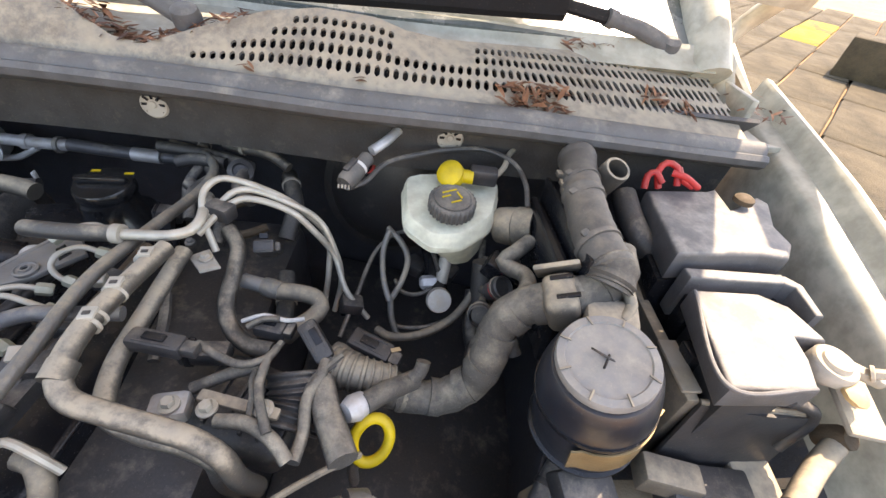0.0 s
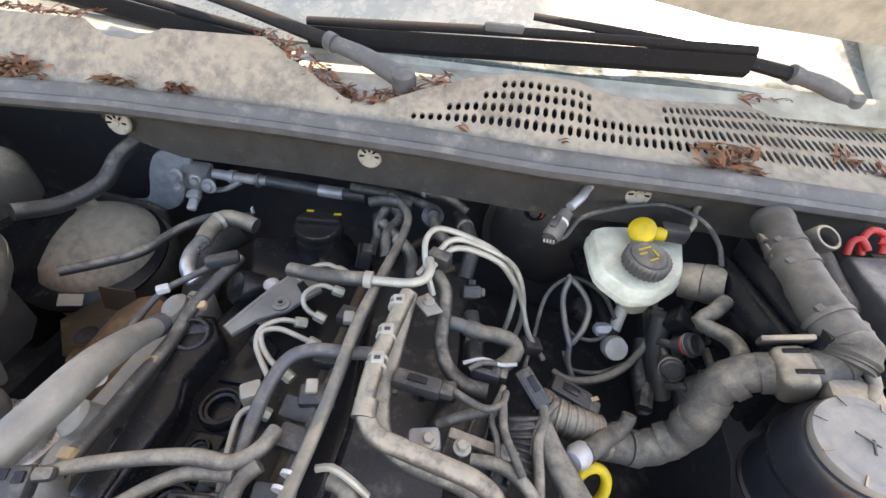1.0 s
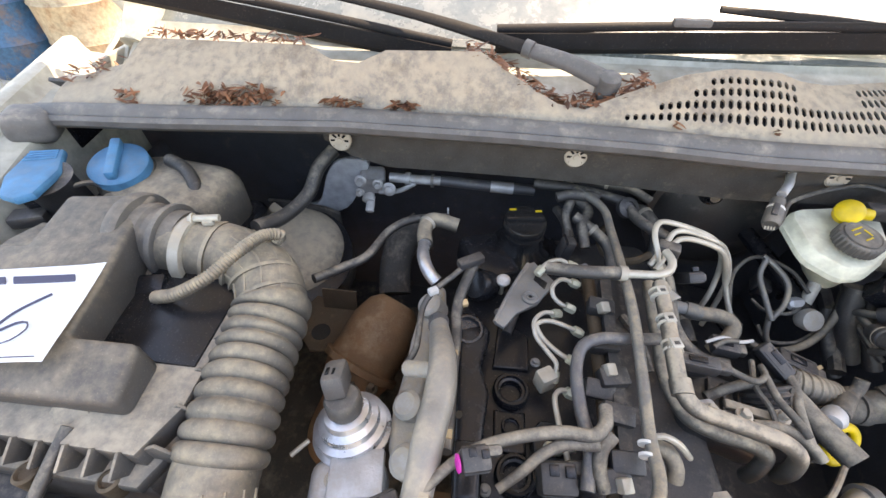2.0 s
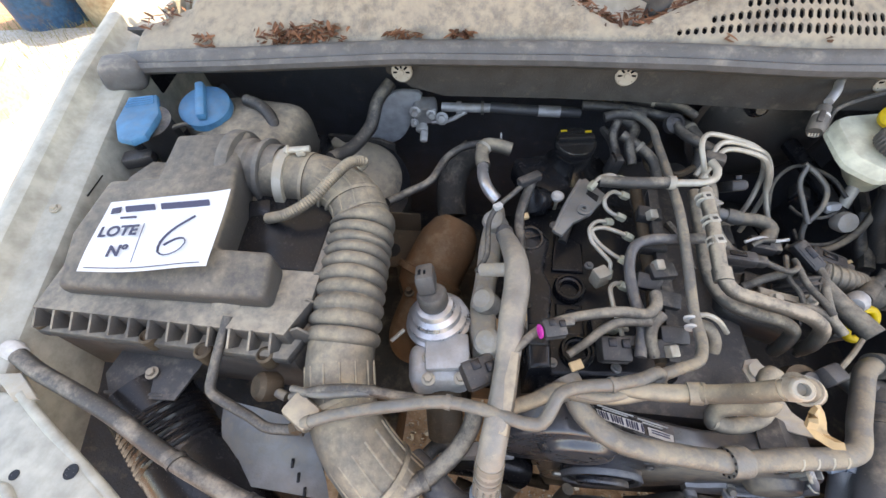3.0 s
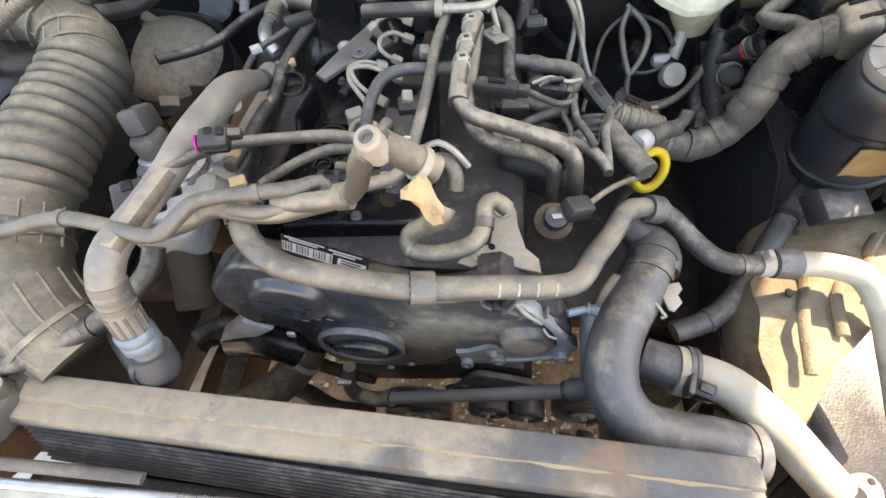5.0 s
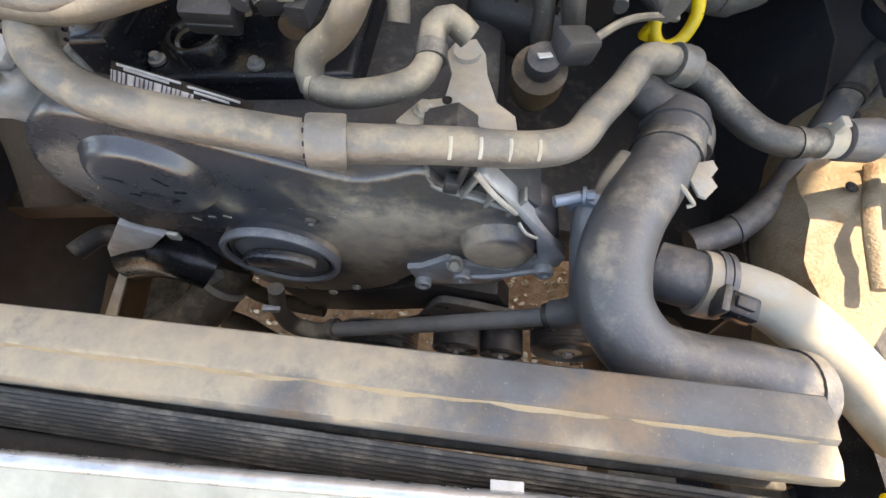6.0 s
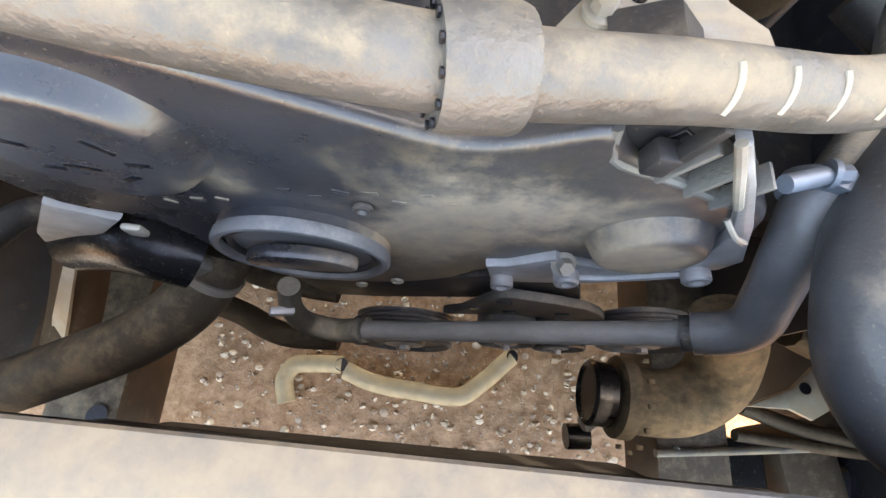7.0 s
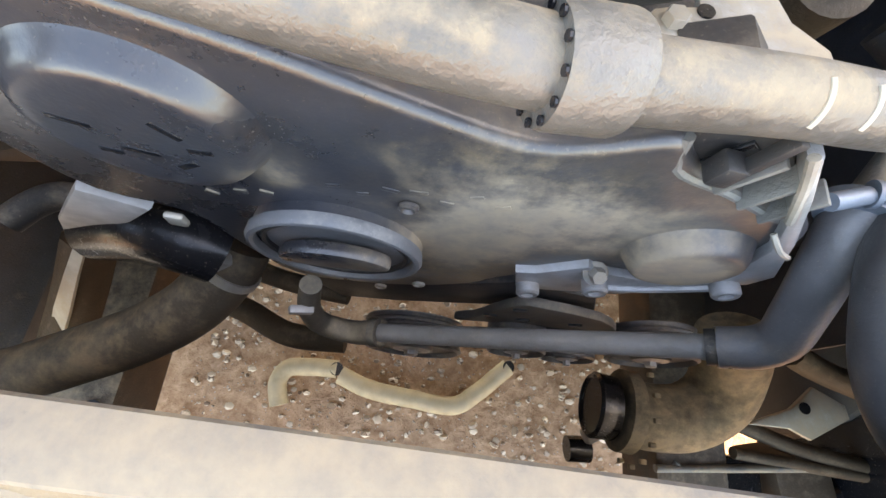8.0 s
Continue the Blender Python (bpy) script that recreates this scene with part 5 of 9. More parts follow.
gp = thing("glow_plug_lead", "grey plug and lead lying over the manifold", "lead", (-0.18, 0.35, 1.08))
part("lead", tube([(-0.147, 0.371, 1.110), (-0.172, 0.342, 1.105), (-0.194, 0.318, 1.100), (-0.206, 0.300, 1.090), (-0.208, 0.236, 1.080), (-0.221, 0.222, 1.060)], 0.0042, 10), M_RUBBER, gp)
part("plug", block((0.04, 0.016, 0.014), (-0.148, 0.368, 1.112), (0, 0, 33), 0.004), M_PLASTIC, gp)
part("tag", block((0.014, 0.010, 0.009), (-0.195, 0.315, 1.103), (0, 0, 35), 0.002), M_LABEL, gp, "white lead tag")
hose("thin_line", [(0.051, 0.150, 1.100), (0.064, 0.151, 1.105), (0.079, 0.147, 1.100), (0.097, 0.142, 1.080)], 0.0035, M_SILVER, "thin curved metal line", "pipe", 8)
hose("short_hose", [(0.061, 0.150, 1.080), (0.075, 0.146, 1.080), (0.084, 0.133, 1.070), (0.084, 0.125, 1.060)], 0.0088, M_RUBBER_TAN, "short bent dusty hose", "hose", 12)
# unplugged sensor hose standing up at the engine front
sh = thing("disconnected_hose", "disconnected dusty hose with metal eye end", "hose", (0.02, 0.04, 1.15))
part("tube", tube([(-0.066, 0.040, 1.135), (-0.033, 0.034, 1.145), (0.002, 0.032, 1.157), (0.019, 0.026, 1.180), (0.030, 0.019, 1.210), (0.038, 0.017, 1.225)], 0.0088, 16), M_RUBBER_TAN, sh)
part("collar", band((0.002, 0.032, 1.157), (1, 0.0, 0.25), 0.0089, 0.012, thick=0.002), M_RUBBER_TAN, sh)
part("ring_mark", band((0.008, 0.031, 1.163), (1, 0.0, 0.25), 0.0089, 0.003, thick=0.0012), M_PIPE, sh)
part("elbow", tube([Vector((0.037, 0.017, 1.222)), Vector((0.044, 0.017, 1.228)), Vector((0.0435, 0.016, 1.226))], 0.0085, 14), M_RUBBER_TAN, sh)
part("eye", lathe([(0.005, -0.016), (0.0095, -0.016), (0.0098, -0.004), (0.0085, 0.0), (0.009, 0.002), (0.009, 0.005), (0.0075, 0.007), (0.005, 0.007), (0.0045, 0.001), (0.002, 0.001)], (0.043, 0.014, 1.236), (-0.15, -0.35, 1), 24), M_ALU_TAN, sh)
part("barrel", tube([(0.047, 0.022, 1.228), (0.062, 0.024, 1.214), (0.079, 0.027, 1.198)], (0.0095, 0.0115), 18), M_RUBBER_TAN, sh)
part("barrel_ring", band((0.070, 0.0255, 1.206), (0.017, 0.003, -0.016), 0.0108, 0.006, thick=0.002), M_ALU_TAN, sh)
part("broken_clip", loft([[(0.066 + 0.022 * u, 0.008 - 0.015 * v + 0.006 * math.sin(5 * u), 1.205 + 0.008 * math.sin(3 * v + 4 * u) - 0.010 * u) for v in (0, 0.25, 0.5, 0.75, 1)] for u in (0, 0.2, 0.4, 0.6, 0.8, 1)], thick=0.006), M_ORANGE, sh, "broken tan plastic clip")
bh = thing("breather_hose", "looped dusty rubber breather hose with end collar", "hose", (0.06, 0.06, 1.09))
BH = [(0.084, 0.039, 1.140), (0.081, 0.033, 1.135), (0.067, 0.038, 1.115), (0.049, 0.037, 1.100), (0.048, 0.029, 1.088), (0.064, 0.026, 1.084), (0.094, 0.034, 1.082), (0.110, 0.045, 1.082), (0.116, 0.063, 1.085), (0.116, 0.080, 1.090), (0.126, 0.089, 1.090), (0.139, 0.086, 1.080)]
part("tube", tube(BH, 0.0088, 16), M_RUBBER_TAN, bh)
part("end_collar", band(BH[8], Vector(BH[9]) - Vector(BH[8]), 0.0089, 0.010, thick=0.0016), M_RUBBER, bh)
part("seam_ring", band(BH[4], Vector(BH[5]) - Vector(BH[4]), 0.0089, 0.003, thick=0.0008), M_RUBBER_TAN, bh)
eb = thing("engine_hook", "dusty steel lifting hook plate bolted to the engine", "bracket", (0.12, 0.07, 1.03))
bm = slab([(0.092, 0.040), (0.106, 0.059), (0.124, 0.063), (0.127, 0.087), (0.121, 0.109), (0.128, 0.122), (0.143, 0.125), (0.151, 0.109), (0.153, 0.088), (0.161, 0.061), (0.174, 0.049), (0.176, 0.033), (0.150, 0.038), (0.143, 0.047), (0.119, 0.041), (0.106, 0.036)], 1.045, 1.049, "z", 0.001)
part("plate", bm, M_ALU_TAN, eb)
part("ring", lathe([(0.008, -0.001), (0.0105, -0.001), (0.0105, 0.003), (0.008, 0.003)], (0.137, 0.107, 1.050), (0, 0, 1), 20), M_ALU_TAN, eb)
part("hole", lathe([(0.0075, 0.0), (0.0075, 0.0012), (0.001, 0.0012)], (0.137, 0.107, 1.0492), (0, 0, 1), 20), M_BLACK, eb)
part("bolt", bolt((0.111, 0.050, 1.0495), 0.005, 0.006), M_ALU_TAN, eb)
part("hole", lathe([(0.0036, 0.0), (0.0036, 0.0008), (0.0005, 0.0008)], (0.126, 0.060, 1.049), (0, 0, 1), 16), M_BLACK, eb)
vp = thing("vacuum_sensor", "dark round sensor with white square mark", "sensor", (0.19, 0.1, 1.02))
part("cap", lathe([(0.0125, -0.012), (0.0135, -0.004), (0.012, 0.0), (0.002, 0.001)], (0.192, 0.095, 1.06), (0, -0.3, 1), 24), M_PLASTIC, vp)
part("housing", lathe([(0.016, -0.05), (0.021, -0.035), (0.021, -0.015), (0.013, -0.011)], (0.192, 0.097, 1.058), (0, -0.3, 1), 24), M_RUST_STEEL, vp)
part("mark", block((0.0095, 0.0075, 0.001), (0.192, 0.0945, 1.0618), (-16, 0, 12), 0), M_LABEL, vp, "white square mark")
part("plug", block((0.03, 0.022, 0.02), (0.213, 0.105, 1.062), (0, 15, 25), 0.004), M_PLASTIC, vp)
hose("sensor_lead", [(0.225, 0.112, 1.06), (0.25, 0.135, 1.06), (0.285, 0.165, 1.045), (0.31, 0.185, 1.03)], 0.0032, M_RUBBER_TAN, "thin grey sensor lead", "lead", 8)
# data label on the belt cover's top
dl = thing("data_label", "dark data label with white bar code panels", "label", (-0.03, 0.035, 1.07))
LB = [(-0.079, 0.036, 1.092), (-0.073, 0.019, 1.090), (0.009, 0.003, 1.076), (0.010, 0.021, 1.078)]
part("sheet", loft([[LB[0], LB[3]], [LB[1], LB[2]]], thick=0.0006), M_BLACK, dl)


def on_data(u, v, h=0.0012):
    return Vector(LB[0]).lerp(Vector(LB[3]), u).lerp(Vector(LB[1]).lerp(Vector(LB[2]), u), v) + Vector((0, -0.0003, h))


for u0, u1, v0, v1 in ((0.01, 0.60, 0.42, 0.97), (0.66, 0.98, 0.50, 0.97)):
    part("printed_panel", loft([[on_data(u0, v0), on_data(u1, v0)], [on_data(u0, v1), on_data(u1, v1)]], thick=0.0004), M_LABEL, dl, "white printed panel")
for u0, u1, v in ((0.05, 0.50, 0.14), (0.10, 0.42, 0.27), (0.55, 0.92, 0.18), (0.60, 0.85, 0.32)):
    part("printed_bar", tube([on_data(u0, v), on_data(u1, v)], 0.0008, 6, flat=0.4), M_LABEL, dl)
for k in range(18):
    if k % 6 != 4:
        u = 0.03 + 0.55 * k / 17
        part("bar", tube([on_data(u, 0.48, 0.0020), on_data(u, 0.92, 0.0020)], 0.0007 + 0.0004 * (k % 2), 6, flat=0.4), M_INK, dl)
for v in (0.62, 0.76):
    part("bar", tube([on_data(0.70, v, 0.0020), on_data(0.93, v, 0.0020)], 0.0007, 6, flat=0.4), M_INK, dl)

# ---- left of the engine: intake, tanks, ducts ----
collar = (-0.575, 0.330, 1.140)
cdir = Vector((1, -0.03, -0.05)).normalized()
mfm = thing("air_flow_meter", "dusty air flow meter collar with sensor plug", "air flow meter", collar)
part("collar", lathe([(0.047, -0.035), (0.060, -0.033), (0.062, -0.030), (0.062, -0.018), (0.060, -0.015), (0.051, -0.013), (0.050, 0.0), (0.046, 0.004), (0.045, 0.045)], collar, cdir, 40), M_DUCT, mfm)
part("collar_rim", lathe([(0.0505, 0.018), (0.053, 0.019), (0.053, 0.026), (0.0505, 0.027)], collar, cdir, 36), M_DUCT, mfm)
part("clamp", band(Vector((-0.517, 0.319, 1.137)), cdir, 0.0455, 0.014, thick=0.0022, segs=40), M_SILVER, mfm, "bright worm-drive hose clamp")
CSQ = Vector((-0.492, 0.333, 1.185))
part("clamp_screw", tube([CSQ + Vector((-0.016, -0.003, 0)), CSQ + Vector((0.016, 0.003, 0))], 0.0048, 12), M_SILVER, mfm)
part("clamp_housing", block((0.014, 0.014, 0.008), CSQ + Vector((0.002, 0, -0.004)), (0, 0, 12), 0.002), M_SILVER, mfm)
part("screw_head", bolt(CSQ + Vector((-0.016, -0.003, 0)), 0.0052, 0.006, (-1, -0.2, 0)), M_SILVER, mfm)
part("sensor", block((0.034, 0.03, 0.03), (-0.544, 0.259, 1.125), (20, 0, 10), 0.005), M_BLACK, mfm)
hose("corrugated_loom", [(-0.521, 0.235, 1.140), (-0.482, 0.229, 1.160), (-0.447, 0.246, 1.175), (-0.424, 0.280, 1.185), (-0.409, 0.316, 1.180), (-0.396, 0.329, 1.170), (-0.403, 0.328, 1.160)], 0.0075, M_RUBBER_TAN, "thin ribbed conduit draped over the intake hose", "conduit", 12, shape=lambda s, l: 1.0 + 0.10 * math.sin(s * 1600), step=0.001)
# ribs, bolts and vacuum port on the filter box
for k in range(13):
    a = Vector((-0.775, 0.068, 1.116)).lerp(Vector((-0.455, 0.062, 1.116)), k / 12)
    part("rib", block((0.0035, 0.024, 0.028), a, (30, 0, 0), 0.001), M_AIRBOX, af)
for k in range(6):
    part("side_rib", block((0.03, 0.004, 0.034), (-0.428, 0.075 + 0.04 * k, 1.112), (0, -35, 0), 0.0015), M_AIRBOX, af)
for q in ((-0.788, 0.066, 1.104), (-0.628, 0.058, 1.106), (-0.547, 0.046, 1.106), (-0.47, 0.05, 1.10)):
    part("screw_boss", lathe([(0.011, -0.02), (0.011, 0.003), (0.008, 0.005), (0.006, 0.002), (0.002, 0.002)], q, (0, 0, 1), 18), M_RUST_STEEL, af, "rust-brown screw boss")
vq = Vector((-0.528, 0.093, 1.120))
part("port", lathe([(0.022, -0.012), (0.024, -0.004), (0.022, 0.004), (0.016, 0.006), (0.008, 0.012), (0.003, 0.012)], vq, (0.1, -0.8, 0.6), 26), M_AIRBOX, af)
hose("drain_pipe", [(-0.519, 0.084, 1.130), (-0.521, 0.057, 1.120), (-0.525, 0.017, 1.100), (-0.523, 0.003, 1.095), (-0.504, -0.006, 1.085), (-0.470, -0.018, 1.080), (-0.447, -0.027, 1.080), (-0.425, -0.027, 1.080), (-0.402, -0.026, 1.080)], 0.0062, M_RUBBER, "bent dusty pipe running from the filter box", "pipe", 12)
# paper lot label with its words
lt = thing("lot_label", "white paper lot label with printed and handwritten text", "label", (-0.64, 0.18, 1.185))
C = [Vector(v) for v in ((-0.713, 0.207, 1.186), (-0.549, 0.234, 1.193), (-0.532, 0.117, 1.183), (-0.697, 0.102, 1.178))]
rows = []
for j in range(9):
    v = j / 8
    row = []
    for i in range(13):
        u = i / 12
        p = (C[0].lerp(C[1], u)).lerp(C[3].lerp(C[2], u), v)
        row.append(p + Vector((0, 0, 0.004 + 0.004 * math.sin(u * 5 + v * 3) * v + 0.012 * max(0, u - 0.85) * (1 - v))))
    rows.append(row)
part("sheet", loft(rows, thick=0.0005), M_PAPER, lt)
eu = (C[1] - C[0] + C[2] - C[3]).normalized()
ev_ = (C[0] - C[3] + C[1] - C[2])
en = eu.cross(ev_).normalized()
ev_ = en.cross(eu)


def on_label(u, v, h=0.0):
    p = (C[0].lerp(C[1], u)).lerp(C[3].lerp(C[2], u), v)
    return p + Vector((0, 0, 0.0055 + 0.004 * math.sin(u * 5 + v * 3) * v + 0.012 * max(0, u - 0.85) * (1 - v))) + en * h


def lettering(text, u, v, size, mat, parent, extrude=0.0003, width=1.0):
    cu = bpy.data.curves.new("words", "FONT")
    cu.body, cu.size, cu.extrude, cu.align_x, cu.align_y = text, size, extrude, "CENTER", "CENTER"
    cu.offset = 0.0006
    tmp = bpy.data.objects.new("words", cu)
    me = bpy.data.meshes.new_from_object(tmp)
    bpy.data.objects.remove(tmp)
    m = Matrix((eu, ev_, en)).transposed().to_4x4()
    m = Matrix.Translation(on_label(u, v, 0.0012)) @ m @ Matrix.Diagonal((width, 1, 1, 1))
    me.transform(m)
    me.materials.append(mat)
    ob = new("printed_words", me)
    ob.parent = parent
    ob.matrix_parent_inverse = Matrix.Translation(-parent.location)
    return ob


lettering("LOTE", 0.205, 0.50, 0.0215, M_INK, lt)
lettering("Nº", 0.25, 0.76, 0.0225, M_INK, lt)
part("rule", tube([on_label(0.385, 0.40, 0.0008), on_label(0.385, 0.9, 0.0008)], 0.0005, 6), M_INK, lt)
for u0, u1 in ((0.18, 0.42), (0.47, 0.86)):
    part("printed_bar", tube([on_label(u0 + (u1 - u0) * k / 6, 0.17, 0.001) for k in range(7)], 0.0042, 6, flat=0.15), M_INK, lt, "dark bar in place of a printed name")
part("emblem", block((0.012, 0.010, 0.0008), on_label(0.10, 0.17, 0.001), (0, 0, 20), 0.0002), M_INK, lt)
part("printed_bar", tube([on_label(0.17 + 0.13 * k / 4, 0.30, 0.001) for k in range(5)], 0.0014, 6, flat=0.3), M_INK, lt)
# handwritten six
six = [(0.78, 0.34), (0.70, 0.42), (0.62, 0.52), (0.565, 0.66), (0.57, 0.78), (0.63, 0.83), (0.72, 0.80), (0.77, 0.70), (0.745, 0.63), (0.68, 0.63), (0.60, 0.70)]
part("handwriting", tube([on_label(u, v, 0.0012) for u, v in six], 0.0014, 8, flat=0.5), M_INK, lt, "handwritten numeral six")
part("printed_bar", tube([on_label(0.05 + 0.9 * k / 10, 0.965, 0.0006) for k in range(11)], 0.0006, 6), M_INK, lt)
# coolant and washer tanks with blue caps
et = thing("expansion_tank", "dusty grey coolant expansion tank with blue screw cap", "tank", (-0.66, 0.47, 1.0))
part("body", block((0.20, 0.15, 0.16), (-0.655, 0.475, 1.06), (0, 0, -8), 0.045, segs=5), M_PLASTIC_TAN, et)
CAPQ = Vector((-0.724, 0.473, 1.165)) - Vector((0, 0, 0.022))
bm = lathe([(0.040, 0.0), (0.0445, 0.003), (0.0445, 0.018), (0.040, 0.022), (0.01, 0.024)], CAPQ, (0.1, -0.25, 1), 36)
part("neck", lathe([(0.05, -0.05), (0.05, -0.02), (0.044, 0.0), (0.036, 0.004)], CAPQ, (0.1, -0.25, 1), 30), M_PLASTIC_TAN, et)
cap = part("cap", bm, M_BLUE, et, "blue screw cap with raised grip")
part("grip", block((0.016, 0.078, 0.018), CAPQ + Vector((0.003, -0.007, 0.029)), (14, 6, 22), 0.005), M_BLUE, cap)
hose("overflow_hose", [(-0.662, 0.504, 1.150), (-0.627, 0.486, 1.150), (-0.601, 0.463, 1.140), (-0.591, 0.442, 1.120), (-0.585, 0.425, 1.08), (-0.585, 0.42, 1.03)], 0.0105, M_RUBBER, "curved dusty overflow hose", "hose", 14)
wt = thing("washer_filler", "blue flip cap of the washer tank with dark neck", "tank", (-0.79, 0.40, 1.05))
part("neck", lathe([(0.03, -0.10), (0.032, 0.0), (0.036, 0.006)], (-0.785, 0.405, 1.165), (0.05, -0.2, 1), 28), M_PLASTIC, wt)
cpts = [(-0.850, 0.459, 1.190), (-0.801, 0.469, 1.190), (-0.767, 0.416, 1.185), (-0.759, 0.359, 1.180), (-0.775, 0.343, 1.178), (-0.803, 0.349, 1.178), (-0.831, 0.388, 1.180)]
part("cap", slab([(p[0], p[1]) for p in cpts], 1.168, 1.182, "z", 0.005), M_BLUE, wt, "blue flip cap")
for k in range(4):
    a, b = Vector(cpts[0]).lerp(Vector(cpts[6]), 0.12 + 0.11 * k), Vector(cpts[1]).lerp(Vector(cpts[2]), 0.12 + 0.11 * k)
    a.z = b.z = 1.1825
    part("ridge", tube([a.lerp(b, 0.1), a.lerp(b, 0.9)], 0.0017, 6), M_BLUE, wt)
sp = thing("wiring_socket", "dark plastic socket beside the filter box", "plug", (-0.806, 0.393, 1.130))
part("socket", block((0.05, 0.035, 0.05), (-0.807, 0.405, 1.130), (15, 0, 30), 0.006), M_BLACK, sp)
part("plug", block((0.05, 0.03, 0.02), (-0.816, 0.371, 1.120), (0, 0, 20), 0.004), M_PLASTIC, sp)
hose("socket_lead", [(-0.774, 0.391, 1.150), (-0.756, 0.411, 1.155), (-0.742, 0.428, 1.150), (-0.734, 0.432, 1.140)], 0.004, M_RUBBER, "thin black lead beside the tank", "lead", 8)
# front-left: long hose, stay bracket, snorkel, shield
lh = thing("overflow_line", "long dusty black hose sweeping across the bay", "hose", (-0.5, -0.03, 1.0))
part("tube", tube([(-0.804, 0.023, 1.090), (-0.766, 0.007, 1.085), (-0.715, -0.009, 1.080), (-0.649, -0.031, 1.070), (-0.572, -0.063, 1.060), (-0.514, -0.083, 1.050), (-0.458, -0.100, 1.040), (-0.403, -0.106, 1.040), (-0.354, -0.102, 1.040), (-0.313, -0.091, 1.040), (-0.281, -0.071, 1.045), (-0.252, -0.049, 1.050), (-0.226, -0.023, 1.060), (-0.212, 0.003, 1.070), (-0.210, 0.019, 1.080)], 0.0105, 14), M_RUBBER, lh)
for q, w in (((-0.551, -0.070, 1.057), (1, -0.7, 0)), ((-0.456, -0.101, 1.040), (1, -0.3, 0)), ((-0.261, -0.057, 1.048), (1, 0.6, 0.1))):
    part("ring_clip", band(q, w, 0.0108, 0.007, thick=0.0015), M_RUBBER, lh)
part("end_plug", lathe([(0.012, -0.012), (0.013, 0.0), (0.010, 0.012)], (-0.813, 0.028, 1.090), (1, -0.3, 0), 18), M_LABEL, lh, "white plastic end plug")
br = thing("stay_bracket", "folded dusty steel bracket under the filter box", "bracket", (-0.65, 0.0, 1.0))
part("plate", slab([(p[0], p[1]) for p in [(-0.717, 0.025, 1.045), (-0.712, 0.065, 1.045), (-0.634, 0.068, 1.045), (-0.614, 0.060, 1.045), (-0.591, 0.083, 1.045), (-0.580, 0.074, 1.045), (-0.601, 0.000, 1.045), (-0.692, -0.005, 1.045)]], 1.038, 1.042, "z", 0.001), M_PLASTIC, br)
part("fold", block((0.085, 0.004, 0.03), (-0.662, 0.003, 1.028), (0, 0, 2), 0.001), M_PLASTIC, br)
part("bolt", bolt((-0.648, 0.031, 1.045), 0.006, 0.007), M_PLASTIC_TAN, br)
sn = thing("air_snorkel", "large black ribbed air intake duct", "duct", (-0.55, -0.08, 0.9))
SN = [(-0.682, 0.019, 1.000), (-0.640, -0.017, 0.985), (-0.592, -0.059, 0.970), (-0.531, -0.104, 0.955), (-0.472, -0.140, 0.940), (-0.407, -0.173, 0.930)]
part("duct", tube(SN, 0.055, 28, step=0.002, shape=lambda s, l: 1.0 + (0.03 * math.sin(s * 900) if 0.045 < s < 0.115 else 0.0)), M_BLACK, sn)
part("seam", band(Vector(SN[4]), Vector(SN[5]) - Vector(SN[4]), 0.0545, 0.012, thick=0.003, segs=32), M_BLACK, sn)
hs = thing("heat_shield", "dented grey metal heat shield with slots", "heat shield", (-0.48, -0.02, 0.9))
HS = [(-0.563, 0.019, 1.000), (-0.497, 0.027, 1.000), (-0.426, -0.001, 1.000), (-0.385, -0.083, 0.970), (-0.457, -0.095, 0.970), (-0.534, -0.078, 0.970)]
rows = [[Vector(HS[0]).lerp(Vector(HS[5]), v).lerp(Vector(HS[2]).lerp(Vector(HS[3]), v), u) + Vector((0, 0, 0.012 * math.sin(u * 3.1) - 0.004 * math.cos(v * 9))) for v in np.linspace(0, 1, 8)] for u in np.linspace(0, 1, 10)]
part("sheet", loft(rows, thick=0.002), M_SHIELD, hs)
for k in range(3):
    part("slot", block((0.004, 0.012, 0.003), Vector((-0.438, -0.049, 0.995)).lerp(Vector((-0.416, -0.078, 0.985)), k / 2), (-12, 0, 15), 0.001), M_BLACK, hs)
# hose bands under the ribbed intake hose
kb = thing("vacuum_manifold", "tan plastic knob with clips round the intake hose", "valve", (-0.46, 0.02, 1.05))
part("knob", lathe([(0.014, -0.016), (0.018, -0.01), (0.018, 0.008), (0.013, 0.014), (0.006, 0.014)], (-0.470, 0.022, 1.07), (-0.6, -0.3, 0.7), 24), M_RUST_STEEL, kb, "rust-tan round knob")
part("stem", tube([(-0.465, 0.02, 1.07), (-0.44, 0.012, 1.07)], 0.006, 10), M_PIPE, kb)
part("strap", tube([(-0.422, 0.005, 1.095), (-0.383, 0.011, 1.115), (-0.338, 0.013, 1.125), (-0.297, 0.012, 1.120), (-0.267, 0.012, 1.115)], 0.006, 10), M_RUBBER, kb)
part("strap", tube([(-0.423, 0.014, 1.100), (-0.382, 0.006, 1.115), (-0.337, 0.009, 1.125), (-0.304, 0.013, 1.120)], 0.0045, 10), M_PIPE, kb)
part("holder", block((0.04, 0.03, 0.02), (-0.402, -0.011, 1.100), (0, 0, -30), 0.006), M_PLASTIC_TAN, kb)
for k, (p, w) in enumerate(((IN[9], 0.0465), (IN[11], 0.0455))):
    part("moulded_band", band(Vector(p), Vector(IN[10 if k == 0 else 12]) - Vector(p), 0.0425, 0.006, thick=0.0035, segs=36), M_RUBBER_TAN, ih)
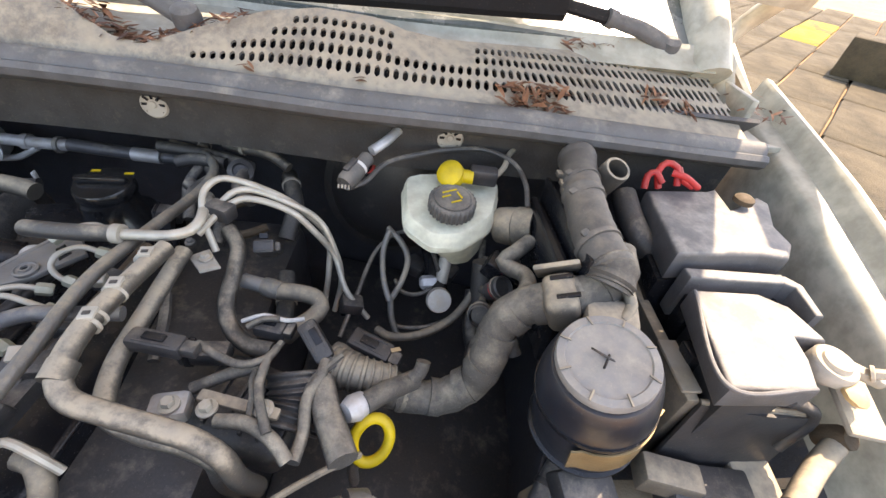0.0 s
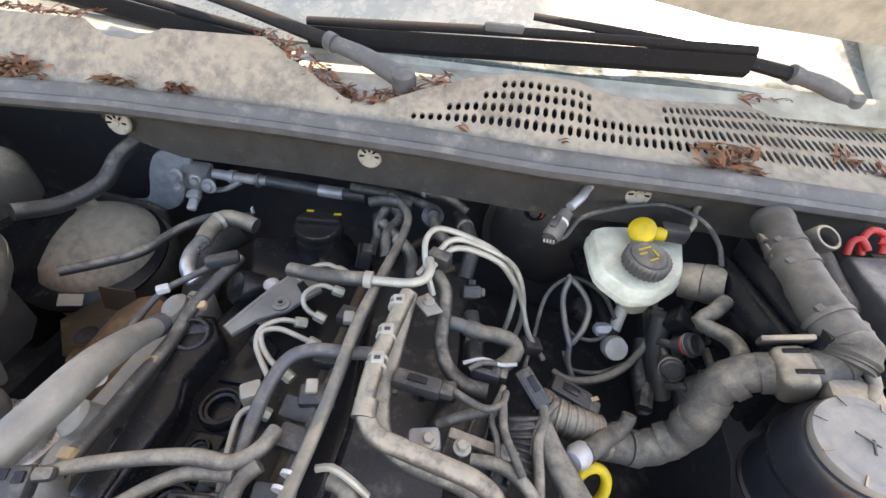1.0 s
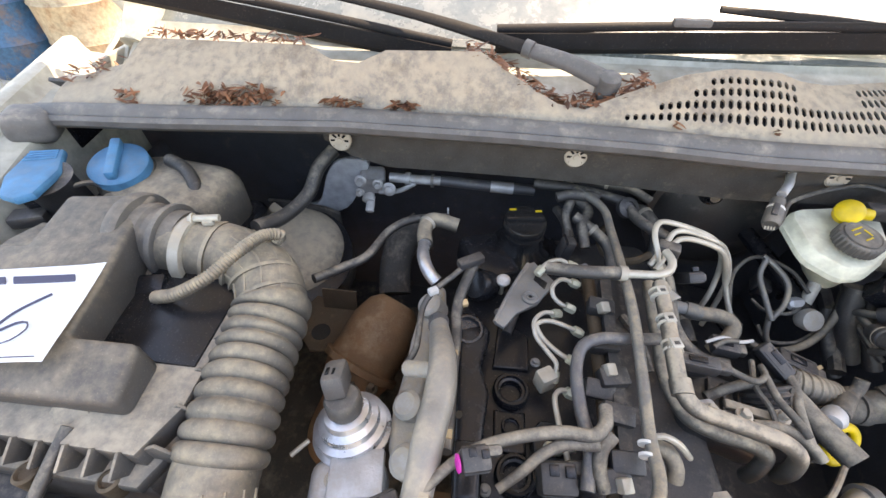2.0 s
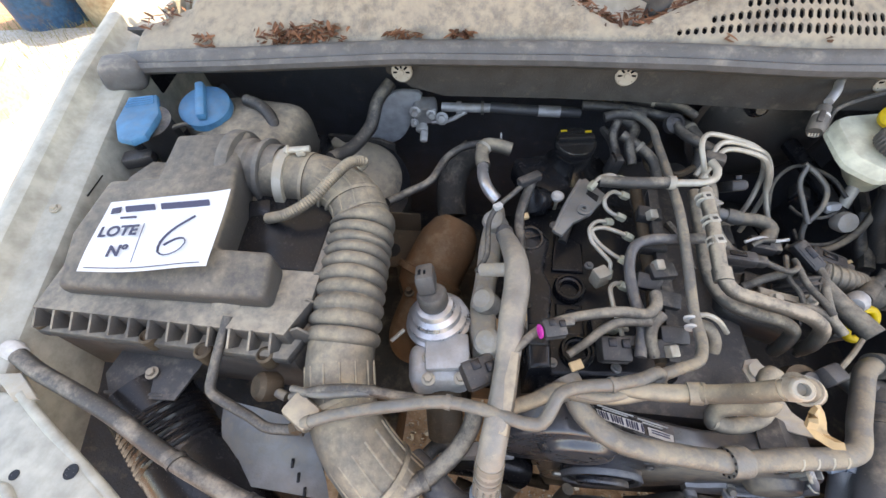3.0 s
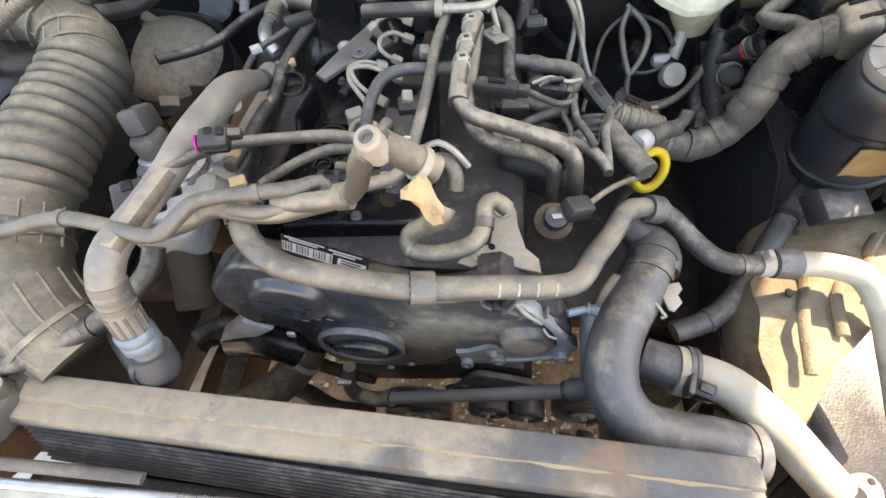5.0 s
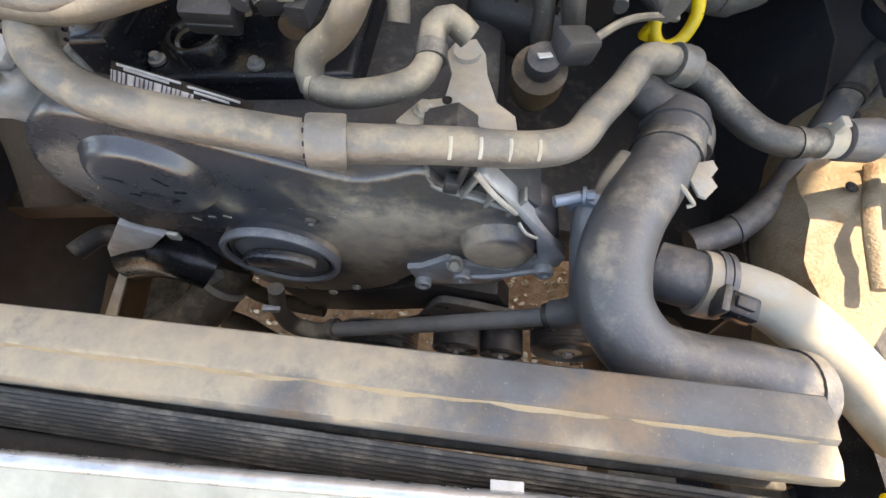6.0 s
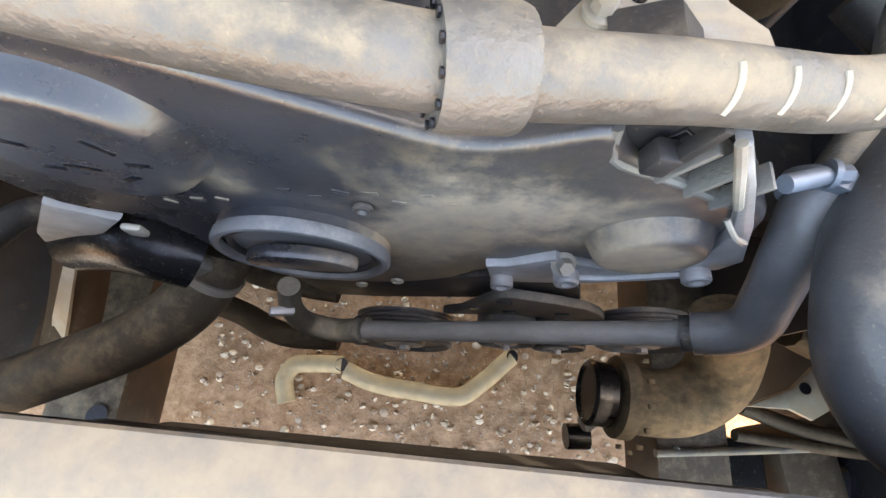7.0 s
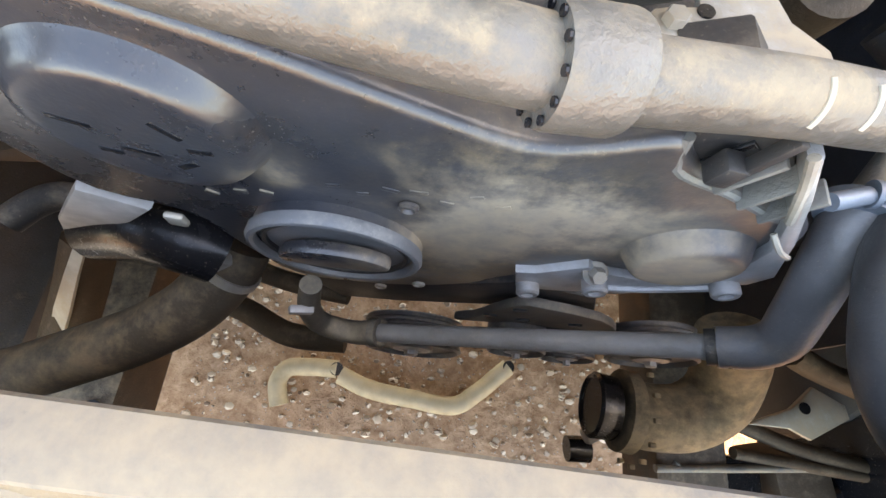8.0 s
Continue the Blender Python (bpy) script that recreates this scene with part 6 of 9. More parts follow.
for k in range(14):
    a = 2 * math.pi * k / 14
    if math.sin(a) > -0.2:
        q0, q1 = Vector(IN[8]), Vector(IN[9])
        dd = (q1 - q0).normalized()
        side_ = dd.cross(Vector((0, 0, 1))).normalized()
        up_ = side_.cross(dd)
        off = (side_ * math.cos(a) + up_ * math.sin(a)) * 0.0425
        part("moulded_rib", tube([q0 + off, q1 + off], 0.0016, 6), M_RUBBER_TAN, ih)
        q0, q1 = Vector(IN[10]), Vector(IN[12])
        dd = (q1 - q0).normalized()
        side_ = dd.cross(Vector((0, 0, 1))).normalized()
        up_ = side_.cross(dd)
        off = (side_ * math.cos(a) + up_ * math.sin(a)) * 0.0425
        part("moulded_rib", tube([q0 + off, Vector(IN[11]) + off, q1 + off], 0.0016, 6), M_RUBBER_TAN, ih)
# air-conditioning pipes at the firewall
ac = thing("air_conditioning_pipe", "metal and rubber air conditioning pipe on the firewall", "pipe", (-0.25, 0.63, 1.0))
part("metal_end", tube([(-0.321, 0.630, 1.059), (-0.265, 0.630, 1.058), (-0.214, 0.630, 1.059)], 0.0095, 14), M_ALU, ac)
part("rubber", tube([(-0.220, 0.630, 1.060), (-0.120, 0.630, 1.055), (-0.037, 0.630, 1.053)], 0.0105, 14), M_RUBBER_CLEAN, ac)
part("ferrule", tube([(-0.122, 0.628, 1.056), (-0.078, 0.628, 1.055)], 0.0115, 14), M_ALU, ac)
part("block_fitting", block((0.05, 0.04, 0.045), (-0.358, 0.635, 1.046), (10, 5, 10), 0.008), M_ALU, ac)
part("port", lathe([(0.010, -0.02), (0.010, 0.0), (0.013, 0.002), (0.013, 0.012), (0.009, 0.014)], (-0.365, 0.620, 1.017), (0, -0.8, -0.4), 18), M_LABEL, ac)
part("small_pipe", tube([(-0.343, 0.620, 1.028), (-0.304, 0.620, 1.034), (-0.270, 0.625, 1.052)], 0.005, 10), M_ALU, ac)
ip = slab(round_outline([(p[0], p[2]) for p in [(-0.427, 0.640, 1.085), (-0.390, 0.640, 1.092), (-0.362, 0.640, 1.082), (-0.388, 0.640, 1.021), (-0.423, 0.640, 0.967), (-0.489, 0.640, 0.945), (-0.557, 0.640, 0.958), (-0.500, 0.640, 0.969), (-0.475, 0.640, 0.991), (-0.454, 0.640, 1.047)]], 3), 0.632, 0.645, "y", 0.004)
solo("insulation_pad", ip, M_PAD, "pale grey curved insulation pad on the firewall", "insulation")
hose("tank_hose", [(-0.413, 0.600, 1.131), (-0.436, 0.570, 1.111), (-0.447, 0.530, 1.082), (-0.472, 0.470, 1.075), (-0.494, 0.420, 1.091)], 0.0125, M_RUBBER, "thick dark coolant hose to the tank", "hose", 14)
part("airbox_foot", block((0.12, 0.20, 0.22), (-0.60, 0.45, 0.94), (0, 0, 0), 0.02), M_BLACK, af)

vt = thing("vacuum_tank", "dusty tan rounded plastic tank by the firewall", "tank", (-0.55, 0.55, 0.9))
part("dome", lathe([(0.10, -0.12), (0.115, -0.08), (0.115, -0.03), (0.108, 0.0), (0.085, 0.03), (0.05, 0.045), (0.01, 0.05)], (-0.50, 0.51, 0.948), (0.1, -0.25, 1), 40), M_PLASTIC_TAN, vt)
part("groove", lathe([(0.113, 0.0), (0.117, 0.001), (0.117, 0.006), (0.113, 0.007)], (-0.497, 0.494, 0.948), (0.1, -0.25, 1), 40), M_BLACK, vt)
rp = thing("rusty_plate", "brown rusty bracket plate with an oval hole", "bracket", (-0.38, 0.33, 0.9))
RP = [(-0.420, 0.413, 0.950), (-0.340, 0.396, 0.950), (-0.334, 0.341, 0.940), (-0.345, 0.303, 0.930), (-0.397, 0.300, 0.930), (-0.448, 0.355, 0.940)]
part("plate", slab([(p[0], p[1]) for p in RP], 0.935, 0.941, "z", 0.002), M_RUST_STEEL, rp)
part("hole", lathe([(0.016, 0.0), (0.016, 0.001), (0.001, 0.001)], Vector((-0.389, 0.336, 0.942)), (0, 0, 1), 18), M_BLACK, rp)
part("flap", block((0.03, 0.02, 0.003), (-0.436, 0.377, 0.965), (20, 20, 30), 0.001), M_ALU_TAN, rp)

part("serial_tag", slab([(p[0], p[1]) for p in [(-0.862, 0.322, 1.142), (-0.846, 0.316, 1.142), (-0.841, 0.269, 1.136), (-0.858, 0.276, 1.136)]], 1.128, 1.1295, "z", 0), M_BLACK, body, "small black tag with unreadable pale print")
part("ridge", tube([(-0.559, 0.578, 1.000), (-0.507, 0.551, 0.985), (-0.467, 0.539, 0.955), (-0.451, 0.539, 0.930)], 0.012, 12, flat=0.6), M_PLASTIC_TAN, vt)
part("apron", slab(round_outline([(p[0], p[2]) for p in [(-0.578, 0.600, 0.998), (-0.507, 0.600, 0.994), (-0.429, 0.600, 0.976), (-0.448, 0.600, 0.895), (-0.535, 0.600, 0.814), (-0.526, 0.600, 0.896), (-0.546, 0.600, 0.970)]], 2), 0.60, 0.61, "y", 0.003), M_FELT, vt, "dark insulation hanging over the tank")
# moulded bands and ribs on the elbow of the intake hose
for k, f in ((1, 0.6), (2, 0.5), (3, 0.2), (3, 0.85)):
    p0, p1 = Vector(IN[k]), Vector(IN[k + 1])
    part("moulded_band", band(p0.lerp(p1, f), p1 - p0, 0.0425, 0.005, thick=0.0024, segs=36), M_RUBBER_TAN, ih)
for k in range(12):
    an = 2 * math.pi * k / 12
    pts = []
    for i in (2, 3, 4):
        d_ = (Vector(IN[i + 1]) - Vector(IN[i - 1])).normalized()
        s_ = d_.cross(Vector((0, 0, 1))).normalized()
        pts.append(Vector(IN[i]) + (s_ * math.cos(an) + s_.cross(d_) * math.sin(an)) * 0.0424)
    part("moulded_rib", tube(pts, 0.0014, 6), M_RUBBER_TAN, ih)

# ---- right of the engine: brakes, battery, fuel filter ----
bf = thing("brake_fluid_reservoir", "milky plastic brake fluid reservoir with black cap", "reservoir", (0.39, 0.46, 1.06))
bm = bmesh.new()
TOPR = [(0.321, 0.505, 1.145), (0.412, 0.522, 1.145), (0.455, 0.508, 1.145), (0.440, 0.437, 1.135), (0.401, 0.408, 1.125), (0.364, 0.401, 1.125), (0.329, 0.431, 1.130)]
BOTR = [(0.374, 0.470, 1.060), (0.412, 0.503, 1.060), (0.437, 0.495, 1.060), (0.439, 0.469, 1.055), (0.420, 0.442, 1.050), (0.399, 0.435, 1.050), (0.383, 0.446, 1.050)]
mid = [Vector(a).lerp(Vector(b), 0.45) + Vector((0, 0, -0.004)) for a, b in zip(TOPR, BOTR)]


def ring3(pts, k=1.0, dz=0.0):
    c = sum((Vector(p) for p in pts), Vector()) / len(pts)
    out, n = [], len(pts)
    for i in range(n):
        a, b, d = (Vector(pts[(i + j) % n]) for j in (-1, 0, 1))
        out += [b.lerp(a, 0.22), b.lerp(a, 0.07).lerp(d, 0.05), b.lerp(d, 0.22)]
    return [(c.x + (p.x - c.x) * k, c.y + (p.y - c.y) * k, p.z + dz) for p in out]


rings = [[bm.verts.new(p) for p in r] for r in (ring3(BOTR, 0.8, -0.004), ring3(BOTR, 1.0), ring3(mid, 1.0), ring3(TOPR, 1.0, -0.028), ring3(TOPR, 1.03, -0.026), ring3(TOPR, 1.03, -0.018), ring3(TOPR, 1.0, -0.016), ring3(TOPR, 0.98, -0.004), ring3(TOPR, 0.93, 0.0))]
for A, B in zip(rings, rings[1:]):
    for k in range(len(A)):
        bm.faces.new((A[k], A[(k + 1) % len(A)], B[(k + 1) % len(A)], B[k]))
bm.faces.new(rings[0][::-1])
bm.faces.new(rings[-1])
part("tank", bm, M_RESERVOIR, bf)
CC = Vector((0.386, 0.440, 1.150))
bm = gear(CC, 0.0280, 0.0296, -0.012, 0.006, 28, (0.02, -0.12, 1))
lathe([(0.0240, 0.004), (0.0235, 0.0085), (0.0225, 0.0085), (0.0215, 0.007), (0.002, 0.007)], CC, (0.02, -0.12, 1), 40, bm)
cap = part("cap", bm, M_DUCT, bf, "dusty black ribbed screw cap")
for k, (dx, dy, w, l) in enumerate(((-0.008, 0.008, 0.012, 0.002), (-0.008, 0.0, 0.012, 0.002), (0.004, -0.008, 0.014, 0.002), (0.008, 0.004, 0.002, 0.012), (0.0, 0.012, 0.01, 0.002))):
    part("mark", block((w, l, 0.0008), CC + Vector((dx, dy, 0.0082 + dy * 0.12)), (7, 0, 30), 0), M_YELLOW, cap, "faded yellow printed mark")
YC = Vector((0.383, 0.479, 1.165))
part("level_sensor", lathe([(0.012, -0.012), (0.0175, -0.006), (0.0175, 0.006), (0.012, 0.011), (0.004, 0.012)], YC, (-0.5, -0.6, 0.8), 28), M_YELLOW, bf, "yellow level sensor cap")
part("sensor_arm", tube([YC, YC + Vector((0.028, -0.002, 0.0))], 0.009, 14), M_YELLOW, bf)
part("sensor_plug", block((0.036, 0.02, 0.022), (0.425, 0.484, 1.165), (0, 0, -4), 0.004), M_PLASTIC, bf, "grey electrical plug")
mc = thing("master_cylinder", "pale metal brake master cylinder below the reservoir", "brake cylinder", (0.384, 0.42, 1.0))
part("body", tube([(0.383, 0.415, 1.010), (0.376, 0.46, 1.02), (0.35, 0.58, 1.03)], 0.014, 18), M_BLACK, mc)
part("nose", lathe([(0.016, -0.012), (0.018, 0.0), (0.016, 0.008), (0.003, 0.009)], (0.384, 0.402, 1.012), (0.05, -0.75, 0.65), 24), M_ALU_TAN, mc)
part("riser", tube([(0.386, 0.43, 1.02), (0.39, 0.445, 1.055)], 0.009, 12), M_ALU_TAN, mc)
part("union", lathe([(0.008, -0.02), (0.010, -0.018), (0.010, 0.0), (0.006, 0.004)], (0.36, 0.425, 1.02), (-1, -0.2, 0), 6), M_ALU, mc)
bo = thing("brake_booster", "large black round brake booster on the firewall", "brake booster", (0.31, 0.62, 1.0))
part("shell", lathe([(0.125, -0.06), (0.13, -0.02), (0.13, 0.0), (0.122, 0.012), (0.10, 0.03), (0.06, 0.045), (0.03, 0.05)], (0.315, 0.64, 1.03), (0, -1, 0.05), 44), M_BOOSTER, bo)
part("rim", lathe([(0.128, -0.004), (0.134, -0.003), (0.134, 0.006), (0.128, 0.007)], (0.315, 0.634, 1.03), (0, -1, 0.05), 44), M_BOOSTER, bo)
part("check_valve", lathe([(0.02, 0.0), (0.02, 0.012), (0.012, 0.014), (0.012, 0.03), (0.008, 0.034)], (0.262, 0.60, 1.10), (-0.2, -1, 0.3), 20), M_BLACK, bo, "black check valve")
part("valve_ring", band((0.262, 0.585, 1.105), (-0.2, -1, 0.3), 0.0122, 0.006, thick=0.001), M_RED, bo, "red ring")
BL = [[(0.309, 0.460, 1.080), (0.303, 0.445, 1.060), (0.307, 0.409, 1.040), (0.317, 0.387, 1.020)], [(0.306, 0.466, 1.080), (0.326, 0.450, 1.070), (0.337, 0.428, 1.060), (0.331, 0.403, 1.040), (0.320, 0.392, 1.020)], [(0.318, 0.397, 1.020), (0.322, 0.381, 0.990), (0.333, 0.368, 0.970)]]
for pts in BL:
    hose("brake_line", pts, 0.0042, M_PIPE, "thin bent brake line", "pipe", 10, "brake lines")
hose("clutch_line", [(0.447, 0.458, 1.050), (0.443, 0.442, 1.030), (0.428, 0.413, 1.010), (0.405, 0.390, 0.990), (0.374, 0.372, 0.980), (0.342, 0.364, 0.975), (0.318, 0.364, 0.975), (0.303, 0.374, 0.975)], 0.0058, M_RUBBER_TAN, "curved dusty cable below the reservoir", "cable", 12)
ps = thing("pressure_sensor", "grey inline connector with exposed wires", "connector", (0.27, 0.46, 1.16))
A, B = Vector((0.279, 0.478, 1.180)), Vector((0.256, 0.433, 1.165))
part("body", lathe([(0.006, 0.0), (0.0090, 0.003), (0.0090, 0.022), (0.0112, 0.024), (0.0118, 0.046), (0.0100, 0.052), (0.0085, 0.048), (0.001, 0.048)], A, B - A, 22), M_DUCT, ps)
part("latch", block((0.008, 0.022, 0.006), A.lerp(B, 0.62) + Vector((-0.003, 0.0, 0.011)), (15, 0, -27), 0.002), M_PLASTIC, ps)
part("collar", band(A.lerp(B, 0.44), B - A, 0.0092, 0.007, thick=0.0018), M_LABEL, ps)
part("pipe", tube([(0.282, 0.482, 1.185), (0.298, 0.502, 1.190), (0.315, 0.531, 1.195), (0.344, 0.541, 1.195), (0.374, 0.548, 1.190)], 0.0062, 12), M_ALU, ps)
for k in range(4):
    part("wire", tube([B + Vector((0.004 * (k - 1.5), 0, 0)), B + Vector((0.004 * (k - 1.5), -0.002, -0.004))], 0.0011, 6), M_CLIP, ps)
hose("reservoir_lead", [(0.260, 0.442, 1.155), (0.276, 0.447, 1.160), (0.300, 0.482, 1.170), (0.338, 0.503, 1.175), (0.381, 0.517, 1.180), (0.426, 0.526, 1.180), (0.451, 0.513, 1.180), (0.469, 0.497, 1.175), (0.479, 0.468, 1.165), (0.481, 0.445, 1.150)], 0.0034, M_RUBBER, "thin grey lead looping behind the reservoir", "lead", 8)
hose("plug_lead", [(0.441, 0.485, 1.165), (0.452, 0.497, 1.172), (0.460, 0.522, 1.178), (0.470, 0.537, 1.180)], 0.004, M_RUBBER_TAN, "short grey plug lead", "lead", 8)
# hoses and looms between engine and brakes
hose("transfer_hose", [(0.119, 0.411, 1.100), (0.135, 0.393, 1.090), (0.138, 0.363, 1.075), (0.140, 0.326, 1.060), (0.153, 0.302, 1.050), (0.175, 0.287, 1.045), (0.202, 0.282, 1.045)], 0.0092, M_RUBBER_GREY, "bent dusty coolant hose", "hose", 16)
fx = thing("flexible_hose", "metal ended flexible hose with ribs", "hose", (0.18, 0.35, 1.0))
part("metal_end", tube([(0.143, 0.371, 1.055), (0.171, 0.364, 1.055)], 0.0092, 16), M_SHIELD, fx)
part("ribs", tube([(0.168, 0.365, 1.055), (0.189, 0.360, 1.053)], 0.0110, 18, step=0.0008, shape=lambda s, l: 1.0 + 0.12 * math.sin(s * 1300)), M_PIPE, fx)
part("tube", tube([(0.186, 0.360, 1.053), (0.211, 0.362, 1.050), (0.231, 0.360, 1.045), (0.238, 0.351, 1.040), (0.230, 0.338, 1.035), (0.213, 0.324, 1.030), (0.203, 0.319, 1.020)], 0.0105, 16), M_RUBBER_TAN, fx)
part("bracket", slab([(p[0], p[1]) for p in [(0.098, 0.356, 1.100), (0.115, 0.370, 1.100), (0.137, 0.344, 1.100), (0.119, 0.334, 1.100)]], 1.10, 1.104, "z", 0.001), M_ALU_TAN, fx)
part("bracket_bolt", bolt((0.118, 0.354, 1.106), 0.005, 0.006), M_ALU_TAN, fx)
hn = thing("main_harness", "thick taped main wiring harness with collar", "wiring", (0.42, 0.28, 1.0))
HN = [(0.262, 0.285, 1.035), (0.30, 0.268, 1.03), (0.345, 0.262, 1.01), (0.385, 0.262, 1.005), (0.42, 0.268, 1.03), (0.432, 0.275, 1.07), (0.440, 0.292, 1.105), (0.462, 0.298, 1.13), (0.495, 0.292, 1.148), (0.525, 0.298, 1.162), (0.545, 0.312, 1.172), (0.548, 0.335, 1.178)]
part("trunk", tube(HN, 0.0195, 20, step=0.004, shape=lambda s, l: 1.0 + 0.03 * math.sin(s * 260) + 0.025 * math.sin(s * 97)), M_TAPE, hn)
part("sleeve", tube([(0.266, 0.272, 1.040), (0.296, 0.264, 1.040), (0.333, 0.264, 1.030)], (0.0205, 0.016), 20, step=0.0012, shape=lambda s, l: 1.0 + (0.10 if s % 0.0085 < 0.003 else 0.0)), M_RUBBER_TAN, hn, "ribbed rubber sleeve")
part("clamp_collar", block((0.034, 0.046, 0.046), (0.492, 0.290, 1.148), (10, -25, -8), 0.010, segs=3), M_PLASTIC_TAN, hn, "dusty plastic cable collar")
part("collar_flap", block((0.045, 0.006, 0.03), (0.488, 0.318, 1.166), (30, -25, -8), 0.002), M_PLASTIC_TAN, hn)
for k in range(2):
    part("collar_slot", block((0.022, 0.005, 0.003), (0.486 + 0.003 * k, 0.300 - 0.022 * k, 1.1725 - 0.002 * k), (10, -25, -8), 0.001), M_BLACK, hn)
part("branch", tube([(0.356, 0.267, 1.030), (0.327, 0.242, 1.045), (0.308, 0.225, 1.050)], 0.011, 14), M_TAPE, hn)
part("branch_end", lathe([(0.012, -0.012), (0.014, 0.0), (0.010, 0.01)], (0.299, 0.220, 1.050), (-0.6, -0.6, 0.2), 16), M_ALU, hn)
part("stub", tube([(0.329, 0.251, 1.035), (0.361, 0.269, 1.040), (0.365, 0.278, 1.050)], 0.008, 12), M_TAPE, hn)
part("tie", band((0.345, 0.262, 1.01), (1, 0.0, -0.3), 0.0198, 0.005, thick=0.0015), M_RUBBER_TAN, hn, "tan cable tie")
for k in range(9):
    i = 2 + k * 0.9
    j = int(i)
    p = Vector(HN[j]).lerp(Vector(HN[j + 1]), i - j)
    part("tape_wrap", band(p, Vector(HN[j + 1]) - Vector(HN[j]), 0.0188, 0.014, thick=0.0022, segs=20), M_TAPE, hn)
PL = [((0.250, 0.283, 1.065), (20, 20, -50), (0.055, 0.024, 0.022)), ((0.123, 0.242, 1.105), (0, 0, -8), (0.06, 0.022, 0.02)), ((0.303, 0.303, 1.030), (0, 10, -20), (0.06, 0.03, 0.03)), ((0.198, 0.302, 1.060), (0, 0, -10), (0.04, 0.03, 0.02)), ((0.168, 0.394, 1.090), (40, 0, 10), (0.028, 0.02, 0.045))]
for q, rot, size in PL:
    wp = thing("wiring_plug", "dark grey plug on the engine wiring", "plug", q, "side plugs")
    size = tuple(0.85 * v for v in size)
    part("housing", block(size, q, rot, 0.004), M_PLASTIC, wp)
    part("end_boot", block((size[0] * 0.3, size[1] * 0.7, size[2] * 0.7), Vector(q) + pose(0, 0, 0, *rot) @ Vector((size[0] * 0.6, 0, 0)), rot, 0.003), M_RUBBER, wp)
    for s in (-1, 1):
        part("side_rib", block((size[0] * 0.7, size[1] * 0.08, size[2] * 1.06), Vector(q) + pose(0, 0, 0, *rot) @ Vector((0, s * size[1] * 0.3, 0)), rot, 0.0008), M_PLASTIC, wp)
    part("latch", block((size[0] * 0.4, size[1] * 0.4, 0.005), Vector(q) + Vector((0, 0, size[2] / 2)), rot, 0.001), M_BLACK, wp)
WIRES = [([(0.153, 0.248, 1.100), (0.175, 0.239, 1.095), (0.196, 0.235, 1.090), (0.214, 0.247, 1.085), (0.218, 0.263, 1.080)], 0.004), ([(0.214, 0.246, 1.085), (0.216, 0.216, 1.085), (0.225, 0.195, 1.085), (0.234, 0.178, 1.080)], 0.0045), ([(0.263, 0.264, 1.060), (0.263, 0.248, 1.060), (0.255, 0.222, 1.060), (0.257, 0.193, 1.050), (0.255, 0.167, 1.050)], 0.006), ([(0.177, 0.292, 1.070), (0.192, 0.300, 1.075), (0.208, 0.301, 1.075)], 0.0035),
         ([(0.261, 0.247, 1.050), (0.273, 0.217, 1.050), (0.289, 0.187, 1.050), (0.298, 0.170, 1.050)], 0.014), ([(0.186, 0.191, 1.070), (0.213, 0.188, 1.075), (0.237, 0.177, 1.070), (0.252, 0.164, 1.060)], 0.0065), ([(0.148, 0.225, 1.060), (0.181, 0.237, 1.070), (0.209, 0.244, 1.075)], 0.006)]
for pts, r in WIRES:
    hose("wiring_branch", pts, r, M_TAPE, "dusty grey wiring branch", "wiring", 10, "wiring branches")
ga = thing("oil_gallery", "dirty cast housing with studs beside the engine", "casting", (0.16, 0.22, 1.0))
part("casting", block((0.11, 0.09, 0.06), (0.19, 0.235, 1.0), (5, 8, -15), 0.018, segs=4), M_PLASTIC, ga)
for k in range(5):
    part("cooling_rib", block((0.004, 0.06, 0.012), (0.165 + 0.018 * k, 0.235 - 0.004 * k, 1.034 - 0.002 * k), (5, 8, -15), 0.001), M_PLASTIC, ga)
part("strap", block((0.075, 0.012, 0.007), (0.198, 0.209, 1.065), (0, 8, -8), 0.003), M_PLASTIC_TAN, ga)
for q in ((0.142, 0.202, 1.072), (0.176, 0.199, 1.075), (0.222, 0.204, 1.070)):
    part("stud", bolt(q, 0.006, 0.008), M_SILVER, ga)
part("cap_plate", block((0.034, 0.026, 0.02), (0.138, 0.205, 1.060), (0, 0, 12), 0.006), M_ALU, ga)
part("bellows", tube([(0.235, 0.259, 1.045), (0.239, 0.235, 1.030), (0.234, 0.208, 1.020)], 0.03, 20, step=0.001, shape=lambda s, l: 1.0 + 0.06 * math.sin(s * 700)), M_PLASTIC, ga)
dr = thing("dipstick", "yellow ring handle of the oil dipstick", "dipstick", (0.315, 0.205, 1.0))
bm = bmesh.new()
c, r1 = Vector((0.318, 0.204, 1.018)), 0.0235
ring = [c + Vector((0.55, 0.12, 0.05)).normalized() * (r1 * 0.78 * math.cos(a)) + Vector((0.0, 0.55, 0.83)).normalized() * (r1 * math.sin(a)) for a in [2 * math.pi * k / 30 for k in range(31)]]
part("ring", tube(ring, 0.0058, 12, raw=True, caps=False), M_YELLOW, dr)
part("stem", tube([c + Vector((-0.012, -0.010, -0.018)), c + Vector((-0.018, -0.006, -0.035)), c + Vector((-0.02, 0.0, -0.11))], 0.006, 12), M_PIPE, dr)
part("collar", block((0.014, 0.010, 0.014), c + Vector((-0.020, -0.006, -0.012)), (0, 20, 0), 0.003), M_YELLOW, dr)
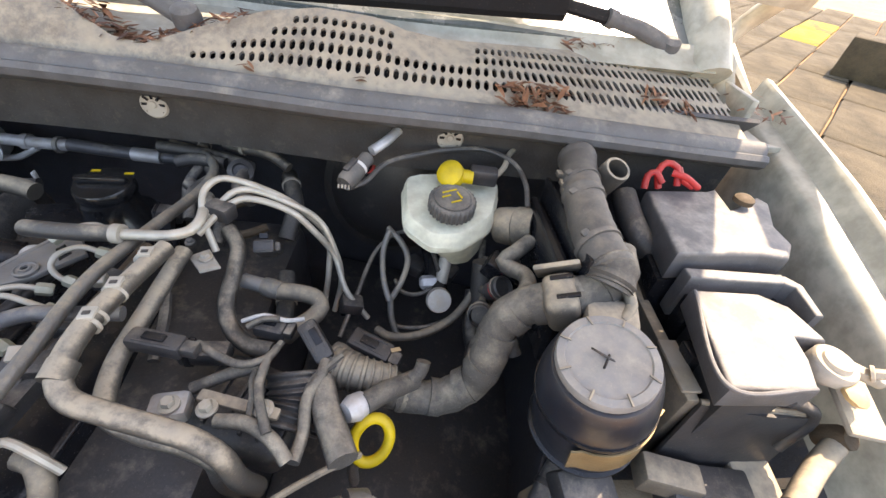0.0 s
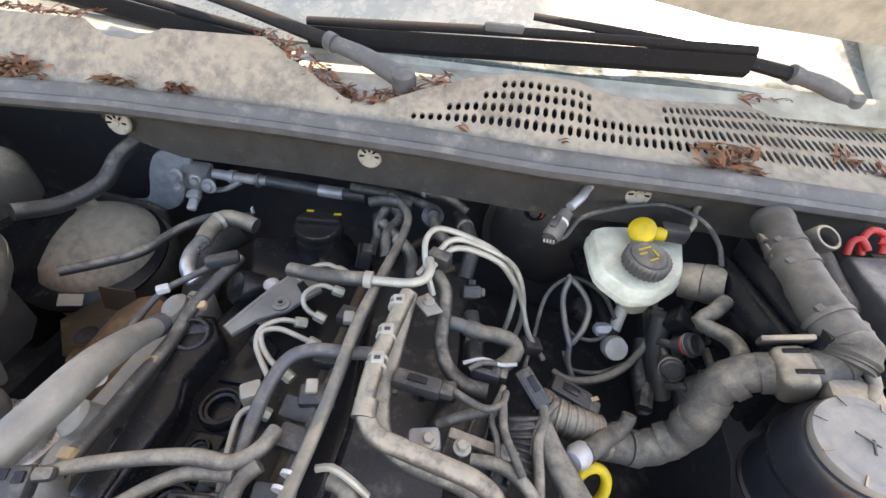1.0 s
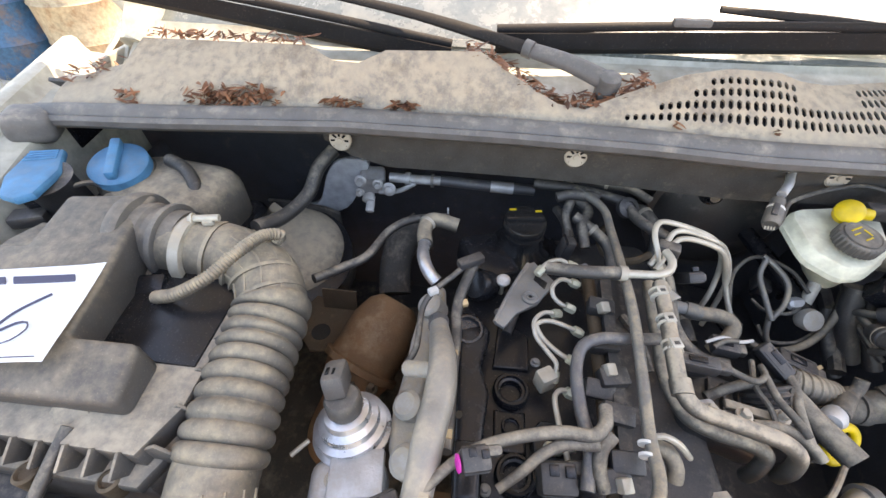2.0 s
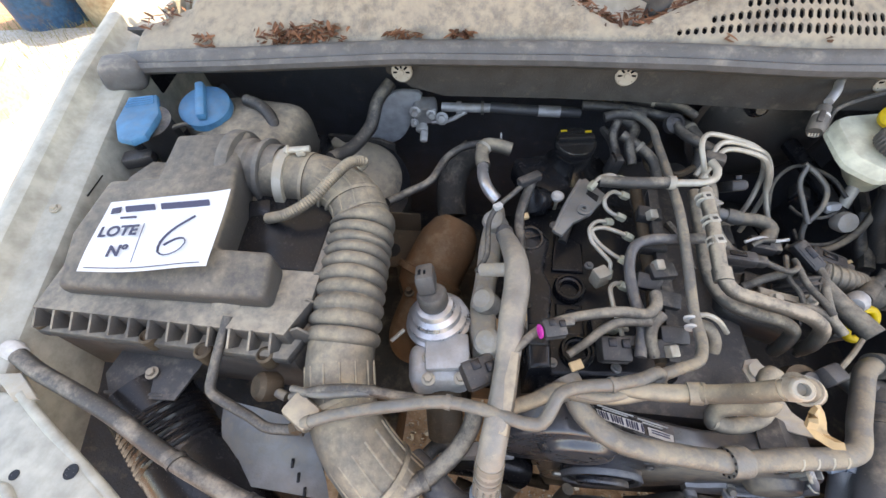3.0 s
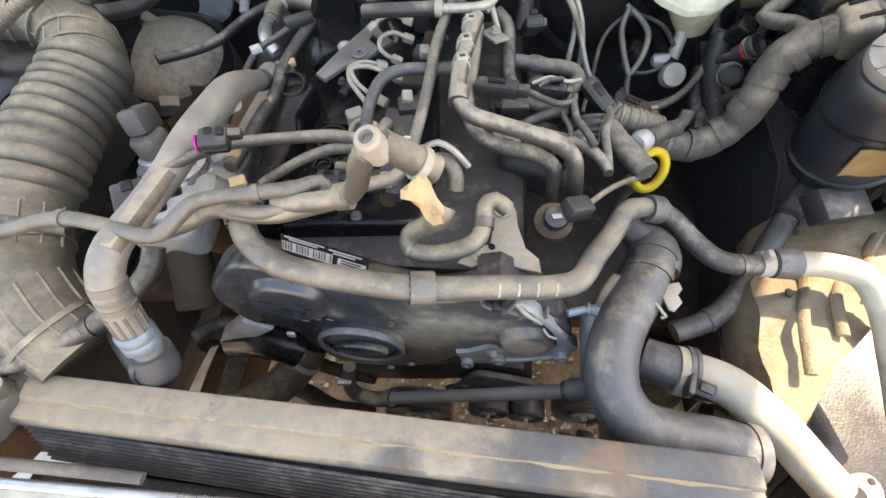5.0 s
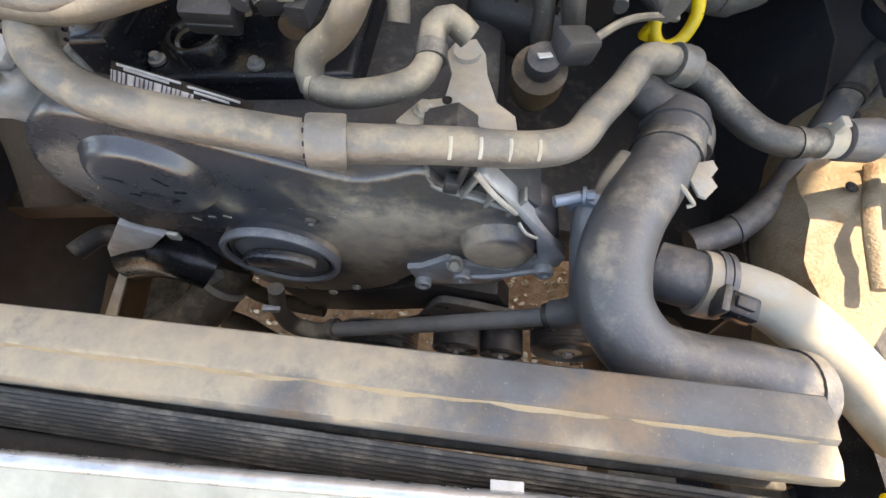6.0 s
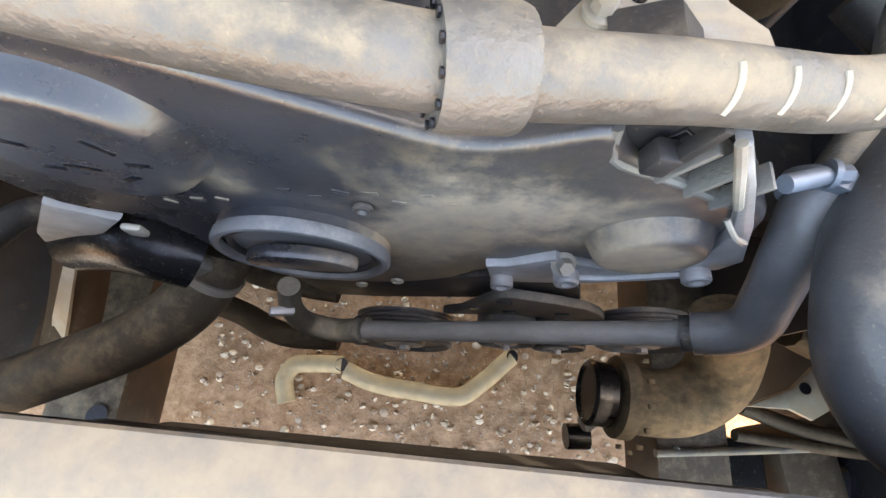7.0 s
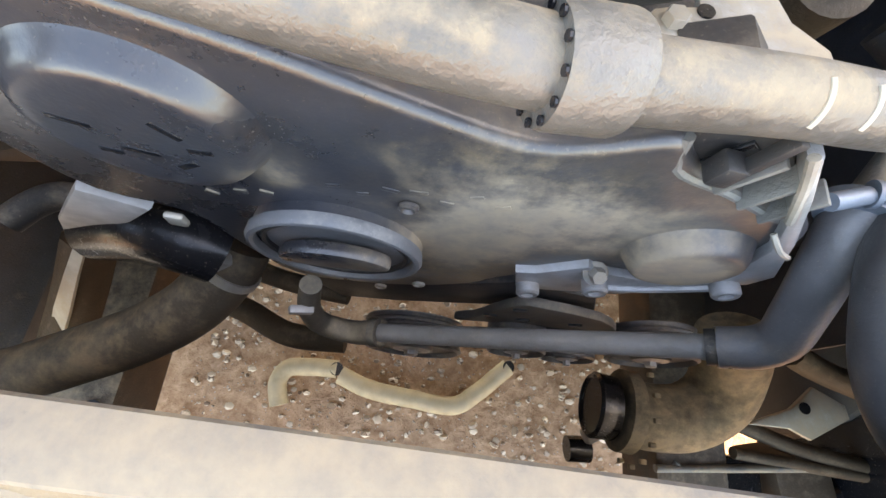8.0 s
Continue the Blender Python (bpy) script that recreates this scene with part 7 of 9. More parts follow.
# ribbed duct and control box
cd = thing("cable_duct", "thick dusty cable duct along a black control box", "duct", (0.54, 0.4, 1.1))
part("duct", tube([(0.543, 0.500, 1.195), (0.533, 0.438, 1.193), (0.527, 0.374, 1.190), (0.529, 0.325, 1.185), (0.535, 0.304, 1.180), (0.530, 0.294, 1.170)], 0.0225, 22, step=0.004, shape=lambda s, l: 1.0 + (0.07 if abs(s - l * 0.42) < 0.004 or s < 0.012 else 0.0) + 0.012 * math.sin(s * 300)), M_DUCT, cd)
for k, (q, w) in enumerate((((0.533, 0.438, 1.193), 0.006), ((0.530, 0.402, 1.191), 0.004), ((0.527, 0.334, 1.187), 0.006))):
    part("tie", band(q, (0.25, -0.95, -0.05), 0.0228, w, thick=0.0016), M_DUCT, cd)
    part("tie_head", block((0.008, 0.008, 0.006), Vector(q) + Vector((-0.018, 0, 0.014)), (0, -30, 20), 0.001), M_DUCT, cd)
part("taped_end", tube([(0.533, 0.313, 1.182), (0.535, 0.303, 1.180), (0.530, 0.293, 1.172)], 0.0232, 20, step=0.0015, shape=lambda s, l: 1.0 + 0.05 * math.sin(s * 800)), M_TAPE, cd)
e0, e1 = Vector((0.506, 0.468, 1.195)), Vector((0.512, 0.297, 1.175))
dv = e1 - e0
ecu = thing("control_box", "black engine control box mounted on edge", "control box", (0.52, 0.4, 1.05))
part("plate", block((0.005, dv.length, 0.16), (e0 + e1) / 2 + Vector((0, 0, -0.08)), (5, 0, math.degrees(math.atan2(-dv.x, dv.y))), 0.001), M_BLACK, ecu)
part("case", block((0.014, dv.length * 0.95, 0.13), (e0 + e1) / 2 + Vector((-0.012, 0.0, -0.09)), (5, 0, math.degrees(math.atan2(-dv.x, dv.y))), 0.006), M_BLACK, ecu)
for k in range(9):
    part("edge_clip", block((0.007, 0.012, 0.006), e0.lerp(e1, 0.08 + 0.1 * k) + Vector((0.004, 0, 0.002)), (5, 0, math.degrees(math.atan2(-dv.x, dv.y))), 0.001), M_PLASTIC_TAN, ecu)
part("edge_pipe", tube([(0.516, 0.461, 1.130), (0.518, 0.410, 1.125), (0.517, 0.350, 1.120)], 0.011, 12), M_PLASTIC, ecu)
rc = thing("round_connector", "large grey round connector with bundled wires", "connector", (0.487, 0.43, 1.12))
q, ax_ = Vector((0.490, 0.445, 1.118)), Vector((0.75, -0.45, 0.35))
part("shell", lathe([(0.012, -0.045), (0.024, -0.042), (0.0255, -0.03), (0.0255, -0.018), (0.0245, -0.016), (0.0265, -0.014), (0.0265, 0.012), (0.022, 0.012), (0.021, 0.002), (0.002, 0.002)], q, ax_, 28), M_PLASTIC_TAN, rc)
for k in range(7):
    a = 2 * math.pi * k / 7
    s_ = ax_.normalized().orthogonal()
    off = s_ * (0.012 * math.cos(a)) + ax_.normalized().cross(s_) * (0.012 * math.sin(a))
    part("pin_wire", tube([q + off + ax_.normalized() * 0.002, q + off * 0.9 + ax_.normalized() * 0.012 + Vector((0, -0.004, -0.004))], 0.0022, 6), M_LABEL, rc)
hose("connector_loom", [(0.485, 0.409, 1.125), (0.464, 0.390, 1.120), (0.451, 0.384, 1.110), (0.460, 0.373, 1.110), (0.472, 0.359, 1.115), (0.470, 0.330, 1.125), (0.457, 0.307, 1.130)], 0.0095, M_TAPE, "taped loom hanging from the round connector", "wiring", 12)
oe = thing("open_hose_end", "open end of a cut dusty hose", "hose", (0.572, 0.45, 1.2))
part("tube", lathe([(0.013, -0.06), (0.0165, -0.05), (0.0165, 0.0), (0.0155, 0.002), (0.0125, 0.002), (0.0122, -0.02), (0.002, -0.02)], (0.574, 0.449, 1.212), (0.15, -0.45, 0.9), 26), M_RUBBER_GREY, oe)
# fuel filter
fl = thing("fuel_filter", "black fuel filter canister with grey ribbed cap", "filter", (0.51, 0.22, 1.0))
FC, FA = Vector((0.508, 0.214, 1.168)), Vector((-0.20, -0.11, 1)).normalized()
part("canister", lathe([(0.044, -0.16), (0.052, -0.14), (0.0535, -0.075), (0.0535, -0.052), (0.0525, -0.040), (0.050, -0.028), (0.047, -0.016), (0.044, -0.012), (0.03, -0.010)], FC, FA, 44), M_CANISTER, fl)
part("cap", lathe([(0.040, -0.014), (0.042, -0.008), (0.042, -0.003), (0.0408, 0.0), (0.0345, 0.0005), (0.0335, -0.001), (0.0015, -0.0005)], FC, FA, 48), M_FILTERCAP, fl, "pale dusty grey plastic cap")
for a in (-25, 55):
    part("cross_groove", block((0.031, 0.0022, 0.0012), FC + FA * 0.0006, (-6, 11, a), 0.0005), M_BLACK, fl, "dark cross mark")
for k in range(8):
    a = 2 * math.pi * k / 8 + 0.2
    part("cap_rib", block((0.010, 0.0018, 0.0015), FC + FA * 0.0012 + Vector((0.036 * math.cos(a), 0.036 * math.sin(a), 0.0040 * math.sin(a) + 0.0072 * math.cos(a))), (-6, 11, math.degrees(a)), 0.0004), M_PLASTIC_TAN, fl)
fs_ = (Vector((0, -1, 0)) - FA * FA.dot(Vector((0, -1, 0)))).normalized()
ft_ = FA.cross(fs_)
rows = []
for a in np.linspace(-0.55, 1.25, 26):
    d_ = fs_ * math.cos(a) + ft_ * math.sin(a)
    k_ = 0.006 * max(0.0, (abs(a - 0.35) - 0.75)) / 0.2
    rows.append([FC + d_ * (0.0560 + k_) + FA * z for z in (-0.108, -0.104, -0.070, -0.066)])
part("retaining_band", loft(rows, thick=0.0018), M_BRASS, fl, "tan plated steel retaining band")
part("lower_ring", lathe([(0.0530, -0.136), (0.0560, -0.134), (0.0560, -0.130), (0.0530, -0.128)], FC, FA, 40), M_BLACK, fl)
part("band_edge", lathe([(0.0530, -0.062), (0.0550, -0.062), (0.0550, -0.056), (0.0530, -0.056)], FC, FA, 40), M_BLACK, fl)
part("bleed_hose", tube([(0.546, 0.289, 1.175), (0.551, 0.277, 1.165), (0.538, 0.260, 1.160)], 0.006, 10), M_RUBBER_TAN, fl)
part("inlet", block((0.05, 0.035, 0.02), (0.532, 0.270, 1.155), (0, 0, -15), 0.006), M_PLASTIC_TAN, fl)
# battery, its tray, fuse box, cables
bt = thing("battery", "grey plastic covered battery in a black tray", "battery", (0.72, 0.27, 0.9))
BT = [(0.632, 0.314), (0.705, 0.316), (0.730, 0.300), (0.742, 0.259), (0.711, 0.261), (0.707, 0.235), (0.694, 0.203), (0.611, 0.199)]
part("lid", slab(BT, 1.128, 1.158, "z", 0.005, segs=3), M_BATTERY, bt)
part("lid_skirt", slab([(0.648, 0.310), (0.704, 0.312), (0.726, 0.297), (0.738, 0.262), (0.708, 0.258), (0.690, 0.212), (0.632, 0.208)], 0.94, 1.130, "z", 0.004), M_PLASTIC, bt, "dark battery side")
part("lid_lip", tube([(0.634, 0.312, 1.157), (0.612, 0.202, 1.157), (0.692, 0.205, 1.157)], 0.0022, 8), M_BATTERY, bt)
part("back_bar", slab([(0.634, 0.342), (0.748, 0.344), (0.742, 0.329), (0.634, 0.326)], 1.10, 1.163, "z", 0.004, segs=3), M_BATTERY, bt, "grey raised rim behind the lid")
part("side_bar", slab([(0.742, 0.345), (0.752, 0.343), (0.764, 0.330), (0.757, 0.287), (0.748, 0.287), (0.753, 0.326), (0.742, 0.331)], 1.10, 1.161, "z", 0.003, segs=3), M_BATTERY, bt)
part("trench", slab([(0.640, 0.330), (0.748, 0.332), (0.748, 0.296), (0.720, 0.306), (0.640, 0.305)], 1.08, 1.138, "z", 0.002), M_BLACK, bt, "dark slot between lid and rim")
part("vent_strip", block((0.034, 0.007, 0.004), (0.700, 0.3235, 1.140), (0, 0, 2), 0.001), M_BATTERY, bt)
part("tray_side", block((0.014, 0.190, 0.150), (0.619, 0.315, 1.026), (0, 0, 1), 0.003), M_PLASTIC_TAN, bt, "dusty tray side wall")
# sunlight along the tray wall, painted as a pale strip
part("tray_edge", block((0.020, 0.060, 0.004), (0.620, 0.258, 1.103), (0, 0, 1), 0.001), M_CLIP, bt, "pale strip for the sunlit tray edge")
part("side_notch", block((0.012, 0.022, 0.030), (0.634, 0.268, 1.105), (0, -10, 4), 0.003), M_BLACK, bt)
FWQ = [Vector(p) for p in ((0.626, 0.22, 1.1), (0.738, 0.214, 1.1), (0.745, 0.208, 0.99), (0.606, 0.202, 0.99))]
part("front_wall", loft([[FWQ[0].lerp(FWQ[1], u).lerp(FWQ[3].lerp(FWQ[2], u), v) + Vector((0, -0.004 * math.sin(3.14 * u), 0)) for v in (0, 0.04, 0.5, 0.96, 1)] for u in np.linspace(0, 1, 9)], thick=0.004), M_PLASTIC, bt, "dark plastic battery tray front")
part("front_lip", tube([FWQ[0].lerp(FWQ[1], u) for u in (0, 0.5, 1)], 0.0035, 8), M_PLASTIC_TAN, bt)
part("foot_lip", tube([FWQ[3].lerp(FWQ[2], u) + Vector((0, -0.003, -0.002)) for u in (0, 0.5, 1)], 0.005, 8, flat=0.6), M_BATTERY, bt)
part("ridge", tube([(0.682, 0.206, 1.136), (0.706, 0.211, 1.122), (0.730, 0.212, 1.108), (0.738, 0.211, 1.090), (0.728, 0.205, 1.05)], 0.006, 10), M_PLASTIC, bt)
tc_ = thing("battery_terminal", "corroded metal battery terminal clamp with cable", "terminal", (0.83, 0.26, 1.1))
TQ = Vector((0.739, 0.238, 1.150))
part("post", lathe([(0.012, -0.02), (0.014, 0.0), (0.012, 0.006), (0.006, 0.006)], TQ, (0, 0, 1), 22), M_ALU_TAN, tc_)
part("clamp", lathe([(0.0145, -0.012), (0.020, -0.011), (0.0205, 0.0), (0.0185, 0.003), (0.0145, 0.002)], TQ, (0.05, -0.1, 1), 26), M_ALU_TAN, tc_, "pale lead clamp ring")
part("clamp_ear", block((0.034, 0.013, 0.011), TQ + Vector((0.030, -0.006, -0.006)), (0, 10, -22), 0.004), M_CLIP, tc_)
part("crust", lathe([(0.003, -0.004), (0.011, -0.003), (0.013, 0.002), (0.008, 0.006), (0.002, 0.007)], TQ + Vector((0.010, -0.024, -0.012)), (0.2, -0.2, 1), 9), M_ORANGE, tc_, "tan corroded crust")
part("clamp_bolt", bolt(TQ + Vector((0.03, -0.008, 0.0)), 0.005, 0.01, (0.6, -0.4, 0.5)), M_ALU_TAN, tc_)
part("strap", block((0.035, 0.06, 0.008), (0.765, 0.214, 1.120), (10, 0, -10), 0.003), M_ALU_TAN, tc_)
part("bolt", lathe([(0.010, -0.02), (0.012, 0.0), (0.010, 0.01)], (0.760, 0.198, 1.090), (0.2, -0.5, 0.8), 16), M_RUST_STEEL, tc_, "rusty tan clamp bolt")
part("cable", tube([(0.755, 0.192, 1.085), (0.732, 0.177, 1.080), (0.704, 0.157, 1.080), (0.681, 0.139, 1.080)], 0.010, 14), M_RUBBER_TAN, tc_)
fb = thing("fuse_box", "grey plastic fuse box with clipped lid", "fuse box", (0.69, 0.42, 1.05))
FB = [(0.635, 0.471, 1.176), (0.720, 0.483, 1.178), (0.739, 0.492, 1.178), (0.735, 0.445, 1.178), (0.791, 0.482, 1.178), (0.800, 0.465, 1.178), (0.775, 0.414, 1.176), (0.776, 0.381, 1.174), (0.756, 0.356, 1.172), (0.725, 0.359, 1.172), (0.622, 0.347, 1.170)]
part("lid", slab([(p[0], p[1]) for p in FB], 1.135, 1.177, "z", 0.006, segs=3), M_BATTERY, fb)
part("base", slab([(p[0] - 0.004, p[1]) for p in FB], 1.0, 1.135, "z", 0.004), M_BLACK, fb)
part("latch", block((0.006, 0.024, 0.028), (0.639, 0.397, 1.148), (0, 12, -20), 0.003), M_PLASTIC, fb)
part("screw", lathe([(0.006, -0.004), (0.012, -0.002), (0.012, 0.004), (0.008, 0.007), (0.002, 0.007)], (0.750, 0.452, 1.185), (0, 0, 1), 18), M_RUST_STEEL, fb)
for pts in ([(0.628, 0.467, 1.180), (0.629, 0.474, 1.195), (0.637, 0.475, 1.200), (0.647, 0.467, 1.190)], [(0.648, 0.471, 1.180), (0.643, 0.480, 1.200), (0.653, 0.487, 1.208), (0.667, 0.484, 1.205), (0.671, 0.472, 1.185)], [(0.675, 0.490, 1.200), (0.674, 0.472, 1.195), (0.692, 0.474, 1.185)], [(0.660, 0.477, 1.200), (0.673, 0.471, 1.200), (0.700, 0.473, 1.185)]):
    hose("red_cable", pts, 0.0042, M_RED, "red insulated battery cable loop", "cable", 10, "red cables")
hose("fuse_loom", [(0.613, 0.479, 1.160), (0.614, 0.444, 1.150), (0.620, 0.414, 1.140), (0.650, 0.399, 1.120)], 0.016, M_RUBBER, "dark sleeved loom beside the fuse box", "wiring", 14)
part("loom_plug", block((0.04, 0.03, 0.03), (0.665, 0.383, 1.110), (0, 0, -20), 0.005), M_PLASTIC, fb)
# odds under the battery
for k, (q, s) in enumerate((((0.616, 0.182, 1.020), (0.06, 0.03, 0.03)), ((0.661, 0.178, 1.000), (0.09, 0.04, 0.04)), ((0.718, 0.191, 1.000), (0.05, 0.05, 0.03)), ((0.533, 0.175, 1.000), (0.06, 0.04, 0.03)))):
    solo("relay_plug", block(s, q, (6 * k, 4, 8 * k - 10), 0.004), M_PLASTIC if k % 2 else M_PLASTIC_TAN, "dusty plug below the battery box", "plug", "plugs below the battery")
# dark hoses and plugs hanging between the brakes and the filter
for pts, r in (([(0.441, 0.435, 1.060), (0.445, 0.411, 1.010), (0.466, 0.377, 0.950)], 0.016), ([(0.470, 0.445, 1.050), (0.476, 0.404, 1.000), (0.498, 0.365, 0.950)], 0.012), ([(0.435, 0.437, 1.000), (0.433, 0.397, 0.970), (0.447, 0.358, 0.930)], 0.011)):
    hose("wing_hose", pts, r, M_RUBBER, "dark rubber hose hanging beside the brakes", "hose", 14, "hoses beside the brakes")
for q, s, rot in (((0.460, 0.411, 1.070), (0.045, 0.03, 0.03), (10, 20, -25)), ((0.479, 0.403, 1.055), (0.03, 0.022, 0.025), (0, 20, -20)), ((0.479, 0.362, 1.030), (0.04, 0.03, 0.035), (0, 10, 15))):
    rl = thing("loom_plug", "dark plug beside the taped harness", "plug", q, "harness plugs")
    part("housing", block(s, q, rot, 0.004), M_BLACK, rl)
    part("seal_ring", block((s[0] * 0.25, s[1] * 1.06, s[2] * 1.06), Vector(q) + Vector((s[0] * 0.22, -0.002, 0)), rot, 0.003), M_PLASTIC, rl)
hose("plug_wire", [(0.490, 0.405, 1.055), (0.489, 0.381, 1.050), (0.486, 0.354, 1.050)], 0.006, M_RUBBER_TAN, "short tan wire sleeve by the harness", "wiring", 10)
# thin leads and small plugs in front of the brakes and over the wiring
for pts, r, m in (([(0.257, 0.353, 0.980), (0.270, 0.404, 1.000), (0.292, 0.478, 1.030), (0.324, 0.495, 1.050), (0.366, 0.468, 1.050), (0.381, 0.431, 1.040)], 0.0034, M_RUBBER), ([(0.321, 0.445, 1.000), (0.331, 0.425, 1.000), (0.354, 0.411, 1.010), (0.377, 0.419, 1.020)], 0.003, M_RUBBER), ([(0.169, 0.299, 1.070), (0.191, 0.305, 1.075), (0.214, 0.304, 1.070), (0.232, 0.308, 1.070)], 0.0024, M_LABEL),
                  ([(0.217, 0.276, 1.070), (0.204, 0.233, 1.075), (0.210, 0.213, 1.075), (0.212, 0.194, 1.070)], 0.0034, M_TAPE), ([(0.278, 0.272, 1.060), (0.255, 0.239, 1.060), (0.251, 0.214, 1.050)], 0.0042, M_TAPE), ([(0.134, 0.255, 1.000), (0.167, 0.243, 1.000), (0.197, 0.257, 1.010), (0.219, 0.271, 1.020)], 0.004, M_RUBBER),
                  ([(0.317, 0.400, 0.990), (0.325, 0.381, 0.980), (0.364, 0.378, 0.980), (0.410, 0.402, 0.980)], 0.003, M_RUBBER), ([(0.443, 0.481, 1.060), (0.440, 0.424, 1.030), (0.463, 0.384, 1.000), (0.487, 0.360, 0.980)], 0.005, M_RUBBER), ([(0.455, 0.498, 1.000), (0.454, 0.425, 0.970), (0.437, 0.352, 0.950)], 0.012, M_RUBBER),
                  ([(-0.001, 0.569, 1.060), (0.011, 0.531, 1.060), (0.013, 0.477, 1.050)], 0.008, M_RUBBER), ([(0.100, 0.565, 1.040), (0.069, 0.512, 1.050), (0.076, 0.465, 1.050), (0.113, 0.455, 1.055), (0.141, 0.469, 1.060)], 0.006, M_RUST_STEEL), ([(0.071, 0.336, 1.060), (0.086, 0.301, 1.060), (0.094, 0.257, 1.050)], 0.006, M_RUBBER)):
    hose("thin_lead", pts, r, m, "thin dusty lead among the engine wiring", "lead", 8, "thin leads")
for q, s, rot in (((0.141, 0.267, 1.055), (0.05, 0.02, 0.02), (0, 0, 4)), ((0.266, 0.393, 1.000), (0.03, 0.024, 0.02), (0, 20, 15)), ((0.005, 0.466, 1.060), (0.022, 0.02, 0.04), (0, 10, 10)), ((0.349, 0.479, 1.000), (0.028, 0.03, 0.02), (0, 15, -20)), ((0.396, 0.472, 1.000), (0.03, 0.028, 0.024), (10, 15, -30))):
    cn = thing("small_connector", "small dark connector among the engine wiring", "connector", q, "small connectors")
    part("housing", block(s, q, rot, 0.004), M_PLASTIC, cn)
    part("rim", block((s[0] * 0.2, s[1] * 1.12, s[2] * 1.12), Vector(q) - Vector((s[0] * 0.3, 0, 0)), rot, 0.002), M_BLACK, cn)

# ports and bolts on the air-conditioning fitting
for q, r, h, d in (((-0.372, 0.600, 1.066), 0.008, 0.012, (0, -1, 0.2)), ((-0.376, 0.600, 1.040), 0.006, 0.010, (-0.2, -1, 0)), ((-0.340, 0.602, 1.060), 0.007, 0.010, (0.2, -1, 0.1)), ((-0.318, 0.602, 1.050), 0.009, 0.008, (0, -1, 0.3))):
    part("fitting_bolt", bolt(q, r, h, d), M_ALU, ac)
part("valve_cap", lathe([(0.007, -0.012), (0.0085, -0.010), (0.0085, 0.008), (0.006, 0.010), (0.001, 0.010)], (-0.359, 0.596, 1.006), (0, -0.8, -0.5), 16), M_LABEL, ac, "white service port cap")
part("pipe_clamp", band((-0.285, 0.630, 1.058), (1, 0, 0), 0.0098, 0.010, thick=0.003), M_ALU, ac)
part("pipe_clamp", band((-0.236, 0.630, 1.058), (1, 0, 0), 0.0105, 0.006, thick=0.003), M_SHIELD, ac)
# hoses, clips and tags behind and over the engine
for pts, r, m in (([(-0.010, 0.640, 1.085), (0.012, 0.600, 1.10), (0.020, 0.570, 1.09), (0.010, 0.535, 1.07), (0.018, 0.505, 1.05)], 0.0085, M_RUBBER), ([(0.045, 0.600, 1.105), (0.078, 0.585, 1.11), (0.118, 0.575, 1.11), (0.150, 0.560, 1.10)], 0.0075, M_RUBBER_GREY), ([(0.135, 0.600, 1.06), (0.150, 0.560, 1.07), (0.165, 0.520, 1.06), (0.160, 0.480, 1.03)], 0.0125, M_RUBBER), ([(0.020, 0.520, 1.085), (0.050, 0.500, 1.075), (0.075, 0.480, 1.06), (0.080, 0.440, 1.045)], 0.0095, M_RUBBER), ([(0.175, 0.420, 1.02), (0.185, 0.380, 1.01), (0.190, 0.345, 1.00)], 0.012, M_RUBBER)):
    rhz = thing("rear_hose", "dark dusty hose behind the engine", "hose", pts[0], "hoses behind the engine")
    part("tube", tube(pts, r, 14), m, rhz)
    part("clip", band(pts[1], Vector(pts[2]) - Vector(pts[0]), r * 1.01, 0.006, thick=0.0014), M_CLIP, rhz)
solo("paper_tag", block((0.012, 0.005, 0.0012), (0.333, 0.300, 1.036), (10, 15, 30), 0.0002), M_ORANGE, "small tan paper tag on the harness", "tag")
solo("tape_tag", block((0.014, 0.010, 0.005), (-0.105, 0.056, 1.142), (12, 0, 25), 0.001), M_ORANGE, "small orange tape wrap on the loom", "tape", "tape wraps")
inj = thing("injector_block", "pale yellow zinc injector union block on the engine", "union", (-0.043, 0.137, 1.05))
part("block", block((0.020, 0.012, 0.014), (-0.043, 0.138, 1.073), (0, 10, 6), 0.003), M_NUT, inj)
part("stem", tube([(-0.034, 0.138, 1.073), (-0.020, 0.140, 1.072)], 0.0032, 10), M_SILVER, inj)
# connectors hanging by the inner wing
for q, rot in (((0.452, 0.376, 1.07), (30, 20, 10)), ((0.432, 0.352, 1.05), (60, 10, -20)), ((0.470, 0.340, 1.045), (20, 40, 30))):
    hc = thing("hanging_connector", "dark round connector hanging beside the harness", "connector", q, "hanging connectors")
    d = pose(0, 0, 0, *rot) @ Vector((0, 0, 1))
    part("shell", lathe([(0.008, -0.018), (0.012, -0.016), (0.0125, 0.0), (0.0145, 0.002), (0.0145, 0.012), (0.0125, 0.014), (0.011, 0.008), (0.001, 0.008)], q, d, 22), M_PLASTIC, hc)
    part("ring", band(Vector(q) + d * 0.004, d, 0.0146, 0.003, thick=0.001), M_RUBBER_GREY, hc)
    part("tail", tube([Vector(q) - d * 0.016, Vector(q) - d * 0.034 + Vector((0, 0.004, 0.004)), Vector(q) - d * 0.046 + Vector((0.006, 0.012, 0.0))], 0.0055, 10), M_TAPE, hc)
part("pink_seal", band((0.452, 0.376, 1.07), pose(0, 0, 0, 30, 20, 10) @ Vector((0, 0, 1)), 0.0126, 0.003, thick=0.001), M_RED, hc, "faded red seal ring")

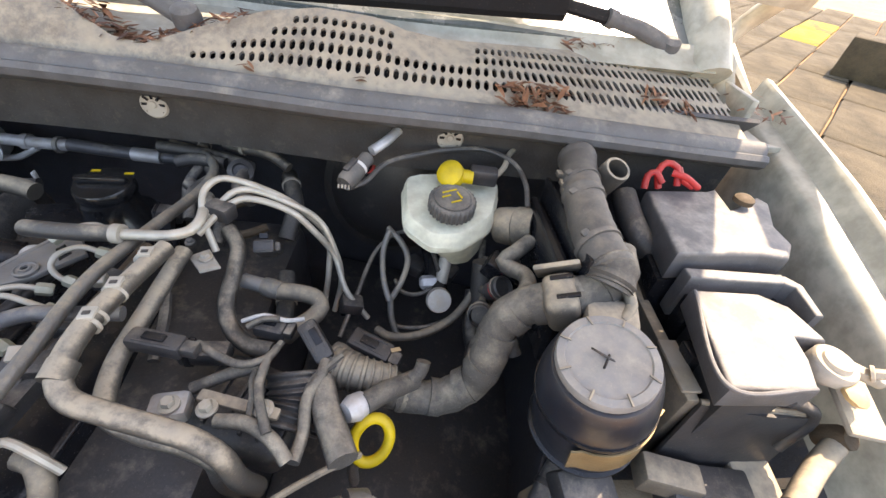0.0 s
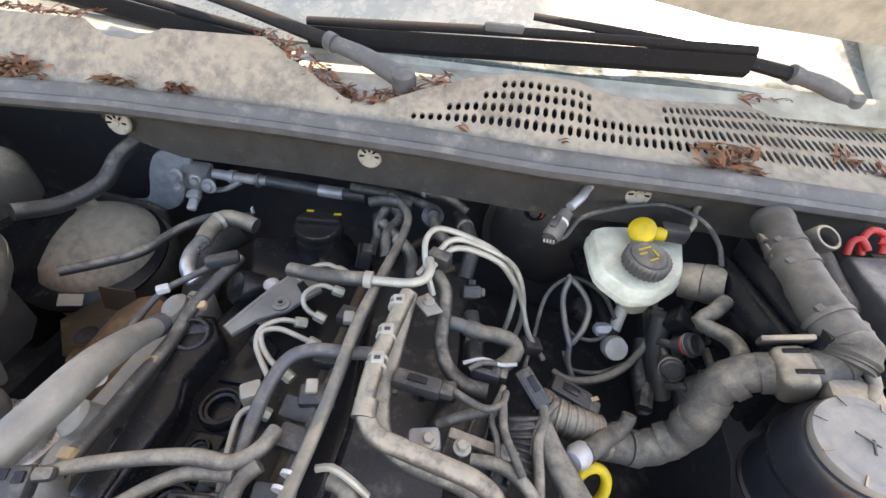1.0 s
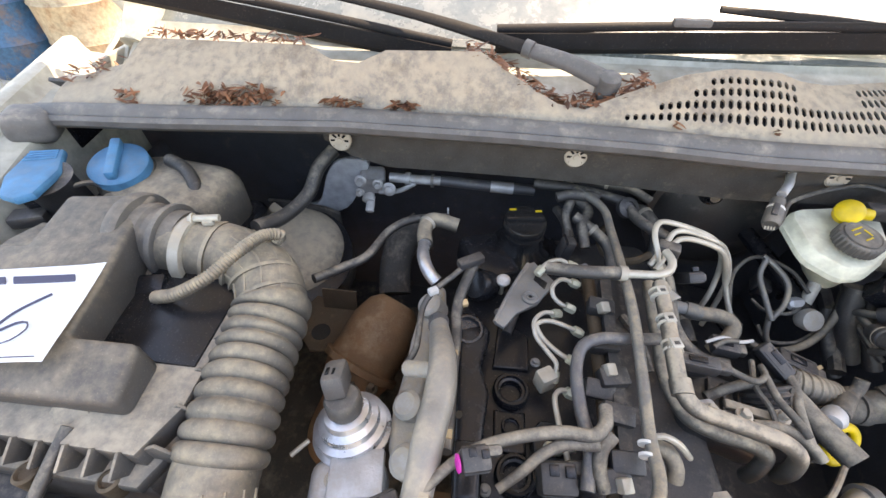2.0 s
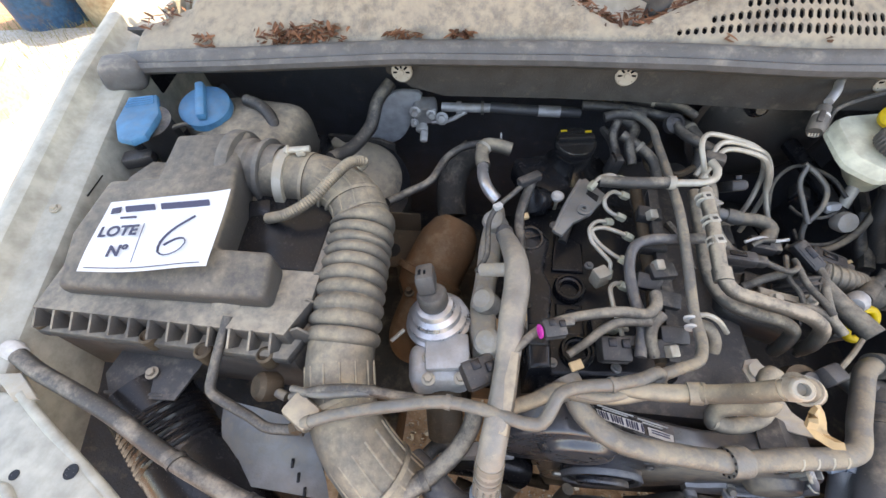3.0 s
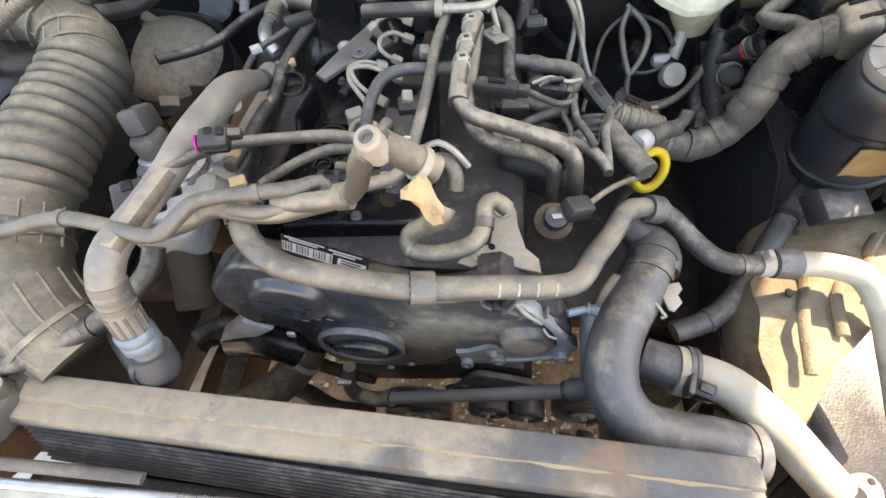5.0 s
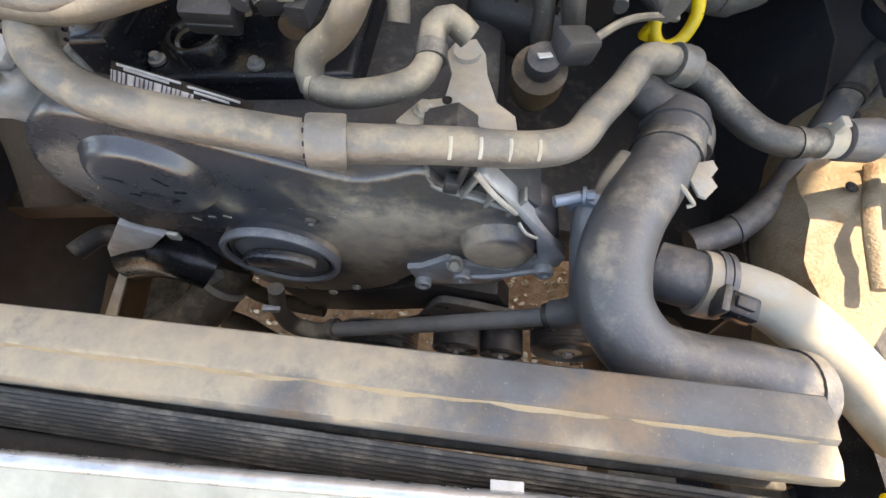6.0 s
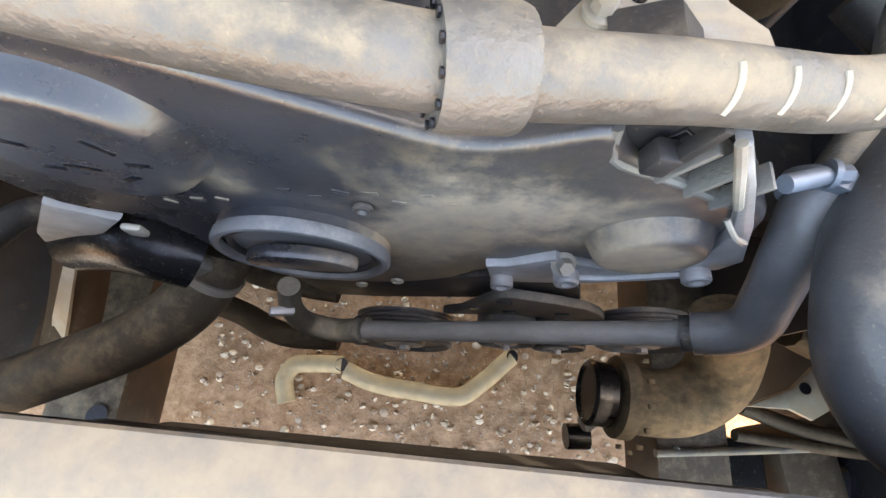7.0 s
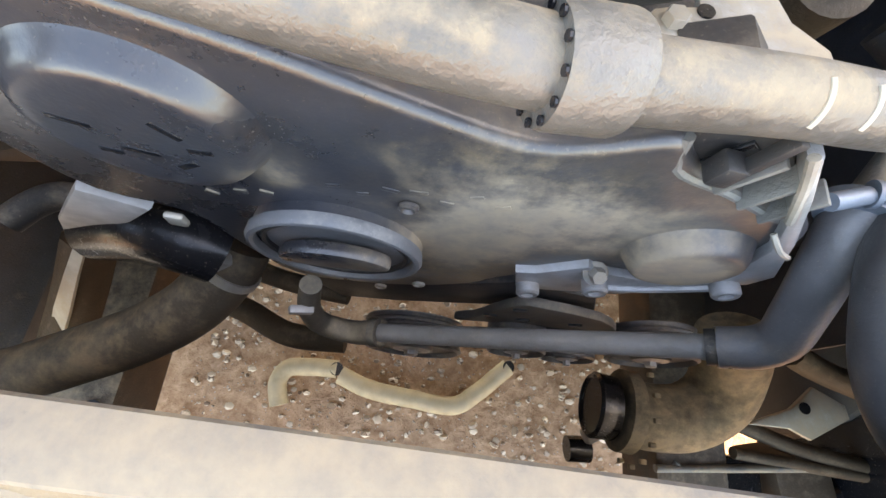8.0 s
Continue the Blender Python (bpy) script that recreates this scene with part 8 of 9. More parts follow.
# ---- lower front of the engine and the bay's floor ----
part("lower_plate", slab([(p[0], p[2]) for p in [(-0.093, 0.010, 0.753), (0.016, 0.010, 0.766), (0.107, 0.010, 0.818), (0.187, 0.010, 0.797), (0.206, 0.010, 0.747), (0.101, 0.010, 0.719), (-0.001, 0.010, 0.683), (-0.072, 0.010, 0.672)]], 0.008, 0.04, "y", 0.003), M_PLASTIC, eng)
press = part("pressed_plate", slab(round_outline([(0.066, 0.68), (0.085, 0.705), (0.100, 0.752), (0.116, 0.792), (0.140, 0.792), (0.205, 0.766), (0.240, 0.722), (0.235, 0.700), (0.150, 0.70)], 2), -0.006, 0.004, "y", 0.002), M_DUCT, eng, "dusty dark pressed metal plate")
for x, z in ((0.122, 0.776), (0.100, 0.735), (0.135, 0.730), (0.190, 0.735)):
    part("hole", block((0.014, 0.0016, 0.008), (x, -0.0066, z), (0, -20, 0), 0.0006), M_BLACK, press)
for q in ((0.017, -0.001, 0.970),):
    part("moulded_boss", lathe([(0.0055, 0.0), (0.0055, 0.002), (0.004, 0.003), (0.0025, 0.001)], q, (0, -1, 0), 14), M_COVER, eng)
for q in ((0.023, -0.002, 0.818), (-0.012, -0.001, 0.79)):
    part("cover_screw", lathe([(0.0055, 0.0), (0.0055, 0.002), (0.004, 0.003), (0.0025, 0.001)], q, (0, -1, 0), 14), M_SILVER, eng)
CAPC = (-0.030, -0.012, 0.905)
part("cap_grip", slab(round_outline([(-0.064, 0.913), (-0.05, 0.925), (-0.03, 0.928), (-0.008, 0.924), (0.006, 0.912), (0.0, 0.902), (-0.03, 0.899), (-0.06, 0.902)], 3), -0.020, -0.010, "y", 0.003), M_COVER, eng, "raised grip of the access cap")
for k, (x, z) in enumerate(((-0.072, 0.962), (-0.058, 0.964), (-0.09, 0.956))):
    part("moulded_mark", block((0.007, 0.0012, 0.004), (x, -0.0005, z), (0, 20 * k, 0), 0.0003), M_PLASTIC_TAN, eng)
for k in range(7):
    rr = random.Random(k + 3)
    part("moulded_mark", block((0.006 + 0.004 * rr.random(), 0.0012, 0.003), (-0.02 + 0.014 * k, 0.0, 0.975 + 0.012 * rr.random()), (0, -30 + 60 * rr.random(), 0), 0.0003), M_COVER, eng)
tb = thing("mounting_bracket", "pale cast aluminium bracket below the timing cover", "bracket", (0.16, 0, 0.88))
bm = slab([(0.090, 0.893), (0.104, 0.897), (0.130, 0.922), (0.140, 0.914), (0.185, 0.905), (0.208, 0.940), (0.200, 0.978), (0.186, 1.002), (0.166, 1.034), (0.150, 1.054), (0.155, 1.055), (0.176, 1.028), (0.203, 0.990), (0.232, 0.943), (0.230, 0.925), (0.213, 0.912), (0.172, 0.868), (0.127, 0.858), (0.099, 0.854)], -0.006, 0.010, "y", 0.002)
part("arm", bm, M_ALU, tb)
for q in ((0.105, -0.008, 0.868), (0.144, -0.009, 0.896), (0.217, -0.008, 0.921)):
    part("boss", lathe([(0.0085, -0.008), (0.0085, 0.005), (0.0072, 0.0065), (0.0045, 0.0065), (0.004, 0.001), (0.001, 0.001)], q, (0, -0.9, 0.1), 20), M_ALU, tb)
part("bolt", bolt((0.137, -0.006, 0.914), 0.0055, 0.010, (0, -0.6, 0.8)), M_ALU_TAN, tb)
part("rib", tube([(0.140, -0.007, 0.885), (0.175, -0.007, 0.893), (0.212, -0.007, 0.915)], 0.003, 8), M_ALU, tb)
fin = thing("ribbed_casting", "grey cast metal housing with cooling ribs", "casting", (0.17, 0.02, 1.0))
part("housing", slab([(0.112, 1.052), (0.120, 1.030), (0.152, 1.016), (0.192, 0.996), (0.200, 1.002), (0.180, 1.022), (0.160, 1.040), (0.135, 1.060)], 0.006, 0.050, "y", 0.003), M_PLASTIC, fin)
part("rim", tube([(0.116, 0.004, 1.046), (0.121, 0.002, 1.030), (0.152, 0.002, 1.016), (0.182, 0.002, 1.001), (0.196, 0.003, 0.994)], 0.0026, 8), M_SHIELD, fin, "grey cast rim")
for k in range(3):
    a = Vector((0.146, 0.002, 1.034)).lerp(Vector((0.180, 0.002, 1.014)), k / 2)
    part("rib", block((0.0026, 0.012, 0.026), a, (0, 24, 0), 0.0008), M_SHIELD, fin)
part("recess", slab([(0.130, 1.030), (0.150, 1.021), (0.156, 1.034), (0.140, 1.046)], 0.0045, 0.007, "y", 0.0005), M_BLACK, fin)
part("recess", slab([(0.166, 1.016), (0.184, 1.006), (0.186, 1.014), (0.172, 1.026)], 0.0045, 0.007, "y", 0.0005), M_BLACK, fin)
part("loop", tube([(0.150, -0.006, 1.056), (0.158, -0.008, 1.044), (0.166, -0.008, 1.032), (0.180, -0.006, 1.012)], 0.0020, 8), M_ALU_TAN, fin)
part("clip", block((0.010, 0.010, 0.012), (0.134, -0.002, 1.038), (0, 10, 0), 0.0015), M_PLASTIC, fin, "dark plastic clip")
part("clip_leg", block((0.004, 0.006, 0.022), (0.141, -0.003, 1.050), (0, 14, 0), 0.001), M_PLASTIC, fin)
part("wire_end", tube([(0.184, -0.006, 0.999), (0.190, -0.012, 0.994), (0.199, -0.012, 0.988)], 0.0014, 6), M_SILVER, fin)
# pulleys and belt
for q, r, n, lab in (((0.1415, -0.030, 0.676), 0.034, 0, "small idler pulley"), ((0.2935, -0.024, 0.690), 0.05, 6, "grooved black belt pulley"), ((0.205, -0.030, 0.665), 0.032, 0, "plain black tensioner wheel"), ((0.020, -0.036, 0.630), 0.062, 5, "large grooved crank pulley")):
    pu = thing("pulley", "black %s at the engine front" % lab, "pulley", q, "front pulleys")
    prof = [(r * 0.6, -0.03), (r, -0.03)]
    for k in range(n):
        prof += [(r, -0.028 + k * 0.005), (r * 0.965, -0.0255 + k * 0.005)]
    prof += [(r, 0.004), (r * 0.93, 0.006), (r * 0.9, 0.0), (r * 0.45, 0.0), (r * 0.42, 0.005), (r * 0.2, 0.006)]
    part("wheel", lathe(prof, q, (0, -1, 0.05), 40), M_RUBBER_CLEAN, pu)
    part("hub", lathe([(r * 0.4, 0.0), (r * 0.4, 0.004), (r * 0.22, 0.006), (r * 0.2, 0.002)], Vector(q) + Vector((0, -0.001, 0)), (0, -1, 0.05), 24), M_ALU, pu)
    part("hub_bolt", bolt(Vector(q) + Vector((0, -0.004, 0)), r * 0.14, 0.008, (0, -1, 0.05)), M_ALU, pu)
tp = thing("lower_coolant_pipe", "black coolant pipe running below the timing cover", "pipe", (0.1, -0.04, 0.83))
TPP = [(-0.020, -0.040, 0.751), (0.07, -0.040, 0.798), (0.155, -0.040, 0.843), (0.226, -0.040, 0.884)]
part("pipe", tube(TPP, 0.0090, 16), M_LOWPIPE, tp)
part("left_sleeve", tube([(-0.008, -0.040, 0.757), (-0.040, -0.040, 0.738), (-0.066, -0.037, 0.752), (-0.070, -0.030, 0.795), (-0.062, -0.018, 0.835)], (0.0125, 0.009), 16), M_RUBBER_TAN, tp)
part("clip", block((0.020, 0.007, 0.010), (-0.071, -0.036, 0.815), (0, 25, 10), 0.002), M_ALU, tp)
part("sleeve_band", band((-0.012, -0.040, 0.755), (0.9, 0, 0.45), 0.0126, 0.008, thick=0.0018), M_RUBBER, tp)
part("collar", tube([TPP[3], (0.238, -0.040, 0.893), (0.247, -0.040, 0.902)], 0.0125, 18), M_RUBBER, tp)
part("wire_clip", band((0.232, -0.040, 0.888), (0.8, 0, 0.5), 0.0128, 0.002, thick=0.0012), M_SILVER, tp)
ch = thing("bent_coolant_hose", "short bent black rubber coolant hose with clamp", "hose", (0.235, 0.0, 0.95))
part("tube", tube([(0.2445, 0.024, 0.989), (0.242, 0.014, 0.982), (0.244, -0.004, 0.962), (0.250, -0.022, 0.936), (0.252, -0.036, 0.916), (0.246, -0.040, 0.904), (0.232, -0.040, 0.890)], 0.0140, 22), M_BENT, ch)
part("clamp", tube([(0.209, 0.011, 1.004), (0.219, 0.014, 1.004), (0.228, 0.017, 1.004)], 0.0045, 12), M_ZINC, ch, "bluish plated screw clamp")
part("neck", tube([(0.244, 0.020, 0.986), (0.254, 0.038, 0.995), (0.268, 0.058, 1.0)], 0.0095, 16), M_PIPE, ch, "pale metal neck")
part("clamp_screw", bolt((0.231, 0.018, 1.004), 0.0045, 0.008, (0.9, -0.1, 0.2)), M_ZINC, ch)
part("clamp_band", band((0.240, 0.018, 0.988), (0.35, 0.8, 0.15), 0.0152, 0.009), M_ZINC, ch)
# clamp on the charge-air hose
cl = thing("spring_clamp", "spring clamp with flared tabs on the charge hose", "clamp", (0.30, 0.06, 1.0))
part("ring", band((0.300, 0.066, 0.996), (0.4, 0.9, -0.1), 0.0262, 0.010, thick=0.0015, segs=32), M_RUBBER, cl)
part("tab", slab([(p[0], p[1]) for p in [(0.306, 0.033, 1.012), (0.315, 0.049, 1.012), (0.326, 0.052, 1.012), (0.328, 0.044, 1.012), (0.322, 0.036, 1.012), (0.325, 0.028, 1.012), (0.315, 0.017, 1.012), (0.310, 0.019, 1.012)]], 1.009, 1.012, "z", 0.0008), M_ALU_TAN, cl, "bent flared metal tab")
part("wire", tube([(0.287, 0.028, 1.016), (0.295, 0.022, 1.018), (0.301, 0.013, 1.016), (0.305, 0.011, 1.012), (0.301, 0.010, 1.010)], 0.0016, 8), M_ALU_TAN, cl)
hose("charge_pipe_elbow", [(0.280, 0.139, 1.000), (0.302, 0.119, 0.995), (0.322, 0.116, 0.990), (0.327, 0.094, 0.990), (0.321, 0.076, 0.990)], 0.018, M_RUBBER, "dark dusty elbow above the charge hose", "hose", 18)
icp = thing("charge_pipe", "sunlit pale charge-air pipe with clamp", "pipe", (0.40, -0.03, 0.95))
part("sleeve", tube([(0.300, -0.016, 0.955), (0.314, -0.022, 0.960), (0.332, -0.027, 0.962)], 0.0235, 22), M_RUBBER_CLEAN, icp)
part("clamp", band((0.329, -0.028, 0.962), (1, -0.2, 0), 0.0242, 0.009, thick=0.0018, segs=32), M_ALU_TAN, icp)
part("sleeve_ridge", band((0.336, -0.028, 0.962), (1, -0.2, 0), 0.0240, 0.005, thick=0.003, segs=32), M_RUBBER_CLEAN, icp)
part("sleeve_ridge", band((0.341, -0.029, 0.963), (1, -0.2, 0), 0.0236, 0.004, thick=0.003, segs=32), M_RUBBER_CLEAN, icp)
part("pipe", tube([(0.329, -0.027, 0.962), (0.352, -0.032, 0.965), (0.376, -0.043, 0.968), (0.400, -0.064, 0.966), (0.420, -0.086, 0.962), (0.440, -0.110, 0.955), (0.456, -0.126, 0.948)], (0.0215, 0.0200), 22), M_PAINT_IN, icp, "pale dusty metal pipe")
part("end_flange", slab(round_outline([(0.455, -0.128), (0.478, -0.112), (0.500, -0.108), (0.508, -0.122), (0.497, -0.140), (0.476, -0.150), (0.460, -0.146)], 3), 0.934, 0.941, "z", 0.002), M_ALU_TAN, icp, "pale cast flange with bolt holes")
for q, r in (((0.481, -0.128, 0.9412), 0.0085), ((0.499, -0.115, 0.9412), 0.0032), ((0.464, -0.141, 0.9412), 0.0032)):
    part("flange_hole", lathe([(r, 0.0), (r, 0.0008), (0.0005, 0.0008)], q, (0, 0, 1), 18), M_BLACK, icp)
part("plug", block((0.022, 0.018, 0.016), (0.338, -0.054, 0.985), (0, 0, -20), 0.003), M_BLACK, icp)
part("plug_latch", block((0.012, 0.008, 0.004), Vector((0.338, -0.054, 0.985)) + Vector((0, 0, 0.009)), (0, 0, -20), 0.001), M_PLASTIC, icp)
part("plug_collar", block((0.006, 0.021, 0.019), Vector((0.338, -0.054, 0.985)) + Vector((-0.011, 0.004, 0)), (0, 0, -20), 0.002), M_PLASTIC, icp)
ph = thing("pipe_to_radiator", "pale plastic pipe with clamp at the radiator hose end", "pipe", (0.46, 0.09, 0.99))
part("sleeve", lathe([(0.0125, -0.012), (0.0165, -0.01), (0.0175, 0.012), (0.0165, 0.014)], (0.447, 0.089, 1.0), (1, 0.02, 0.05), 26), M_RUBBER_CLEAN, ph)
part("pipe", tube([(0.452, 0.089, 1.0), (0.49, 0.088, 1.003), (0.525, 0.078, 1.0), (0.545, 0.05, 0.985), (0.555, 0.0, 0.96), (0.555, -0.06, 0.94)], 0.014, 18), M_PAINT_IN, ph)
part("clamp", band((0.428, 0.088, 0.999), (1, 0.05, 0.05), 0.0122, 0.012, thick=0.0018), M_ALU_TAN, ph)
part("clamp_ear", block((0.006, 0.01, 0.012), (0.424, 0.088, 1.016), (0, 0, 0), 0.001), M_ALU_TAN, ph)
for pts, r in (([(0.549, 0.239, 0.970), (0.515, 0.193, 0.950), (0.476, 0.135, 0.930), (0.447, 0.093, 0.910), (0.409, 0.060, 0.900), (0.368, 0.045, 0.890)], 0.014), ([(0.570, 0.223, 0.940), (0.527, 0.179, 0.930), (0.495, 0.131, 0.910)], 0.011)):
    dh = thing("drain_hose", "long shiny black hose by the inner wing", "hose", pts[1], "hoses by the inner wing")
    part("tube", tube(pts, r, 16), M_RUBBER_CLEAN, dh)
    part("clamp", band(pts[1], Vector(pts[2]) - Vector(pts[1]), r * 1.01, 0.007), M_PLASTIC, dh)
    part("end_bead", band(pts[-2], Vector(pts[-1]) - Vector(pts[-2]), r * 1.01, 0.004), M_RUBBER_CLEAN, dh)
# inner wing panels, rails and crossmembers
bay = thing("chassis", "dirty steel chassis rails and inner wing panels", "chassis", (0, 0.2, 0.4))
WX = [-0.16, 0.0, 0.10, 0.14, 0.3, 0.76]
rows, low = [], []
for t in np.linspace(0, 1, 18):
    row = []
    for k, (x0, z) in enumerate(((0.80, 0.985), (0.73, 0.975), (0.66, 0.968), (0.58, 0.962), (0.50, 0.955), (0.44, 0.935), (0.428, 0.90), (0.432, 0.86))):
        y0 = min(0.19, -0.075 + 0.93 * (x0 - 0.43)) if x0 > 0.45 else -0.085
        y = y0 + (0.20 - y0) * t
        inward = interp(y, WX, [0, 0, 0.012, 0.045, 0.10, 0.2]) if x0 <= 0.50 else 0.0
        wob = 0.005 * math.sin(y * 40 + k) + 0.004 * math.sin(y * 90 + x0 * 50)
        row.append((x0 + inward, y, z + wob))
    rows.append(row)
part("inner_wing", loft(rows, thick=0.003), M_WING, bay, "cream painted inner wing with rust stains")
rows = []
for i, y in enumerate(np.linspace(0.0, 0.76, 16)):
    rows.append([(interp(y, WX, [0.434, 0.434, 0.444, 0.484, 0.554, 0.604]), y, 0.875 if y < 0.2 else 0.93), (interp(y, [-0.16, 0.3, 0.76], [0.46, 0.54, 0.55]), y, 0.62), (0.5, y, 0.42)])
part("wheel_arch_liner", loft(rows, thick=0.003), M_FIREWALL, bay, "black plastic wheel arch liner")
# added sheet, out of view: stops sun falling on the pipes below
part("arch_front", loft([[(0.86, y, 0.93), (0.70, y, 0.88), (0.56, y, 0.875), (0.50, y, 0.872)] for y in np.linspace(-0.30, 0.20, 8)], thick=0.003), M_BLACK, bay, "unseen black sheet added to keep the sun out")
# added black backing in place of the shade seen through the opening
part("splash_shield", loft([[(0.80, y, 0.95), (0.74, y, 0.8), (0.72, y, 0.45), (0.76, y, 0.25)] for y in np.linspace(-0.3, 0.12, 6)], thick=0.004), M_BLACK, bay, "dark sheet added to keep the opening by the wing dark")
rows = []
for i, y in enumerate(np.linspace(0.18, 0.76, 10)):
    rows.append([(0.865, y, 1.06), (0.80, y, 0.93), (0.66, y, 0.92), (interp(y, WX, [0.43, 0.43, 0.44, 0.48, 0.555, 0.605]), y, 0.92)])
part("wheel_arch_liner", loft(rows, thick=0.003), M_FIREWALL, bay, "black plastic wheel arch liner")
for k in range(3):
    part("pressed_rib", tube([(0.468 + 0.045 * k, -0.02 + 0.045 * k, 0.957 + 0.004 * k), (0.480 + 0.045 * k, 0.04 + 0.04 * k, 0.958 + 0.004 * k), (0.50 + 0.05 * k, 0.10 + 0.03 * k, 0.958 + 0.004 * k)], 0.006, 10, flat=0.6), M_WING, bay)
for q in ((0.478, 0.077, 0.952), ):
    part("hole", lathe([(0.0055, 0.0), (0.0055, 0.001), (0.001, 0.001)], Vector(q) + Vector((0, 0, 0.0035)), (0.1, 0, 1), 16), M_BLACK, bay)
rows = []
for i, y in enumerate(np.linspace(-0.16, 0.76, 18)):
    rows.append([(-0.86, y, 1.05), (-0.82, y, 0.93), (-0.76, y, 0.86), (-0.66, y, 0.82), (-0.58, y, 0.78), (-0.56, y, 0.5)])
part("inner_wing", loft(rows, thick=0.003), M_FIREWALL, bay, "black plastic wheel arch liner")
for s in (-1, 1):
    bm = slab([(s * 0.395, -0.35), (s * 0.51, -0.35), (s * 0.53, 0.9), (s * 0.41, 0.9)], 0.38, 0.50, "z", 0.015)
    part("rail", bm, M_CHASSIS, bay, "brown dusty chassis rail")
part("rail_hole", lathe([(0.016, 0.0), (0.016, 0.001), (0.001, 0.001)], (-0.425, -0.165, 0.5015), (0, 0, 1), 20), M_BLACK, bay)
part("crossmember", block((0.80, 0.14, 0.10), (0, 0.30, 0.46), (0, 0, 0), 0.02), M_CHASSIS, bay)
# added filler plate: closes the bay's floor and hides the sunlit ground
part("gearbox_tunnel", block((1.5, 0.34, 0.06), (0, 0.60, 0.55), (12, 0, 0), 0.02), M_PLASTIC, bay)
part("left_guard", block((0.36, 0.42, 0.04), (-0.40, 0.32, 0.74), (0, -10, 0), 0.01), M_CHASSIS, bay, "brown steel guard plate")
# added plate that blocks a sunlit leak right of the engine
part("right_guard", block((0.40, 0.60, 0.05), (0.36, 0.42, 0.72), (0, 12, 0), 0.01), M_PLASTIC, bay)
part("left_strut", tube([(-0.387, 0.045, 0.660), (-0.409, -0.006, 0.620), (-0.433, -0.077, 0.580)], 0.03, 10), M_RUST_STEEL, bay)
part("left_strip", loft([[Vector((-0.353, 0.025, 0.720)), Vector((-0.341, 0.029, 0.720))], [Vector((-0.385, -0.004, 0.680)), Vector((-0.369, -0.006, 0.680))], [Vector((-0.415, -0.040, 0.640)), Vector((-0.394, -0.048, 0.640))], [Vector((-0.440, -0.072, 0.600)), Vector((-0.423, -0.078, 0.600))]], thick=0.004), M_PAINT_IN, bay)
part("front_beam", block((0.9, 0.05, 0.09), (0.02, -0.26, 0.40), (0, 0, 0), 0.012), M_BLACK, bay)
for q in ((0.005, -0.226, 0.440), (0.266, -0.221, 0.440)):
    part("tow_tab", block((0.04, 0.012, 0.04), q, (0, 0, 0), 0.006), M_BLACK, bay)
# thermostat housing and lower radiator hose
th = thing("thermostat_housing", "black thermostat housing with pale bracket", "thermostat", (-0.2, 0.01, 0.82))
bm = slab([(p[0], p[2]) for p in [(-0.182, 0.004, 0.933), (-0.165, 0.004, 0.923), (-0.150, 0.004, 0.911), (-0.181, 0.004, 0.882), (-0.240, 0.004, 0.840), (-0.266, 0.004, 0.833), (-0.243, 0.004, 0.869)]], 0.0, 0.02, "y", 0.003)
part("bracket", bm, M_LABEL, th, "pale cast bracket")
part("housing", tube([(-0.244, 0.010, 0.826), (-0.184, 0.005, 0.854), (-0.151, 0.000, 0.856), (-0.135, -0.002, 0.844)], 0.026, 18), M_BLACK, th)
part("tab", block((0.010, 0.004, 0.012), (-0.100, -0.020, 0.961), (0, 10, 0), 0.002), M_SILVER, th)
lrh = thing("lower_radiator_hose", "thick brown-dusted lower radiator hose with clamp", "hose", (-0.3, 0, 0.7))
LRH = [(-0.142, 0.019, 0.800), (-0.151, -0.001, 0.790), (-0.178, -0.031, 0.770), (-0.225, -0.061, 0.750), (-0.292, -0.089, 0.730), (-0.378, -0.122, 0.710), (-0.477, -0.157, 0.690)]
part("tube", tube(LRH, 0.028, 22), dusty("brown_dusted_rubber", (0.06, 0.05, 0.04), 0.55, 0.55, dust_col=(0.30, 0.225, 0.145), side=0.6), lrh)
part("clamp", band(LRH[1], Vector(LRH[2]) - Vector(LRH[1]), 0.0284, 0.008, thick=0.0018, segs=32), M_ALU_TAN, lrh)
part("clamp_screw", block((0.026, 0.012, 0.012), (-0.147, -0.006, 0.820), (0, -30, 20), 0.003), M_ALU_TAN, lrh)
hose("edge_hose", [(-0.285, -0.003, 0.860), (-0.271, 0.014, 0.860), (-0.254, 0.023, 0.860), (-0.243, 0.024, 0.855)], 0.011, M_RUBBER, "ribbed hose beside the thermostat housing", "hose", 14)
hose("brown_belt", [(-0.203, 0.042, 0.680), (-0.167, 0.026, 0.670), (-0.120, 0.018, 0.660), (-0.063, 0.012, 0.660)], 0.012, M_RUST_STEEL, "brown dusty pipe under the engine", "pipe", 12)
hose("thin_stabiliser", [(-0.243, -0.001, 0.600), (-0.202, -0.013, 0.600), (-0.144, -0.036, 0.600), (-0.068, -0.037, 0.600)], 0.016, M_RUST_STEEL, "brown curved rod under the engine", "rod", 12)
